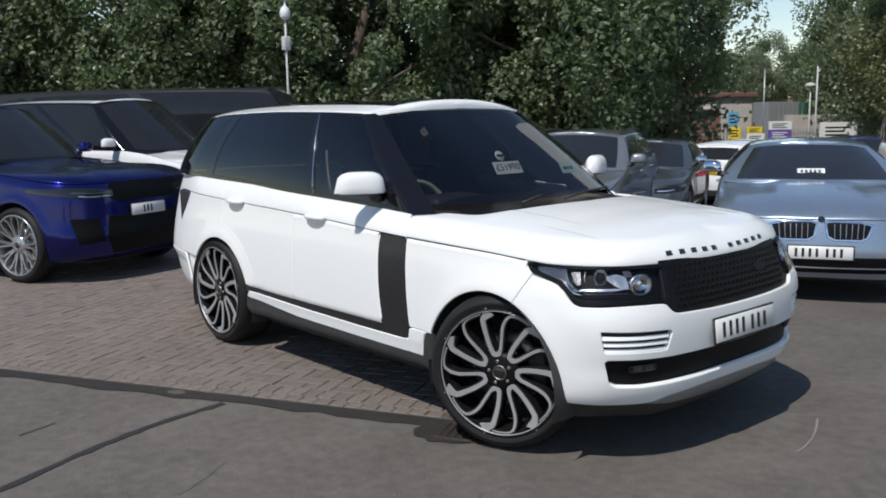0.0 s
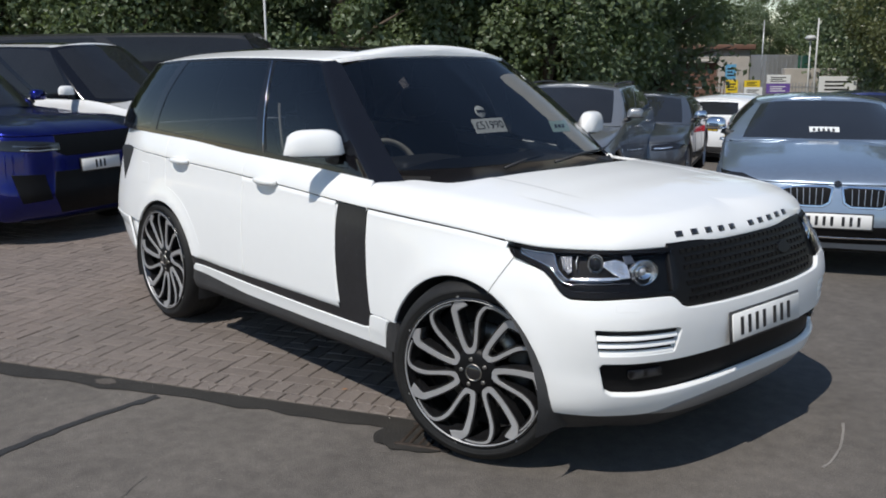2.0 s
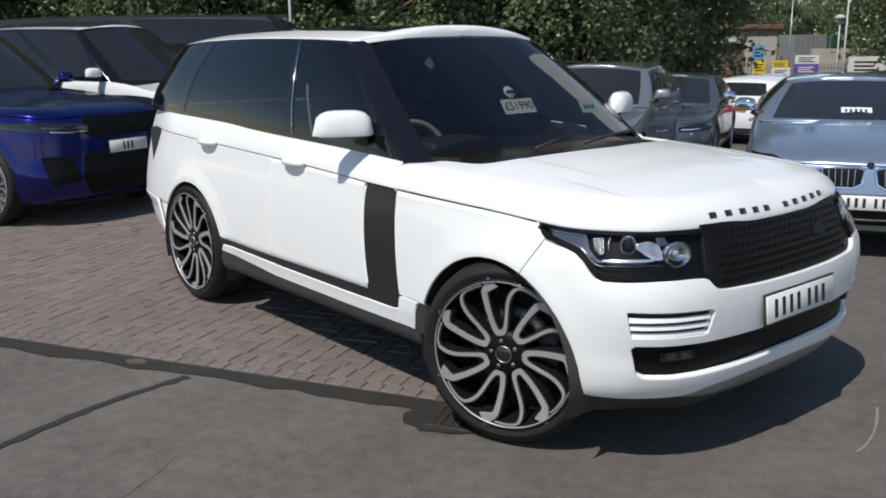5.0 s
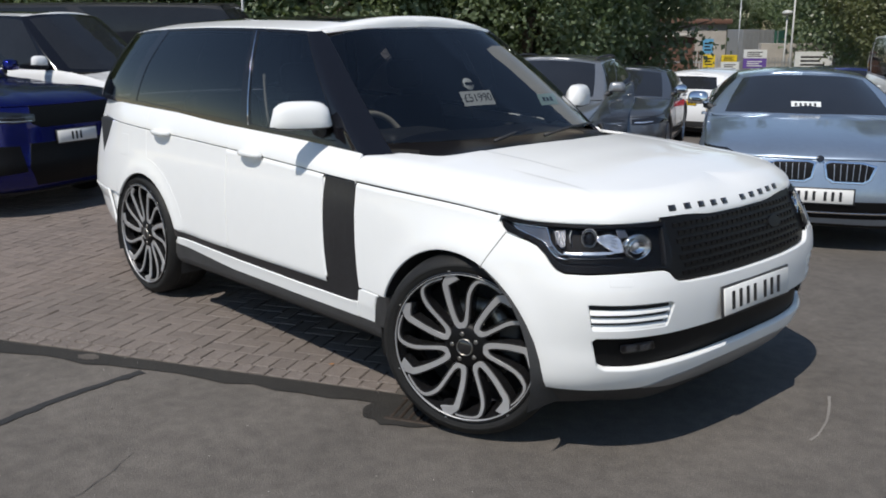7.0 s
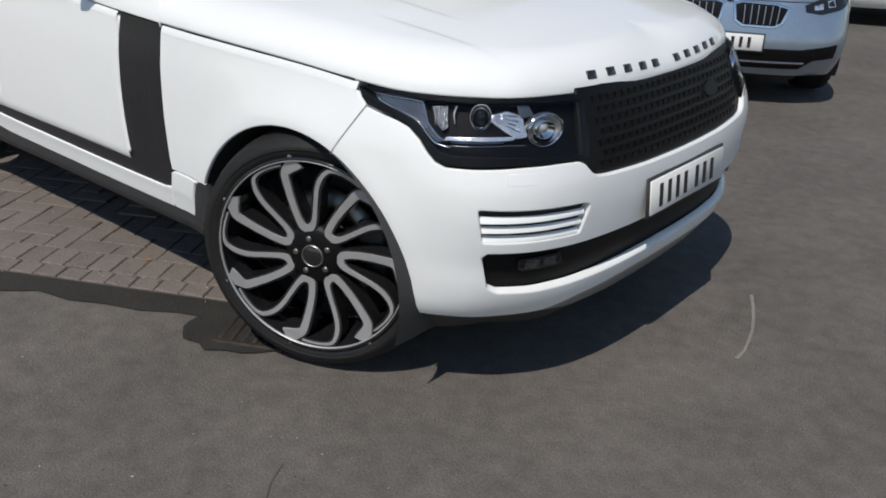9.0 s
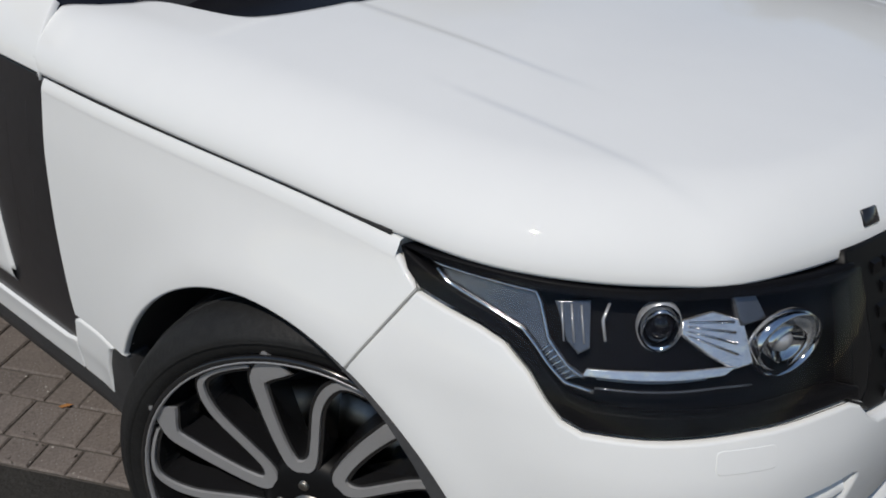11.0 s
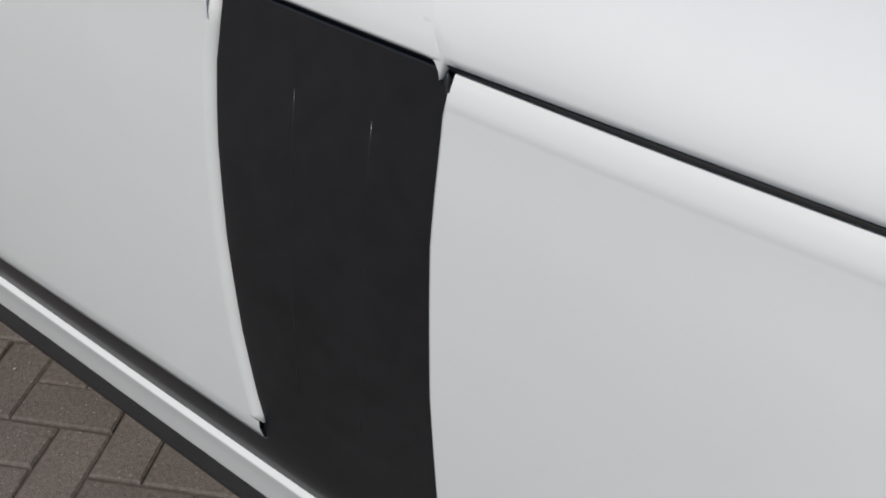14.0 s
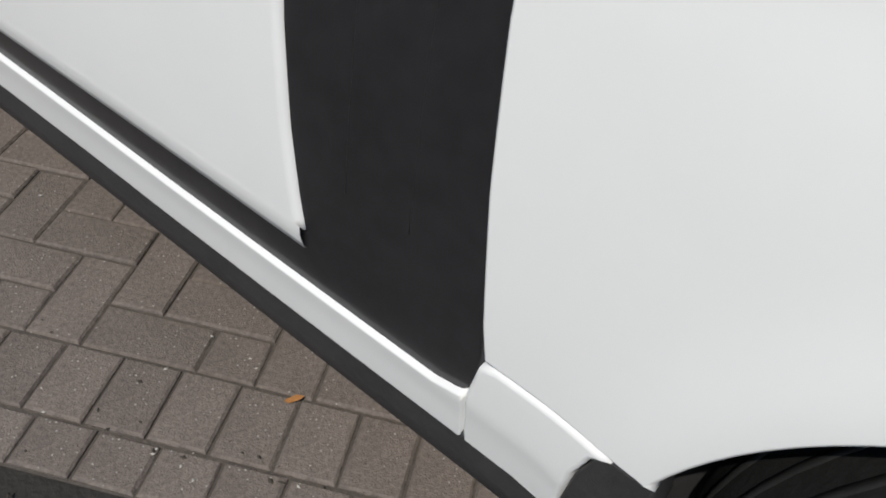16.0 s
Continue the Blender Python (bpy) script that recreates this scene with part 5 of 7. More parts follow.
# ---------------------------------------------------------------- parked cars
def parked_car(name, label, paint, m, fo, wb, ro, w, lip, cowl, belt_z, roof_z, ws_top, roof_end, tail, tyre=0.34, style="silver", pillars=None, mirror=None,
               grille=None, lamps=None, intakes=(), trims=(), plate=0.55, plate_w=0.52, plate_bars=7, plate_mat=None, rear_lamps=None, tail_z=None, group="cars for sale", roof_w=0.72, roof_mat=None, detail=0.06, card=False, rails=False, roof_panel=False):
    """A parked car by its main measures, in metres from the ground under the front axle: overhangs, wheelbase, half width, heights."""
    car = thing(name, label, "car", m, group)
    pillars, mirror, roof_mat = pillars or paint, mirror or paint, roof_mat or paint
    tail_z = tail_z or belt_z + 0.06
    end = -wb - ro
    pl = [(fo, 0), (fo - 0.012, 0.30 * w), (fo - 0.05, 0.56 * w), (fo - 0.12, 0.76 * w), (fo - 0.25, 0.91 * w), (fo - 0.45, 0.975 * w), (0.1, 0.995 * w), (-0.5, w), (-wb / 2, w), (-wb, w),
          (end + 0.55, 0.985 * w), (end + 0.28, 0.94 * w), (end + 0.12, 0.80 * w), (end + 0.03, 0.5 * w), (end, 0)]
    arches = [(0, tyre, tyre + 0.045), (-wb, tyre, tyre + 0.045)]
    cx = cowl[0]
    top = Curve([end, end + 0.3, -wb * 0.5, cx - 0.1, 0.0, fo - 0.3, fo], [tail_z, tail_z, belt_z + 0.03, belt_z, (belt_z * 0.45 + lip * 0.55), lip + 0.01, lip])
    sh = Shell(pl, [(0.10, 0.30), (0.22, 0.10), (0.32, 0.03), (0.45, 0.0), (0.6, 0.02), (lip, 0.06), (lip + 0.12, 0.12)],
               [(0.10, 0.20), (0.20, 0.07), (0.32, 0.02), (0.5, 0.0), (0.7, 0.012), (0.9, 0.03), (1.2, 0.06)],
               [(0.10, 0.25), (0.25, 0.08), (0.45, 0.01), (0.6, 0.0), (0.8, 0.03), (1.1, 0.09), (1.3, 0.13)], (0.75 * w, 1.3 * w),
               (sum(math.hypot(pl[i + 1][0] - pl[i][0], pl[i + 1][1] - pl[i][1]) for i in range(10)), sum(math.hypot(pl[i + 1][0] - pl[i][0], pl[i + 1][1] - pl[i][1]) for i in range(12))),
               lambda x: (top(x) - 0.10, top(x) + 0.03), arches)
    SX, SY = sh.sx, sh.sy
    L = sh.length
    arcs = []
    for ax, az, ar in arches:
        arcs.append([(SX(ax + ar * math.cos(radians(a))), az + ar * math.sin(radians(a))) for a in np.linspace(-18, 198, 25)])
    low = [(0, 0.24), (SX(fo - 0.3), 0.22)] + arcs[0] + [(SX(-wb / 2), 0.22)] + arcs[1] + [(SX(end + 0.4), 0.26), (L, 0.30)]
    high = [(L, tail_z)] + [(SX(x), top(x)) for x in np.linspace(end + 0.15, fo - 0.12, 30)] + [(SY(-0.5 * w), lip), (0, lip)]
    body = low + high + [(-s, z) for s, z in high[:-1][::-1]] + [(-s, z) for s, z in low[1:][::-1]]
    panel("body", sh.at, body, paint, car, step=detail, rim=0.006, depth=0.04)
    off = lambda d: (lambda s, z: sh.at(s, z, d))
    for sg in (1, -1):
        for x0, x1 in ((cx - 0.25, cx - 1.18), (cx - 1.19, cx - 2.05)):
            door = [(sg * SX(x0), 0.36), (sg * SX(x0), top(x0) - 0.02), (sg * SX(x1), top(x1) - 0.02), (sg * SX(max(x1, -wb + tyre + 0.12)), 0.36)]
            panel("door", off(0.004), door[::sg], paint, car, step=detail * 1.3, rim=0.004, depth=0.012)
            hx = x1 + 0.14
            pts = [sh.at(sg * SX(hx + d), top(hx) - 0.12, o) for d, o in ((-0.09, 0.004), (-0.05, 0.035), (0.05, 0.035), (0.09, 0.004))]
            mesh_object("door_handle", *tube(pts, [0.012] * 4, 6), paint, car)
        sillp = [(sg * SX(-tyre - 0.1), 0.30), (sg * SX(-wb + tyre + 0.1), 0.30), (sg * SX(-wb + tyre + 0.1), 0.21), (sg * SX(-tyre - 0.1), 0.21)]
        panel("sill", off(0.006), sillp[::sg], PLASTIC, car, step=0.12)
    # bonnet
    s0 = SX(cx + 0.02)
    edge = lambda u: (lambda p: (p.x, abs(p.y), p.z))(sh.at(s0 * (1 - u), top(sh.at(s0 * (1 - u), 0.5).x) + 0.002))
    zc = cowl[1]
    crest = Curve([cx - 0.3, cx, cx + 0.4, fo - 0.35, fo - 0.08, fo + 0.2], [zc + 0.02, zc, zc - 0.03, lip + 0.115, lip + 0.045, lip])
    bonnet_mesh("bonnet", edge, lambda u: (cx + 0.10) + (fo - 0.25 - cx - 0.10) * u, lambda x, y: crest(x) - 0.05 * (y / w) ** 2 + 0.012 * (1 - step01(0.35 * w, 0.5 * w, abs(y))), lambda u: 0.18, paint, car, nu=40, nv=26)
    # cabin
    bw, rw = w * 0.915, w * roof_w
    zb = lambda x: top(x) + 0.004
    B = [(cx + 0.16, 0, zc), (cx + 0.09, 0.5 * w, zc - 0.004), (cx - 0.14, 0.86 * w, zb(cx)), (cx - 0.32, bw, zb(cx - 0.3)), (cx * 0.6 - wb * 0.25, bw + 0.012, zb(-1.2)), (-wb * 0.62, bw + 0.012, zb(-wb * 0.62)),
         (-wb, bw * 0.985, zb(-wb)), (tail + 0.30, bw * 0.95, tail_z), (tail + 0.06, bw * 0.80, tail_z), (tail, 0.3 * w, tail_z), (tail, 0, tail_z)]
    rz = roof_z - 0.06
    R = [(ws_top, 0, rz + 0.025), (ws_top - 0.03, 0.42 * w, rz + 0.015), (ws_top - 0.12, rw * 0.93, rz - 0.015), (ws_top - 0.22, rw * 0.98, rz - 0.01), (ws_top * 0.65 + roof_end * 0.35, rw, rz), (ws_top * 0.4 + roof_end * 0.6, rw, rz),
         (ws_top * 0.15 + roof_end * 0.85, rw * 0.97, rz - 0.02), (roof_end + 0.08, rw * 0.92, rz - 0.045), (roof_end + 0.02, rw * 0.78, rz - 0.045), (roof_end, 0.25 * w, rz - 0.035), (roof_end, 0, rz - 0.035)]
    cb = Cabin(B, R, bulge=0.03)
    g = lambda d: (lambda u, v: cb.at(u, v, d))
    U = lambda k: k * 0.5
    base = [(0, 0.0), (U(1), 0), (U(2), -0.01), (U(5), -0.01), (U(8), -0.01), (U(10), 0), (U(10), 0.55), (U(5), 0.55), (U(2), 0.55), (0, 0.55)]
    panel("pillar_frame", g(0), base, pillars, car, step=0.08, depth=0.02)
    panel("pillar_frame", g(0), [(-u, v) for u, v in base[::-1]], pillars, car, step=0.08, depth=0.02)
    ws = [(U(1.70), 0.03), (U(1), 0.025), (0, 0.02), (U(-1), 0.025), (U(-1.70), 0.03), (U(-1.74), 0.28), (U(-1.78), 0.52), (0, 0.53), (U(1.78), 0.52), (U(1.74), 0.28)]
    panel("windscreen", g(0.005), ws, FAR_GLASS, car, step=0.06, rim=0.003, depth=0.008, label="dark windscreen")
    for sg in (1, -1):
        wf = [(sg * U(k), v) for k, v in ((3.15, 0.03), (2.8, 0.25), (2.65, 0.50), (3.4, 0.525), (4.55, 0.525), (4.60, 0.03))]
        wr = [(sg * U(k), v) for k, v in ((4.75, 0.03), (4.72, 0.525), (5.5, 0.525), (6.1, 0.515), (6.2, 0.03))]
        wq = [(sg * U(k), v) for k, v in ((6.35, 0.04), (6.25, 0.515), (6.75, 0.49), (7.15, 0.30), (7.35, 0.06))]
        for nm, poly in (("front_window", wf), ("rear_window", wr), ("quarter_window", wq)):
            panel(nm, g(0.005), poly, FAR_GLASS, car, step=0.08, rim=0.003, depth=0.008, label="dark side glass")
        door_mirror(car, (cx - 0.34, sg * (w + 0.045), top(cx - 0.4) + 0.085), (0.15, 0.21, 0.125), sg, mirror, yaw=sg * 12)
    rg = [(U(8.2), 0.06), (U(10), 0.05), (U(10), 0.5), (U(8.3), 0.49)]
    for poly in (rg, [(-u, v) for u, v in rg[::-1]]):
        panel("rear_glass", g(0.005), poly, FAR_GLASS, car, step=0.08, rim=0.003, depth=0.008, label="dark rear glass")
    rows = cb.roof_rows(0.0, 1.0, 0.055, nw=10, nk=40)
    grid_mesh("roof", [[Vector((p.x, -p.y, p.z)) for p in r] + [Vector((p.x, p.y, p.z)) for p in r[::-1][1:]] for r in rows], roof_mat, car)
    if roof_panel:
        mid = cb.roof_rows(0.30, 1.0, 0.055, drop=-0.004, nw=8, nk=40)[8:36]
        grid_mesh("roof_panel", [[Vector((p.x, -p.y, p.z)) for p in r] + [Vector((p.x, p.y, p.z)) for p in r[::-1][1:]] for r in mid], PIANO, car, "black glass roof panel")
    if rails:
        for sg in (1, -1):
            pts = [Vector((p[1].x, -sg * p[1].y, p[1].z + 0.035)) for p in rows[12:34]]
            pts = [pts[0] - Vector((-0.03, 0, 0.045))] + pts + [pts[-1] - Vector((0.03, 0, 0.045))]
            mesh_object("roof_rail", *tube(pts, [0.014] * len(pts), 8), PLASTIC, car)
    # deck behind the cabin
    if tail > end + 0.25:
        deck = []
        for x in np.linspace(tail + 0.1, end + 0.10, 8):
            p = sh.at(SX(x) if x > end + 0.14 else L * 0.94, tail_z - 0.005)
            deck.append([Vector((x, -abs(p.y) * (1 - t), tail_z + 0.02 * math.sin(min(1, 2 * t if t < 0.5 else 2 - 2 * t) * 1.57))) for t in np.linspace(0, 2, 9)])
        grid_mesh("boot_lid", deck, paint, car)
    # lamps, grille, plate; intakes are flat panels, near-black for the shade of uncut openings
    for sg in (1, -1):
        for nm, poly, mat in (lamps or []):
            pts = [(sg * SY(-y) if y < 0.93 * w else sg * SX(x), z) for x, y, z in poly]
            panel(nm, off(0.006), pts[::sg], mat, car, step=0.04, rim=0.004, depth=0.015)
        for nm, poly, mat in (rear_lamps or []):
            pts = [(sg * (L - y), z) for y, z in poly]
            panel(nm, off(0.008), pts[::sg], mat, car, step=0.05, rim=0.004, depth=0.015)
    for nm, poly, mat in (grille or []):
        full = [(SY(-y), z) for y, z in poly]
        panel(nm, off(0.005), full, mat, car, step=0.035, rim=0.005, depth=0.015)
    for nm, poly, mat in intakes:
        full = [(SY(-y), z) for y, z in poly]
        panel(nm, off(0.010), full, mat, car, step=0.06, rim=0.006, depth=0.015)
    for nm, poly, mat in trims:
        panel(nm, off(0.015), [(SY(-y), z) for y, z in poly], mat, car, step=0.03, rim=0.001, depth=0.010)
    if plate_mat is None:
        p = sh.at(0, plate, 0.012)
        number_plate(car, pose(p.x, 0, plate, 0, -4, 0), PLATE_WHITE, plate_w, bars=plate_bars)
    else:
        p = sh.at(L, plate, 0.012)
        number_plate(car, pose(p.x, 0, plate, 0, 4, 180), plate_mat)
    whl = wheel_meshes(style, tyre, tyre * 0.80, 0.25)
    mount(whl, car, [(0, -w + 0.145, tyre, 0), (-wb, -w + 0.145, tyre, 0), (0, w - 0.145, tyre, 180), (-wb, w - 0.145, tyre, 180)])
    for ax, az, ar in arches:
        for sg in (1, -1):
            rows = [[Vector((ax + ar * math.cos(radians(a)), sg * y, az + ar * math.sin(radians(a)))) for y in (w - 0.02, w - 0.35)] for a in np.linspace(-25, 205, 20)]
            grid_mesh("wheel_well", rows, GAP, car)
    part("underbody", box_bm((end + 0.25, -w + 0.36, 0.18), (fo - 0.25, w - 0.36, 0.45), 0.03), GAP, car)
    part("underbody", box_bm((-wb + tyre + 0.06, -w + 0.08, 0.20), (-tyre - 0.06, w - 0.08, 0.40), 0.02), GAP, car)
    if card:
        pc = cb.at(U(0.02), 0.13, 0.012)
        part("price_card", box_bm((-0.002, -0.13, -0.05), (0.002, 0.13, 0.05), 0, 1, Matrix.Translation(pc) @ pose(0, 0, 0, 0, -58, 0)), CARD, car, "white price card with plain bars", smooth=False)
        for i in range(5):
            part("card_bar", box_bm((0.0025, -0.10 + 0.042 * i, -0.022), (0.004, -0.078 + 0.042 * i, 0.022), 0, 1, Matrix.Translation(pc) @ pose(0, 0, 0, 0, -58, 0)), INK, car, smooth=False)
    return car


def drop_at(x, y):
    """The yard falls a little towards its far end."""
    ahead = (3.145 - x) * 0.758 + (y + 4.008) * 0.652
    beyond = min(max(0.0, y - 1.2), 45.0)
    return -0.24 * step01(11.0, 19.0, ahead) - 0.0215 * beyond * step01(-1.0, 3.0, y)


def standing(x, y, yaw):
    return pose(x, y, drop_at(x, y) - 0.010, 0, 0, yaw)


def loop(*pts):
    return list(pts)


suv_lamp = lambda z: [("headlamp", loop((0.20, 0.95, z + 0.02), (0.55, 0.80, z), (0.70, 0.60, z - 0.02), (0.72, 0.46, z - 0.02), (0.72, 0.46, z + 0.05), (0.70, 0.60, z + 0.07), (0.55, 0.80, z + 0.085)), GLOSS_BLACK),
                      ("lamp_element", loop((0.60, 0.76, z + 0.018), (0.70, 0.62, z), (0.72, 0.50, z), (0.72, 0.50, z + 0.022), (0.70, 0.62, z + 0.024), (0.60, 0.76, z + 0.034)), REFLECTOR)]
parked_car("blue_suv", "metallic blue performance SUV with black grille and intakes", BLUE, pose(-6.87, -0.43, 0, 0, 0, 22),
           0.87, 2.92, 1.05, 0.985, 0.99, (-0.85, 1.18), 1.15, 1.80, -1.60, -3.55, -3.85, 0.385, "silver", PIANO, BLUE,
           grille=[("grille", [(-0.47, 0.99), (0.47, 0.99), (0.47, 0.84), (0.38, 0.80), (-0.38, 0.80), (-0.47, 0.84)], GRILLE_BLACK),
                   ("centre_intake", [(-0.50, 0.665), (0.50, 0.665), (0.54, 0.45), (0.46, 0.28), (-0.46, 0.28), (-0.54, 0.45)], GRILLE_BLACK)],
           lamps=[("headlamp", loop((0.20, 0.96, 0.915), (0.55, 0.82, 0.865), (0.70, 0.60, 0.850), (0.72, 0.43, 0.855), (0.72, 0.43, 0.925), (0.70, 0.60, 0.945), (0.55, 0.82, 0.965), (0.20, 0.96, 0.955)), GLOSS_BLACK), ("light_line", loop((0.55, 0.84, 0.905), (0.70, 0.62, 0.890), (0.72, 0.45, 0.893), (0.72, 0.45, 0.912), (0.70, 0.62, 0.906), (0.55, 0.84, 0.925)), LAMP_GREY), ("lamp_element", loop((0.60, 0.78, 0.868), (0.70, 0.62, 0.858), (0.72, 0.46, 0.862), (0.72, 0.46, 0.874), (0.70, 0.62, 0.872), (0.60, 0.78, 0.884)), REFLECTOR),
                  ("side_intake", loop((0.7, 0.86, 0.66), (0.7, 0.60, 0.65), (0.7, 0.56, 0.42), (0.7, 0.80, 0.40)), GRILLE_BLACK)],
           plate=0.70, plate_w=0.46, plate_bars=3, group="cars for sale", detail=0.045)
parked_car("white_suv", "white SUV with black windows and a black roof panel", WHITE_PLAIN, standing(-8.846, 2.06, 25),
           0.85, 2.90, 1.10, 0.98, 1.00, (-0.62, 1.20), 1.22, 1.96, -1.40, -3.75, -3.95, 0.385, "silver", PIANO, WHITE_PLAIN, roof_panel=True,
           grille=[("grille", [(-0.45, 0.94), (0.45, 0.94), (0.40, 0.79), (-0.40, 0.79)], GLOSS_BLACK)], lamps=suv_lamp(0.86), plate=0.62)
parked_car("black_van", "long black van parked behind the SUVs", BLACK_PAINT, standing(-11.8, 5.85, 47),
           0.85, 4.6, 1.50, 0.98, 1.00, (0.05, 1.32), 1.30, 2.46, -0.75, -5.95, -6.08, 0.345, "silver", BLACK_PAINT, BLACK_PAINT, roof_w=0.86,
           grille=[("grille", [(-0.4, 0.9), (0.4, 0.9), (0.4, 0.8), (-0.4, 0.8)], GRILLE_BLACK)], lamps=suv_lamp(0.84), plate=0.5, detail=0.09)
kid = lambda sg: [(sg * 0.025, 0.735), (sg * 0.08, 0.750), (sg * 0.33, 0.742), (sg * 0.43, 0.715), (sg * 0.425, 0.690), (sg * 0.385, 0.605), (sg * 0.33, 0.572), (sg * 0.10, 0.575), (sg * 0.045, 0.610)][::sg]
kid_in = lambda sg: [(sg * 0.045, 0.722), (sg * 0.09, 0.735), (sg * 0.32, 0.728), (sg * 0.405, 0.705), (sg * 0.365, 0.612), (sg * 0.32, 0.590), (sg * 0.11, 0.592), (sg * 0.062, 0.620)][::sg]
kid_slats = [("kidney_slat", [(sg * (0.105 + 0.048 * i), 0.722), (sg * (0.110 + 0.048 * i), 0.722), (sg * (0.112 + 0.045 * i), 0.600), (sg * (0.107 + 0.045 * i), 0.600)][::sg], ALLOY) for sg in (1, -1) for i in range(6)]
parked_car("silver_coupe", "silver-blue sports saloon with chrome twin grille and price card", SILVER, standing(-1.077, 4.298, -59.5),
           0.88, 2.96, 1.12, 0.945, 0.75, (-0.62, 0.985), 0.97, 1.35, -1.55, -3.20, -4.0, 0.345, "silver", SILVER, CHROME, roof_w=0.65,
           grille=[("kidney_frame", kid(1), CHROME), ("kidney_frame", kid(-1), CHROME)],
           intakes=[("lower_intake", [(-0.60, 0.435), (0.60, 0.435), (0.66, 0.37), (0.56, 0.29), (-0.56, 0.29), (-0.66, 0.37)], GRILLE_BLACK), ("kidney", kid_in(1), GRILLE_BLACK), ("kidney", kid_in(-1), GRILLE_BLACK)],
           trims=kid_slats + [("intake_trim", [(-0.58, 0.345), (0.58, 0.345), (0.58, 0.333), (-0.58, 0.333)], CHROME), ("round_badge", [(0.030 * math.cos(a), 0.762 + 0.024 * math.sin(a)) for a in np.linspace(0, 2 * math.pi, 19)[:-1]], GLOSS_BLACK)],
           lamps=[("headlamp", loop((0.30, 0.90, 0.80), (0.5, 0.78, 0.805), (0.6, 0.62, 0.765), (0.7, 0.53, 0.735), (0.7, 0.54, 0.690), (0.6, 0.66, 0.675), (0.5, 0.82, 0.70)), FAR_GLASS),
                  ("lamp_element", loop((0.5, 0.79, 0.775), (0.6, 0.72, 0.765), (0.6, 0.72, 0.715), (0.5, 0.79, 0.72)), REFLECTOR), ("lamp_element", loop((0.6, 0.68, 0.750), (0.6, 0.60, 0.735), (0.6, 0.60, 0.70), (0.6, 0.68, 0.705)), REFLECTOR),
                  ("side_intake", loop((0.6, 0.80, 0.47), (0.7, 0.56, 0.44), (0.7, 0.56, 0.35), (0.6, 0.80, 0.37)), GRILLE_BLACK)],
           plate=0.475, card=True, plate_w=0.52, detail=0.04)
parked_car("grey_estate", "grey estate car with black roof rails", GREY, standing(-4.675, 4.53, -62),
           0.80, 2.80, 0.95, 0.91, 0.74, (-0.55, 0.96), 0.95, 1.42, -1.35, -3.30, -3.62, 0.33, "silver", GREY, GREY,
           grille=[("grille", [(-0.30, 0.72), (0.30, 0.72), (0.28, 0.60), (-0.28, 0.60)], GLOSS_BLACK)], lamps=suv_lamp(0.66), plate=0.5, rails=True)
parked_car("dark_coupe", "dark grey coupe with chrome mirrors", DARK_GREY, standing(-5.66, 7.466, -62),
           0.80, 2.70, 0.95, 0.90, 0.72, (-0.60, 0.92), 0.90, 1.32, -1.45, -2.9, -3.5, 0.33, "silver", DARK_GREY, CHROME,
           grille=[("grille", [(-0.30, 0.70), (0.30, 0.70), (0.28, 0.58), (-0.28, 0.58)], GLOSS_BLACK)], lamps=suv_lamp(0.64), plate=0.5, detail=0.08)
parked_car("white_saloon", "white sports saloon seen from behind, red lamps and yellow plate", WHITE_PLAIN, standing(-8.86, 16.86, 103),
           0.80, 2.81, 1.05, 0.915, 0.74, (-0.60, 0.97), 0.96, 1.43, -1.45, -3.15, -3.62, 0.335, "silver", WHITE_PLAIN, WHITE_PLAIN,
           rear_lamps=[("tail_lamp", [(0.45, 0.92), (1.02, 0.95), (1.08, 0.86), (0.98, 0.80), (0.45, 0.80)], RED_LAMP), ("bumper_insert", [(0.0, 0.42), (0.62, 0.42), (0.70, 0.30), (0.0, 0.30)], PLASTIC)],
           plate=0.80, plate_mat=PLATE_YELLOW, tail_z=1.03)
parked_car("navy_hatchback", "dark blue car parked by the white rail", NAVY, standing(-4.6, 13.6, -56),
           0.80, 2.70, 0.80, 0.90, 0.74, (-0.60, 0.96), 0.96, 1.45, -1.35, -3.2, -3.5, 0.33, "silver", NAVY, NAVY, lamps=suv_lamp(0.66), plate=0.5, detail=0.09)
parked_car("white_van", "white van parked beside the silver saloon", WHITE_PLAIN, standing(-1.25, 9.6, -56),
           0.80, 2.9, 1.0, 0.93, 0.95, (-0.30, 1.12), 1.12, 1.85, -1.05, -3.7, -3.85, 0.33, "silver", WHITE_PLAIN, PLASTIC, roof_w=0.84, lamps=suv_lamp(0.80), plate=0.5, detail=0.09)

# price card behind the SUV's windscreen
def text_mesh(name, words, size, mat, m, parent):
    cu = bpy.data.curves.new(name, "FONT")
    cu.body, cu.size, cu.align_x, cu.align_y, cu.extrude = words, size, "CENTER", "CENTER", 0.0006
    tmp = bpy.data.objects.new(name, cu)
    me = bpy.data.meshes.new_from_object(tmp)
    bpy.data.objects.remove(tmp)
    me.transform(m)
    me.materials.clear()
    me.materials.append(mat)
    ob = new(name, me)
    ob.parent = parent
    return ob


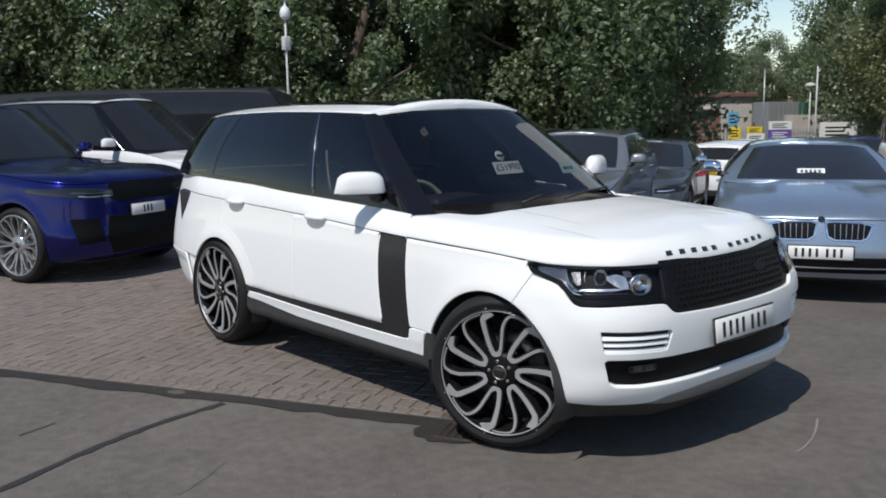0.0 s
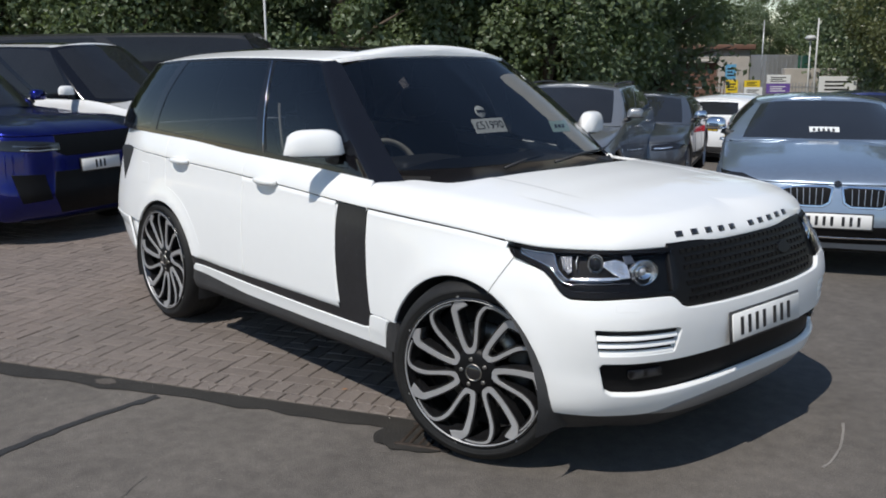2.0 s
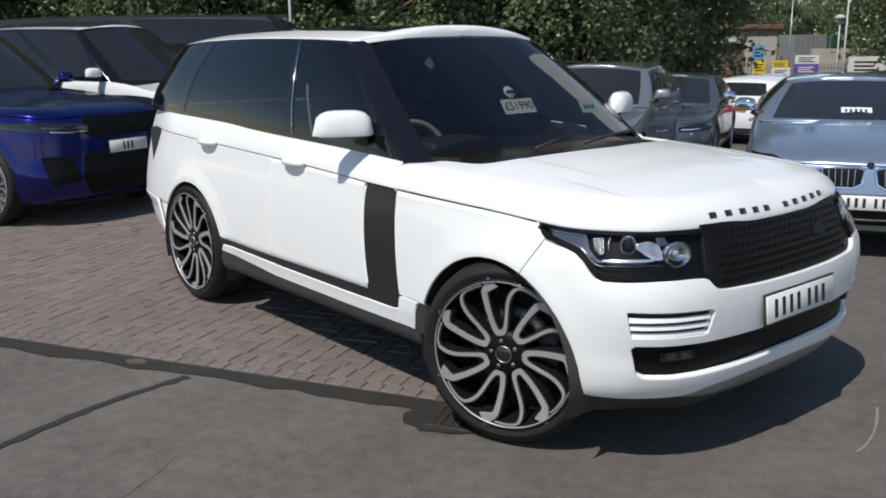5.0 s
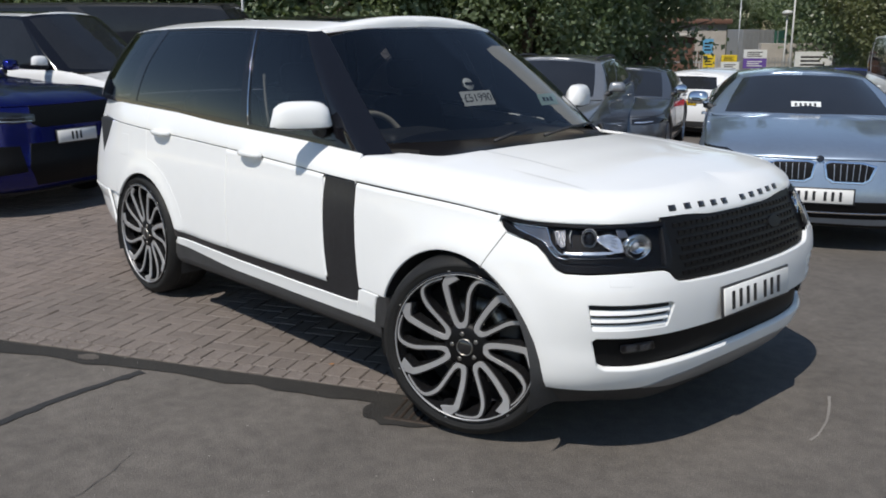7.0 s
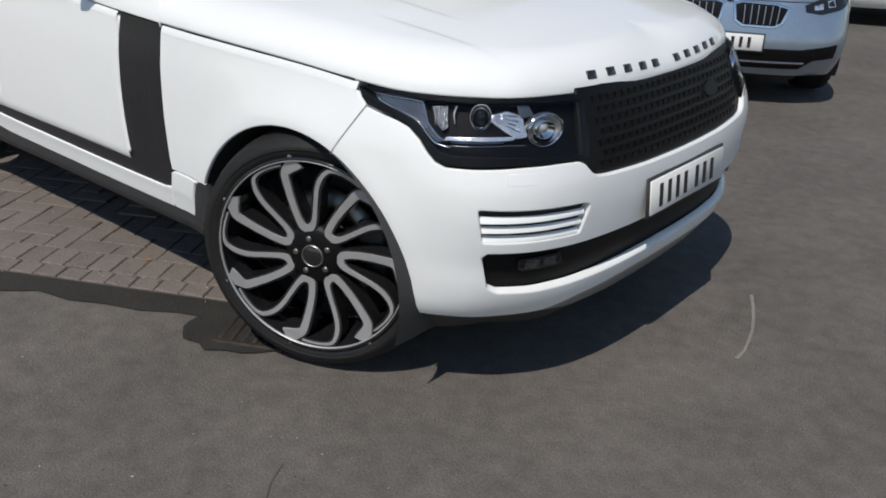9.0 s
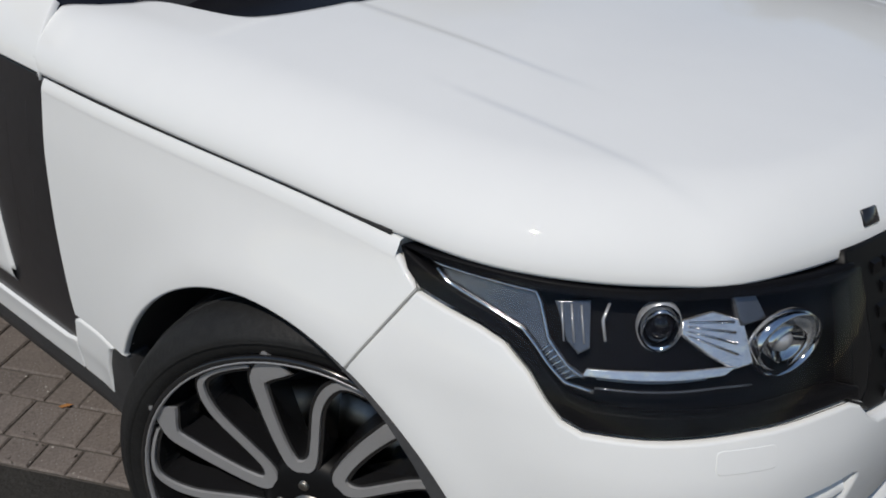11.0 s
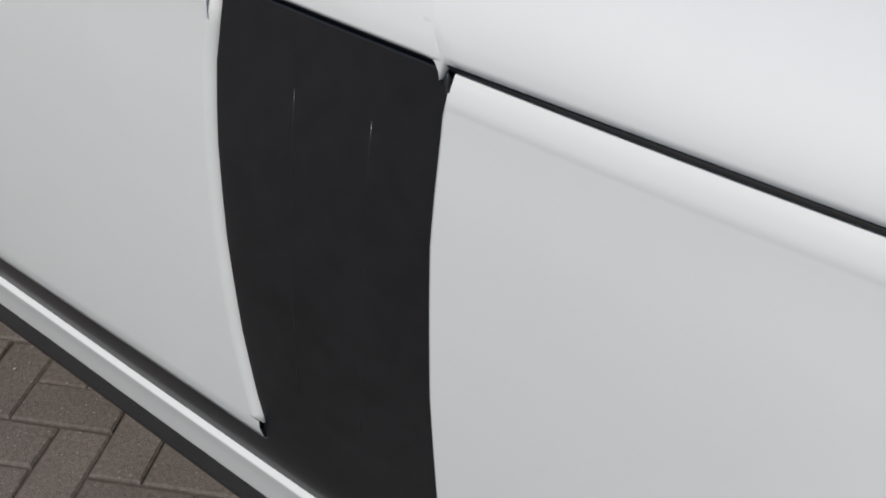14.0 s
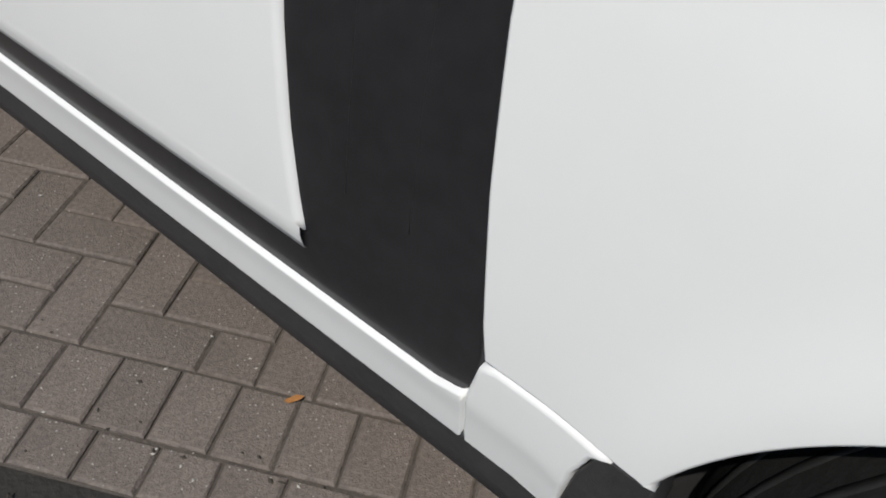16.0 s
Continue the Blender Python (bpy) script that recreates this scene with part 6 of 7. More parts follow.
cm = Matrix.Translation((-0.868, -0.01, 1.315)) @ pose(0, 0, 0, 0, -34, 0)
price = thing("price_card", "white price card with black figures behind the windscreen", "sign")
part("card", box_bm((-0.002, -0.112, -0.043), (0.002, 0.112, 0.043), 0, 1, cm), CARD, price, smooth=False)
text_mesh("card_figures", "£51990", 0.068, INK, cm @ pose(0.003, 0.0, 0.0, 90, 0, 90), price)
disc_v, disc_f = revolve([(0.0, 0.0), (0.034, 0.0), (0.036, 0.003)], 24)
mesh_object("round_sticker", [cm @ (Vector((-p[1], p[0] - 0.02, p[2] + 0.088))) for p in disc_v], disc_f, CARD, price)
bar2 = part("round_sticker_bar", box_bm((0.002, -0.048, 0.081), (0.005, 0.008, 0.095), 0, 1, cm), INK, price, smooth=False)
cm2 = Matrix.Translation((-0.80, 0.47, 1.29)) @ pose(0, 0, 0, 0, -34, 0)
permit = thing("permit_card", "pale green permit card behind the windscreen", "sign")
part("card", box_bm((-0.002, -0.07, -0.035), (0.002, 0.07, 0.035), 0, 1, cm2), material("pale_green_card", (0.45, 0.62, 0.58), vary=0.05), permit, smooth=False)
for i in range(3):
    part("card_bar", box_bm((0.0025, -0.045 + 0.03 * i, -0.012), (0.004, -0.025 + 0.03 * i, 0.012), 0, 1, cm2), INK, permit, smooth=False)

# ---------------------------------------------------------------- ground
def ground_sheet():
    xs = sorted(set(list(np.linspace(-400, 400, 41)) + list(np.linspace(-40, 20, 121))))
    ys = sorted(set(list(np.linspace(-400, 400, 41)) + list(np.linspace(-10, 60, 141))))
    verts = [(x, y, drop_at(x, y) - 0.014) for y in ys for x in xs]
    n = len(xs)
    faces = [(j * n + i, j * n + i + 1, (j + 1) * n + i + 1, (j + 1) * n + i) for j in range(len(ys) - 1) for i in range(n - 1)]
    return mesh_object("ground", verts, faces, ASPHALT)


tagged(ground_sheet(), "worn grey asphalt yard", "ground", kind="structure")
EX, NX = Vector((0.8796, 0.4757, 0)), Vector((-0.4757, 0.8796, 0))     # along and across the paving's edge


def on_edge(e, n, z=0.0):
    p = EX * e + NX * n
    return Vector((p.x, p.y, z))


def strip(name, pts, widths, mat, z, label, category):
    """A thin sealed strip lying on the ground."""
    verts, faces = [], []
    for i, p in enumerate(pts):
        p = Vector((*p, 0))
        d = (Vector((*pts[min(i + 1, len(pts) - 1)], 0)) - Vector((*pts[max(i - 1, 0)], 0))).normalized()
        s = Vector((-d.y, d.x, 0)) * widths[i % len(widths)] / 2
        a, b = p + s * (1 + random.uniform(-0.3, 0.3)), p - s * (1 + random.uniform(-0.3, 0.3))
        verts += [(a.x, a.y, z), (b.x, b.y, z)]
        if i:
            k = 2 * i
            faces.append((k - 2, k - 1, k + 1, k))
    ob = mesh_object(name, verts, faces, mat)
    return tagged(ob, label, category, kind="structure")


def wavy(a, b, n, amp):
    a, b = Vector(a), Vector(b)
    side = Vector((-(b - a).y, (b - a).x)).normalized()
    return [tuple(a + (b - a) * i / n + side * random.uniform(-amp, amp)) for i in range(n + 1)]


# bed under the pavers, gutter along the edge
bed = [on_edge(-13, -0.484, -0.0065), on_edge(-0.82, -0.484, -0.0065), on_edge(-0.82, 7.0, -0.0065), on_edge(-13, 7.0, -0.0065)]
tagged(mesh_object("paving_bed", bed + [v - Vector((0, 0, 0.05)) for v in bed], [(0, 1, 2, 3), (0, 4, 5, 1), (1, 5, 6, 2), (2, 6, 7, 3), (3, 7, 4, 0)], SAND, smooth=False), "sand joints of the block paving", "ground", kind="structure")
gut = [on_edge(e, -0.546 + random.uniform(-0.008, 0.008)) for e in np.linspace(-13, -0.62, 90)]
strip("gutter", [(p.x, p.y) for p in gut], [0.130, 0.145, 0.125, 0.14], GUTTER, -0.009, "dark tarred strip along the paving edge", "gutter")
strip("tar_joint", wavy((-1.642, -1.60), (-1.60, -1.9), 6, 0.006) + wavy((-1.55, -2.12), (-1.38, -2.58), 9, 0.008) + wavy((-1.25, -2.86), (-0.6, -4.4), 12, 0.02), [0.05, 0.045, 0.055], TAR, -0.0095, "black sealed joint in the asphalt", "tar joint")
strip("tar_joint", wavy((-0.80, -2.02), (-0.60, -2.36), 8, 0.012), [0.004, 0.003], HAIRLINE, -0.0095, "hairline crack in the asphalt", "crack")
strip("tar_joint", wavy((-1.905, -2.66), (-1.985, -2.45), 6, 0.008), [0.022, 0.012], HAIRLINE, -0.0095, "short dark mark on the asphalt", "mark")
strip("tar_joint", wavy((0.30, -1.35), (0.75, -1.95), 10, 0.012), [0.0022, 0.0014], HAIRLINE, -0.0095, "hairline crack in the asphalt", "crack")
arc = [(1.006, 0.11), (1.004, 0.18), (0.988, 0.26), (0.965, 0.35), (0.933, 0.44), (0.89, 0.54), (0.845, 0.633)]
strip("scratch", arc, [0.012, 0.009], material("pale_scratch", (0.22, 0.205, 0.185), rough=0.9, vary=0.2), -0.0095, "pale curved scrape on the asphalt", "mark")

# gully with a broken iron grate at the paving's corner
gully = thing("gully_grate", "rusty iron gully grate at the corner of the paving", "drain", Matrix.Translation(on_edge(-0.71, -0.64, -0.004)) @ pose(0, 0, 0, 0, 0, 28.4))
part("grate_base", box_bm((-0.12, -0.11, -0.05), (0.12, 0.11, -0.004)), GAP, gully, smooth=False)
part("grate_rim", box_bm((-0.13, -0.125, -0.02), (0.13, -0.105, 0.003), 0.004, 1), IRON, gully)
part("grate_rim", box_bm((-0.13, 0.105, -0.02), (0.13, 0.125, 0.003), 0.004, 1), IRON, gully)
for i in range(6):
    x = -0.105 + i * 0.042
    part("grate_bar", box_bm((x - 0.009, -0.11, -0.03), (x + 0.009, 0.11, 0.0 + 0.003 * (i % 2)), 0.004, 1), IRON, gully)

# wet dirt round the grate, pale patch in the gutter
def blot(name, c, rx, ry, turn, mat, z, label, category, n=26):
    rng = random.Random(name + str(c[0]))
    verts = []
    for i in range(n):
        a = 2 * math.pi * i / n
        k = 1 + rng.uniform(-0.16, 0.16)
        p = pose(0, 0, 0, 0, 0, turn) @ Vector((rx * k * math.cos(a), ry * k * math.sin(a), 0))
        verts.append((c[0] + p.x, c[1] + p.y, z))
    return tagged(mesh_object(name, verts, [tuple(range(n))], mat), label, category, kind="structure")


g0 = on_edge(-0.74, -0.66)
blot("damp_patch", (g0.x, g0.y), 0.24, 0.155, 28.4, GUTTER, -0.0075, "dark damp dirt round the gully grate", "stain")
g1 = on_edge(-2.60, -0.545)
blot("gutter_patch", (g1.x, g1.y), 0.06, 0.04, 28.4, SAND, -0.0070, "pale stone set in the gutter strip", "stone")


def litter(name, count, label, mat, size, seed):
    """Loose grit scattered over the paving and the asphalt beside it."""
    rng = random.Random(seed)
    verts, faces = [], []
    for i in range(count):
        edge = rng.random() < 0.45
        e = rng.uniform(-4.2, -0.9)
        c = on_edge(e, rng.gauss(-0.42, 0.05) if edge else rng.uniform(-0.50, 1.6), 0.001) if rng.random() < 0.7 else Vector((rng.uniform(-2.8, 1.6), rng.uniform(-3.3, -1.2), -0.012))
        r = size * rng.uniform(0.4, 1.3)
        ax = Vector((rng.uniform(-1, 1), rng.uniform(-1, 1), 0)).normalized() * r * rng.uniform(1.0, 1.8)
        bx = Vector((-ax.y, ax.x, 0)).normalized() * r * rng.uniform(0.5, 0.9)
        k = len(verts)
        verts += [c + ax, c + bx, c - ax, c - bx, c + Vector((0, 0, r * 0.8))]
        faces += [(k, k + 1, k + 4), (k + 1, k + 2, k + 4), (k + 2, k + 3, k + 4), (k + 3, k, k + 4)]
    return tagged(mesh_object(name, verts, faces, mat, smooth=False), label, "grit", kind="stuff")


litter("grit", 420, "pale loose grit on the ground", material("pale_grit", (0.42, 0.40, 0.36), rough=0.9, vary=0.3, scale=30), 0.0026, 8)
litter("grit", 300, "dark crumbs in the paving joints", material("dark_crumbs", (0.045, 0.038, 0.030), rough=0.95, vary=0.3, scale=30), 0.004, 9)
leaf_ob = thing("dry_leaf", "small dry orange leaf lying on the paving", "leaf", Matrix.Translation(on_edge(-1.333, -0.254, 0.004)) @ pose(0, 0, 0, 8, 5, 70))
mesh_object("blade", [(0.018, 0, 0), (0.006, 0.006, 0.002), (-0.012, 0.004, 0.001), (-0.018, 0, 0.003), (-0.012, -0.005, 0.001), (0.006, -0.005, 0.002)], [(0, 1, 5), (1, 2, 4, 5), (2, 3, 4)], material("dry_leaf", (0.42, 0.19, 0.06), rough=0.8, vary=0.3, scale=60), leaf_ob)

# ---------------------------------------------------------------- trees and the far side of the yard
def tree_thing(seed, height, spread, leaf_mat, leaves, leaf=0.13, base=0.6):
    rng = np.random.default_rng(seed)
    t = thing("tree", "tall leafy deciduous tree with dense dark green crown", "tree", group="trees behind the yard")
    pts = [Vector((0, 0, -0.3))]
    for i in range(1, 6):
        pts.append(Vector((rng.normal(0, 0.12) * i * 0.4, rng.normal(0, 0.12) * i * 0.4, height * 0.16 * i)))
    v, f = tube(pts, [0.24, 0.20, 0.17, 0.13, 0.09, 0.04], 9)
    for k in range(9):
        z0 = height * (0.22 + 0.06 * k)
        a = k * 2.4 + rng.uniform(0, 1)
        p0 = Vector((0, 0, z0))
        reach = spread * rng.uniform(0.55, 0.9)
        p1 = p0 + Vector((math.cos(a) * reach * 0.5, math.sin(a) * reach * 0.5, height * 0.07))
        p2 = p0 + Vector((math.cos(a) * reach, math.sin(a) * reach, height * 0.11))
        bv, bf = tube([p0, p1, p2], [0.08, 0.05, 0.02], 6)
        f += [tuple(i + len(v) for i in q) for q in bf]
        v += bv
    mesh_object("trunk", v, f, BARK, t)
    # clumps over the crown, leaves over the clumps
    nc = 90
    u = rng.normal(size=(nc, 3))
    u /= np.linalg.norm(u, axis=1)[:, None]
    rad = rng.uniform(0.55, 1.0, nc)[:, None] ** 0.6
    c = u * rad * np.array([spread, spread, height * 0.5]) + np.array([0, 0, base + height * 0.5])
    c[:, 2] = np.clip(c[:, 2], base * 0.7, None)
    size = rng.uniform(0.35, 0.85, nc) * spread * 0.36
    which = rng.integers(0, nc, leaves)
    d = rng.normal(size=(leaves, 3))
    d /= np.linalg.norm(d, axis=1)[:, None]
    pos = c[which] + d * (size[which] * rng.uniform(0.6, 1.08, leaves))[:, None]
    nrm = d * 0.7 + rng.normal(size=(leaves, 3)) * 0.55 + np.array([0, 0, 0.35])
    nrm /= np.linalg.norm(nrm, axis=1)[:, None]
    ax = np.cross(nrm, rng.normal(size=(leaves, 3)))
    ax /= np.linalg.norm(ax, axis=1)[:, None]
    bx = np.cross(nrm, ax)
    ls = leaf * rng.uniform(0.6, 1.25, leaves)[:, None]
    q = np.stack([pos - ax * ls * 0.5, pos + bx * ls * 0.32 + nrm * ls * 0.08, pos + ax * ls * 0.55, pos - bx * ls * 0.32 + nrm * ls * 0.08], 1).reshape(-1, 3)
    me = bpy.data.meshes.new("crown")
    me.from_pydata(q.tolist(), [], np.arange(leaves * 4).reshape(-1, 4).tolist())
    me.materials.append(leaf_mat)
    ob = new("crown", me)
    ob.parent = t
    return t


def far(side, ahead, z=0.0):
    """A place by its distance across and along the first view."""
    x, y = 3.145 - 0.758 * ahead + 0.652 * side, -4.008 + 0.652 * ahead + 0.758 * side
    return Vector((x, y, z + drop_at(x, y)))


kinds = [tree_thing(1, 8.5, 2.9, LEAF_A, 30000, 0.145), tree_thing(2, 9.5, 3.3, LEAF_A, 34000, 0.15), tree_thing(3, 8.0, 2.8, LEAF_D, 26000, 0.145), tree_thing(4, 9.0, 3.2, LEAF_B, 30000, 0.145), tree_thing(5, 7.0, 2.7, LEAF_A, 24000, 0.145, 2.5)]
spots = [(-15.5, 24, 0), (-12.4, 23, 2), (-10.0, 24.5, 1), (-7.2, 23.2, 0), (-4.9, 24.3, 2), (-2.0, 23.5, 1), (0.6, 24.6, 0), (2.9, 24.0, 1), (3.9, 25.6, 0), (4.1, 27.2, 2),
         (-14, 28, 2), (-9, 28, 2), (-4.4, 28, 2), (0, 28.5, 2), (4.2, 29, 2), (16.6, 30, 3), (19.4, 29, 3), (18.6, 34, 0), (22.5, 31, 1), (20.5, 38, 3), (6.4, 26.6, 4), (19.2, 40, 1), (22, 42, 0),
         (13.5, 60, 1), (16.5, 60, 0), (19, 57, 2), (21.5, 60, 1), (23.5, 57, 0), (26, 60, 1), (29, 58, 0),
         # unseen trees, added behind and beside the viewpoint to close the surroundings
         (-4, -66, 1), (24, -56, 0), (52, -22, 1), (54, 10, 0), (36, 30, 1)]
used = set()
for i, (side, ahead, k) in enumerate(spots):
    p = far(side, ahead)
    sc = 0.92 + 0.16 * ((i * 37) % 10) / 10 - (0.26 if ahead > 50 else 0)
    m = Matrix.Translation(p) @ pose(0, 0, 0, 0, 0, (i * 67) % 360)
    ob = kinds[k] if k not in used else copy_thing(kinds[k], m)
    used.add(k)
    ob.matrix_basis = m
    ob.scale = (sc, sc, sc)


def hedge(name, a, b, height, depth, mat, count, label):
    """An uneven bank of leaves along a line."""
    rng = np.random.default_rng(int(abs(a[0] * 10)) + 5)
    t = rng.uniform(0, 1, count)[:, None]
    base = np.array(a)[None] * (1 - t) + np.array(b)[None] * t
    h = rng.uniform(0, 1, count)
    bump = 0.75 + 0.25 * np.sin(t[:, 0] * 23) * np.sin(t[:, 0] * 7 + 1)
    pos = np.c_[base, h * height * bump]
    pos[:, :2] += rng.normal(0, depth * 0.4, (count, 2))
    pos[:, 2] -= 0.2
    nrm = rng.normal(size=(count, 3)) + np.array([0.4, -0.4, 0.4])
    nrm /= np.linalg.norm(nrm, axis=1)[:, None]
    ax = np.cross(nrm, rng.normal(size=(count, 3)))
    ax /= np.linalg.norm(ax, axis=1)[:, None]
    bx = np.cross(nrm, ax)
    ls = 0.17 * rng.uniform(0.6, 1.3, count)[:, None]
    q = np.stack([pos - ax * ls * 0.5, pos + bx * ls * 0.36, pos + ax * ls * 0.5, pos - bx * ls * 0.36], 1).reshape(-1, 3)
    me = bpy.data.meshes.new(name)
    me.from_pydata(q.tolist(), [], np.arange(count * 4).reshape(-1, 4).tolist())
    me.materials.append(mat)
    return tagged(new(name, me), label, "hedge", kind="stuff")


hedge("undergrowth", far(-19, 25.5)[:2], far(7.6, 26.5)[:2], 5.0, 1.2, LEAF_D, 42000, "dark undergrowth below the trees")
hedge("undergrowth", far(-19, 30)[:2], far(8, 31)[:2], 11.0, 0.9, LEAF_D, 46000, "deep shaded foliage behind the trees")
hedge("undergrowth", far(15.2, 33)[:2], far(24, 31)[:2], 5.5, 1.0, LEAF_D, 14000, "dark undergrowth beside the fence")
hedge("undergrowth", far(15.5, 37)[:2], far(30, 35)[:2], 9.0, 1.0, LEAF_D, 26000, "tall dark foliage behind the fence")
hedge("undergrowth", far(2, 66)[:2], far(34, 62)[:2], 5.5, 2.0, LEAF_D, 22000, "distant shrubs beyond the fence")


def post(name, p, height, r, mat, label, category, top=None):
    t = thing(name, label, category, Matrix.Translation(p))
    mesh_object("pole", *tube([(0, 0, -0.2), (0, 0, height * 0.5), (0, 0, height)], [r, r * 0.9, r * 0.75], 12), mat, t)
    return t


# camera mast
mast = post("camera_mast", far(-2.94, 18), 4.15, 0.025, PAINT_POST, "grey mast with a white dome camera and a small box", "mast")
part("mast_box", box_bm((-0.06, -0.07, 3.14), (0.06, 0.07, 3.40), 0.01), PAINT_POST, mast)
mesh_object("camera_dome", *revolve([(0.0, 3.70), (0.07, 3.72), (0.10, 3.78), (0.105, 3.86), (0.08, 3.93), (0.03, 3.97), (0.02, 4.05)], 20, "z"), WHITE_PLAIN, mast, "white dome camera")
part("mast_arm", box_bm((-0.03, -0.28, 4.08), (0.03, 0.28, 4.12), 0.01), PAINT_POST, mast)
# street lamps by the gate
lampost = post("street_lamp", far(14.65, 36.5), 3.15, 0.035, PAINT_POST, "grey lamp post with a flat lantern", "street lamp")
mesh_object("lantern", *revolve([(0.0, 3.10), (0.18, 3.13), (0.22, 3.20), (0.12, 3.28), (0.0, 3.30)], 18, "z"), PAINT_POST, lampost)
post("pole", far(14.7, 36), 3.9, 0.04, PAINT_POST, "tall plain grey pole", "pole")
post("pole", far(13.35, 38), 3.9, 0.03, GALV, "thin plain grey metal pole", "pole")

# fence, gate, huts and boards, about 36 m ahead
FR = Matrix.Translation(far(11, 36)) @ pose(0, 0, 0, 0, 0, math.degrees(math.atan2(0.758, 0.652)))


def slab(name, lo, hi, mat, label, category, bevel=0.01):
    """A box-like thing with a base at its foot, in the fence's own frame."""
    t = thing(name, label, category, FR @ Matrix.Translation(((lo[0] + hi[0]) / 2, (lo[1] + hi[1]) / 2, lo[2])))
    h = ((hi[0] - lo[0]) / 2, (hi[1] - lo[1]) / 2, hi[2] - lo[2])
    part("panel", box_bm((-h[0], -h[1], 0), (h[0], h[1], h[2]), bevel, 1), mat, t, smooth=False)
    return t, h


fence = thing("metal_fence", "grey metal railing fence with vertical bars", "fence", FR)
for i in range(62):
    x = -1.5 + i * 0.125
    part("bar", box_bm((x - 0.015, -0.015, -0.1), (x + 0.015, 0.015, 1.45 + (0.25 if i < 18 else 0)), 0.0), GALV if i > 18 else WOOD, fence, smooth=False)
for z in (0.25, 1.25):
    part("rail", box_bm((-1.5, -0.03, z), (6.2, 0.0, z + 0.05)), GALV, fence, smooth=False)
hut, h = slab("hut", (-1.3, 1.0, -0.1), (0.25, 3.5, 2.2), WOOD, "low brown timber hut with a pale roof", "hut")
part("roof", box_bm((-h[0] - 0.15, -h[1] - 0.2, h[2]), (h[0] + 0.15, h[1] + 0.2, h[2] + 0.10), 0.02, 1, pose(0, 0, 0, 0, -3, 0)), CONCRETE, hut)
for i in range(7):
    part("board_joint", box_bm((-h[0] + 0.24 * (i + 0.5), -h[1] - 0.012, 0.0), (-h[0] + 0.24 * (i + 0.5) + 0.02, -h[1], h[2])), WOOD, hut, smooth=False)
wall, h = slab("site_wall", (3.3, 2.0, -0.1), (7.6, 2.3, 1.95), CONCRETE, "pale rendered boundary wall", "wall")
house, h = slab("low_building", (1.0, 10.0, -0.1), (4.6, 14.0, 2.75), CONCRETE, "low pale building behind the fence", "building")
part("roof", box_bm((-h[0] - 0.2, -h[1] - 0.2, h[2]), (h[0] + 0.2, h[1] + 0.2, h[2] + 0.25), 0.03), WOOD, house)
part("window", box_bm((-1.2, -h[1] - 0.03, 1.3), (-0.2, -h[1] + 0.01, 2.3)), FAR_GLASS, house, smooth=False)
cabin_ob, h = slab("site_cabin", (3.6, 5.0, -0.1), (5.0, 7.0, 2.5), GALV, "grey corrugated site cabin", "cabin")
for i in range(8):
    part("rib", box_bm((-h[0] + 0.2 * i + 0.1, -h[1] - 0.02, 0.05), (-h[0] + 0.2 * i + 0.16, -h[1], h[2] - 0.05)), GALV, cabin_ob, smooth=False)
crate, h = slab("green_container", (6.3, 6.0, -0.1), (10.5, 8.4, 2.45), GREEN_PAINT, "dark green steel shipping container", "container")
for i in range(24):
    part("rib", box_bm((-h[0] + 0.2 * i + 0.1, -h[1] - 0.03, 0.05), (-h[0] + 0.2 * i + 0.2, -h[1], h[2] - 0.05)), GREEN_PAINT, crate, smooth=False)
for nm, x0, x1, z0, z1, mat, lab in (("notice_board", 0.25, 0.65, 1.60, 2.15, SIGN_BLUE, "blue notice board on the fence"), ("warning_sign", 0.3, 0.75, 1.08, 1.56, SIGN_YELLOW, "yellow warning sign with plain dark bars"),
                                     ("notice_board", 1.0, 1.6, 1.30, 1.55, SIGN_YELLOW, "orange and white notice board"), ("notice_board", 1.0, 1.7, 0.95, 1.29, CARD, "plain white notice board with bars"),
                                     ("notice_board", 1.85, 2.75, 1.43, 1.75, CARD, "white banner on the fence"), ("notice_board", 1.85, 2.75, 1.05, 1.42, SIGN_PURPLE, "purple banner on the fence"),
                                     ("sign_board", 3.85, 5.3, 1.02, 1.68, CARD, "large pale sign board with plain bars")):
    b, h = slab(nm, (x0, -0.09, z0), (x1, -0.04, z1), mat, lab, "sign", 0.004)
    for i in range(3):
        part("sign_bar", box_bm((-h[0] * 0.7, -h[1] - 0.004, h[2] * (0.2 + 0.22 * i)), (h[0] * (0.6 - 0.25 * (i % 2)), -h[1], h[2] * (0.3 + 0.22 * i))), INK if mat != SIGN_PURPLE else CARD, b, smooth=False)
for x0, x1 in ((-2.6, -0.9), (7.4, 12.5)):
    rl = thing("white_rail", "white painted tubular rail", "railing", FR @ Matrix.Translation((x0, -9.5, 0)))
    mesh_object("rail", *tube([(0, 0, 0.95), (x1 - x0, 0, 0.95)], [0.04, 0.04], 8), WHITE_PLAIN, rl)
    for k in range(int((x1 - x0) / 0.8) + 1):
        mesh_object("rail_post", *tube([(k * 0.8, 0, -0.3), (k * 0.8, 0, 0.95)], [0.035, 0.035], 8), WHITE_PLAIN, rl)

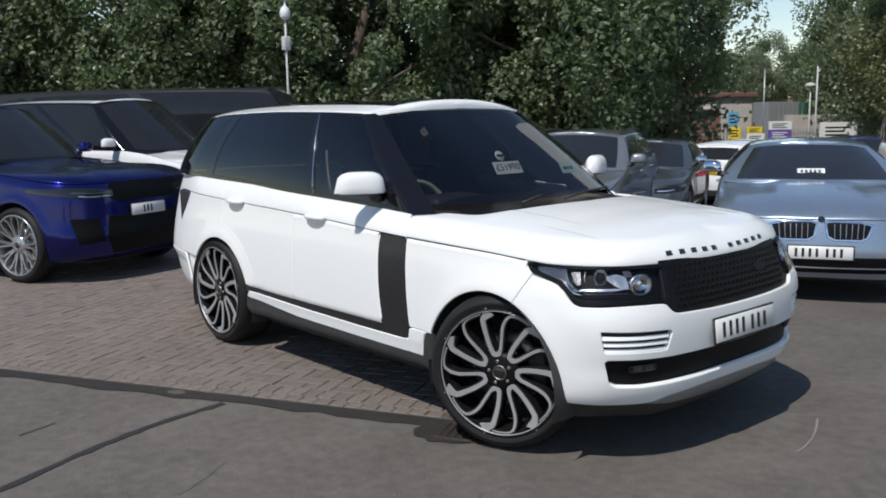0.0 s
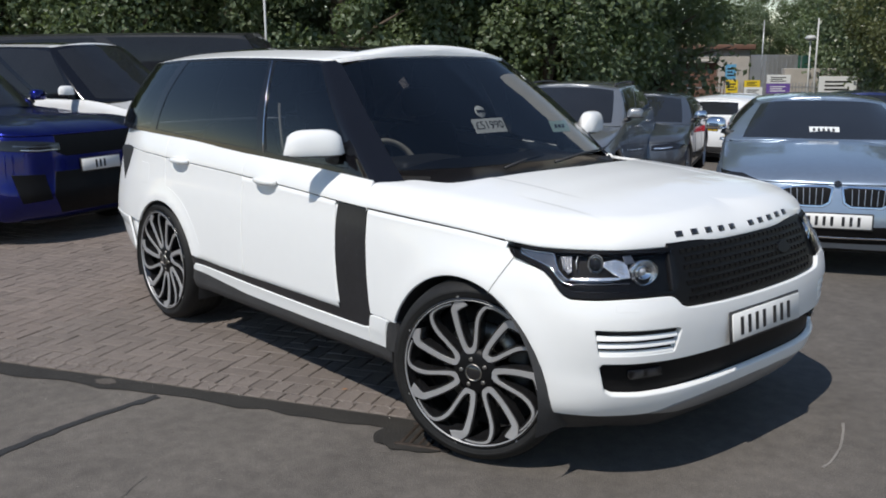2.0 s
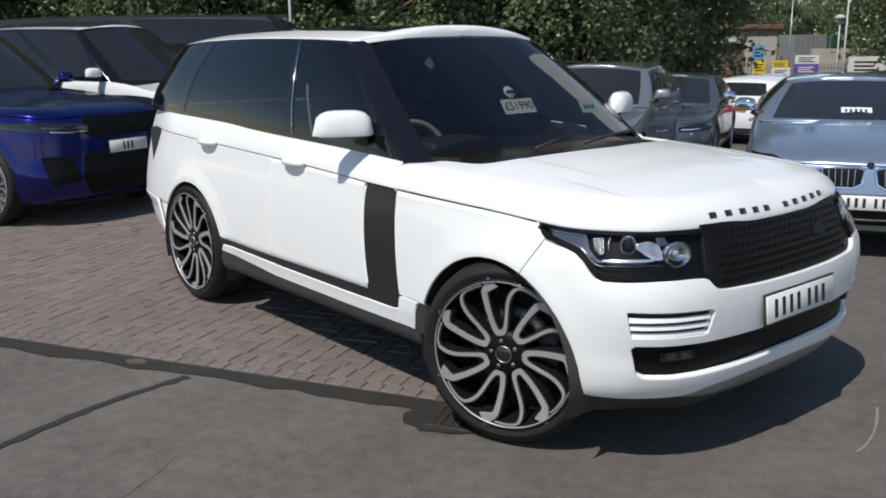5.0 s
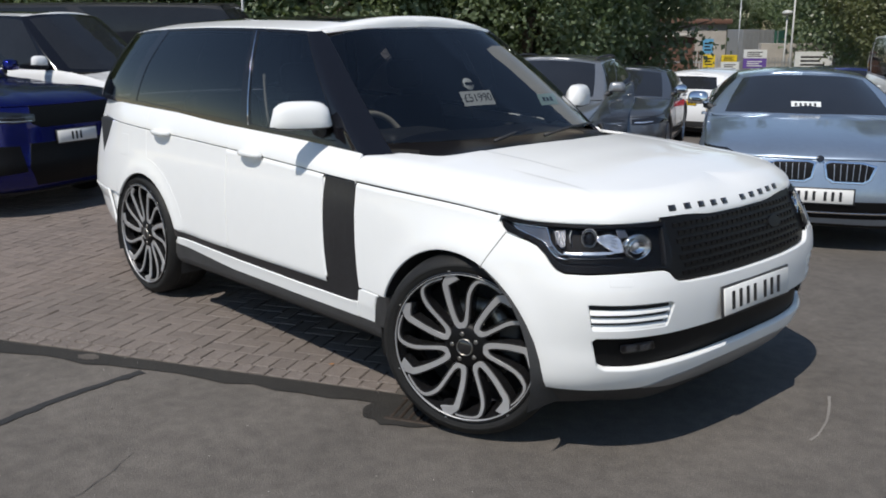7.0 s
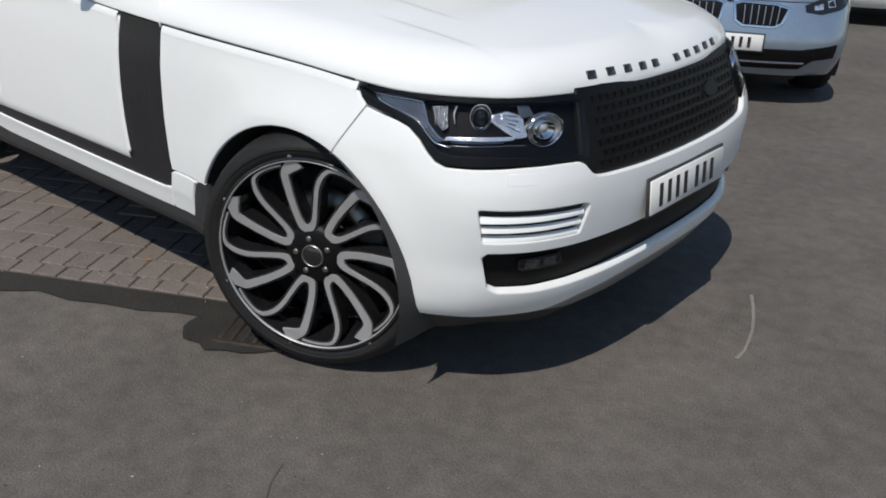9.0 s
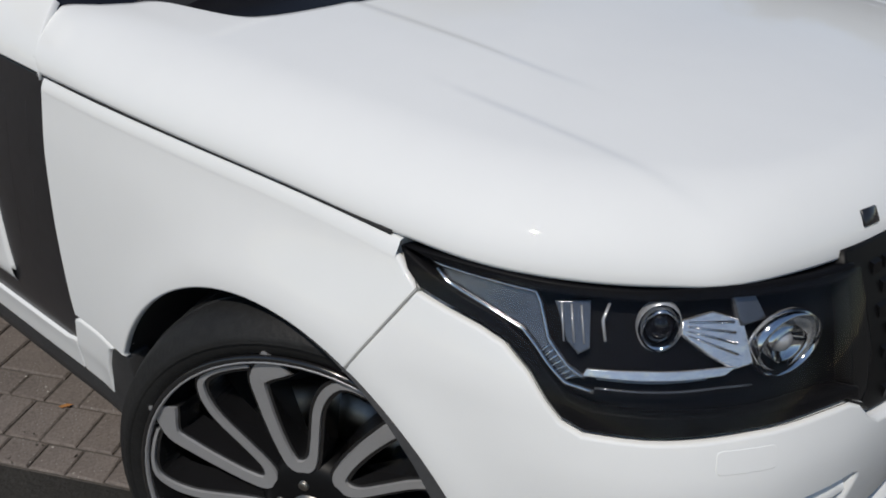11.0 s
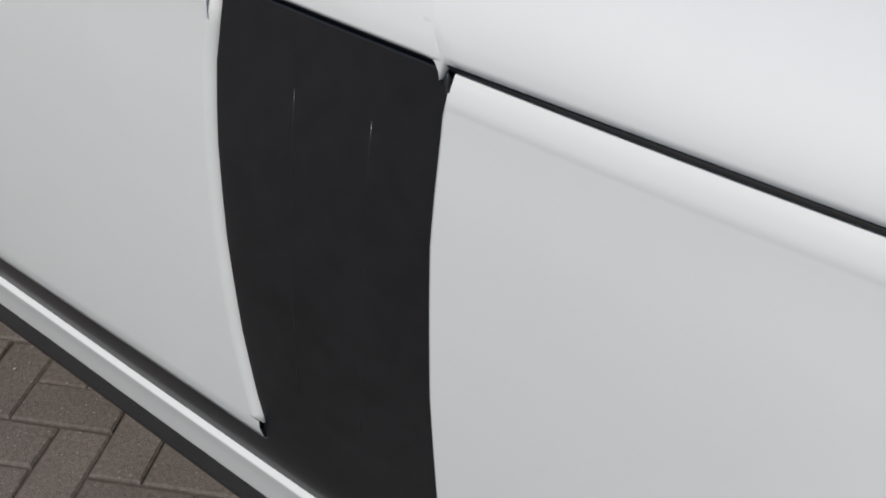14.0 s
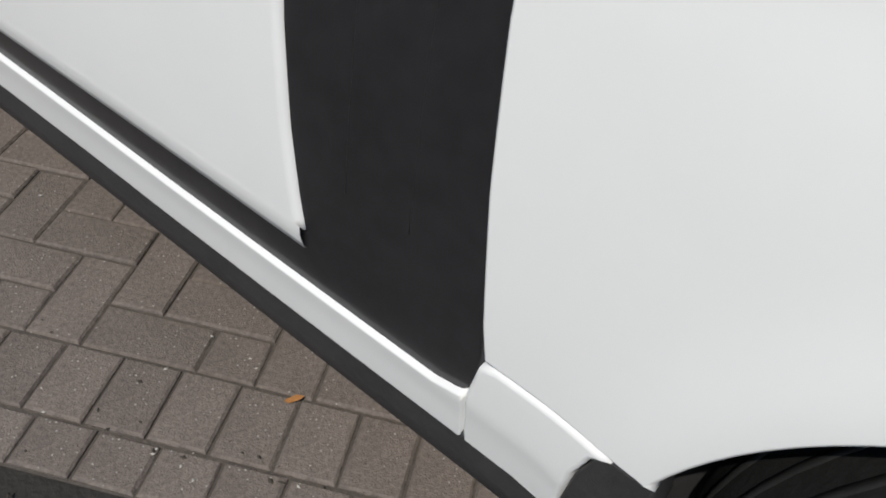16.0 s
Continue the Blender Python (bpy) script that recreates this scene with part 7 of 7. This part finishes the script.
# ---------------------------------------------------------------- block paving, piece by piece
def paver_mesh(l, w, seed):
    rng = random.Random(seed)
    b, d = 0.0042, 0.05
    x, y = l / 2 - 0.0022, w / 2 - 0.0022
    j = lambda: rng.uniform(-0.0012, 0.0012)
    v = [(-x + b, -y + b, j()), (x - b, -y + b, j()), (x - b, y - b, j()), (-x + b, y - b, j())]
    v += [(-x + j(), -y + j(), -b), (x + j(), -y + j(), -b), (x + j(), y + j(), -b), (-x + j(), y + j(), -b)]
    v += [(-x, -y, -d), (x, -y, -d), (x, y, -d), (-x, y, -d)]
    f = [(0, 1, 2, 3)] + [(4 + i, 4 + (i + 1) % 4, (i + 1) % 4, i) for i in range(4)] + [(8 + i, 8 + (i + 1) % 4, 4 + (i + 1) % 4, 4 + i) for i in range(4)]
    return v, f


paving = tagged(new("block_paving"), "brown-grey concrete block paving laid in herringbone with a border course", "paving", kind="structure")
W = 0.1
places = []                                   # (e, n, length, width, turned)
for k in range(int(13 / W)):
    places.append((-0.823 - k * W - 0.05, -0.317, 0.142, W, True))
    places.append((-0.823 - k * W - 0.02, -0.436, 0.092, W, True))
E0, N0 = -1.705, -0.244
for i in range(-125, 12):
    for j in range(0, 68):
        d = (i - j) % 4
        if d == 0:
            places.append((E0 + (i + 1) * W, N0 + (j + 0.5) * W, 0.2, W, False))
        elif d == 3:
            places.append((E0 + (i + 0.5) * W, N0 + (j + 1) * W, 0.2, W, True))
        elif d == 2 and j == 0:
            places.append((E0 + (i + 0.5) * W, N0 + 0.5 * W, 0.1, W, True))
rng = random.Random(4)
cache, rest_v, rest_f, count = {}, [], [], 0
places = [p for p in places if p[0] < -0.87]
order = sorted(places, key=lambda p: (on_edge(p[0], p[1]) - on_edge(-1.72, -0.15)).length)
for idx, (e, n, l, w_, turned) in enumerate(order):
    c = on_edge(e, n, rng.uniform(-0.002, 0.002))
    m = Matrix.Translation(c) @ pose(0, 0, 0, rng.uniform(-0.5, 0.5), rng.uniform(-0.5, 0.5), 28.4 + (90 if turned else 0) + rng.uniform(-0.7, 0.7))
    if idx < 300:
        key = (l, idx % 5)
        if key not in cache:
            v, f = paver_mesh(l, w_, idx)
            me = bpy.data.meshes.new("paver")
            me.from_pydata(v, [], f)
            me.materials.append(PAVER)
            cache[key] = me
        ob = new("paver", cache[key])
        ob.parent = paving
        ob.matrix_basis = m
    else:
        v, f = paver_mesh(l, w_, idx % 7)
        k = len(rest_v)
        rest_v += [m @ Vector(p) for p in v]
        rest_f += [tuple(i + k for i in q) for q in f]
ob = mesh_object("pavers", rest_v, rest_f, PAVER_FAR, paving, "block pavers further off", smooth=False)
ob["kind"] = "stuff"
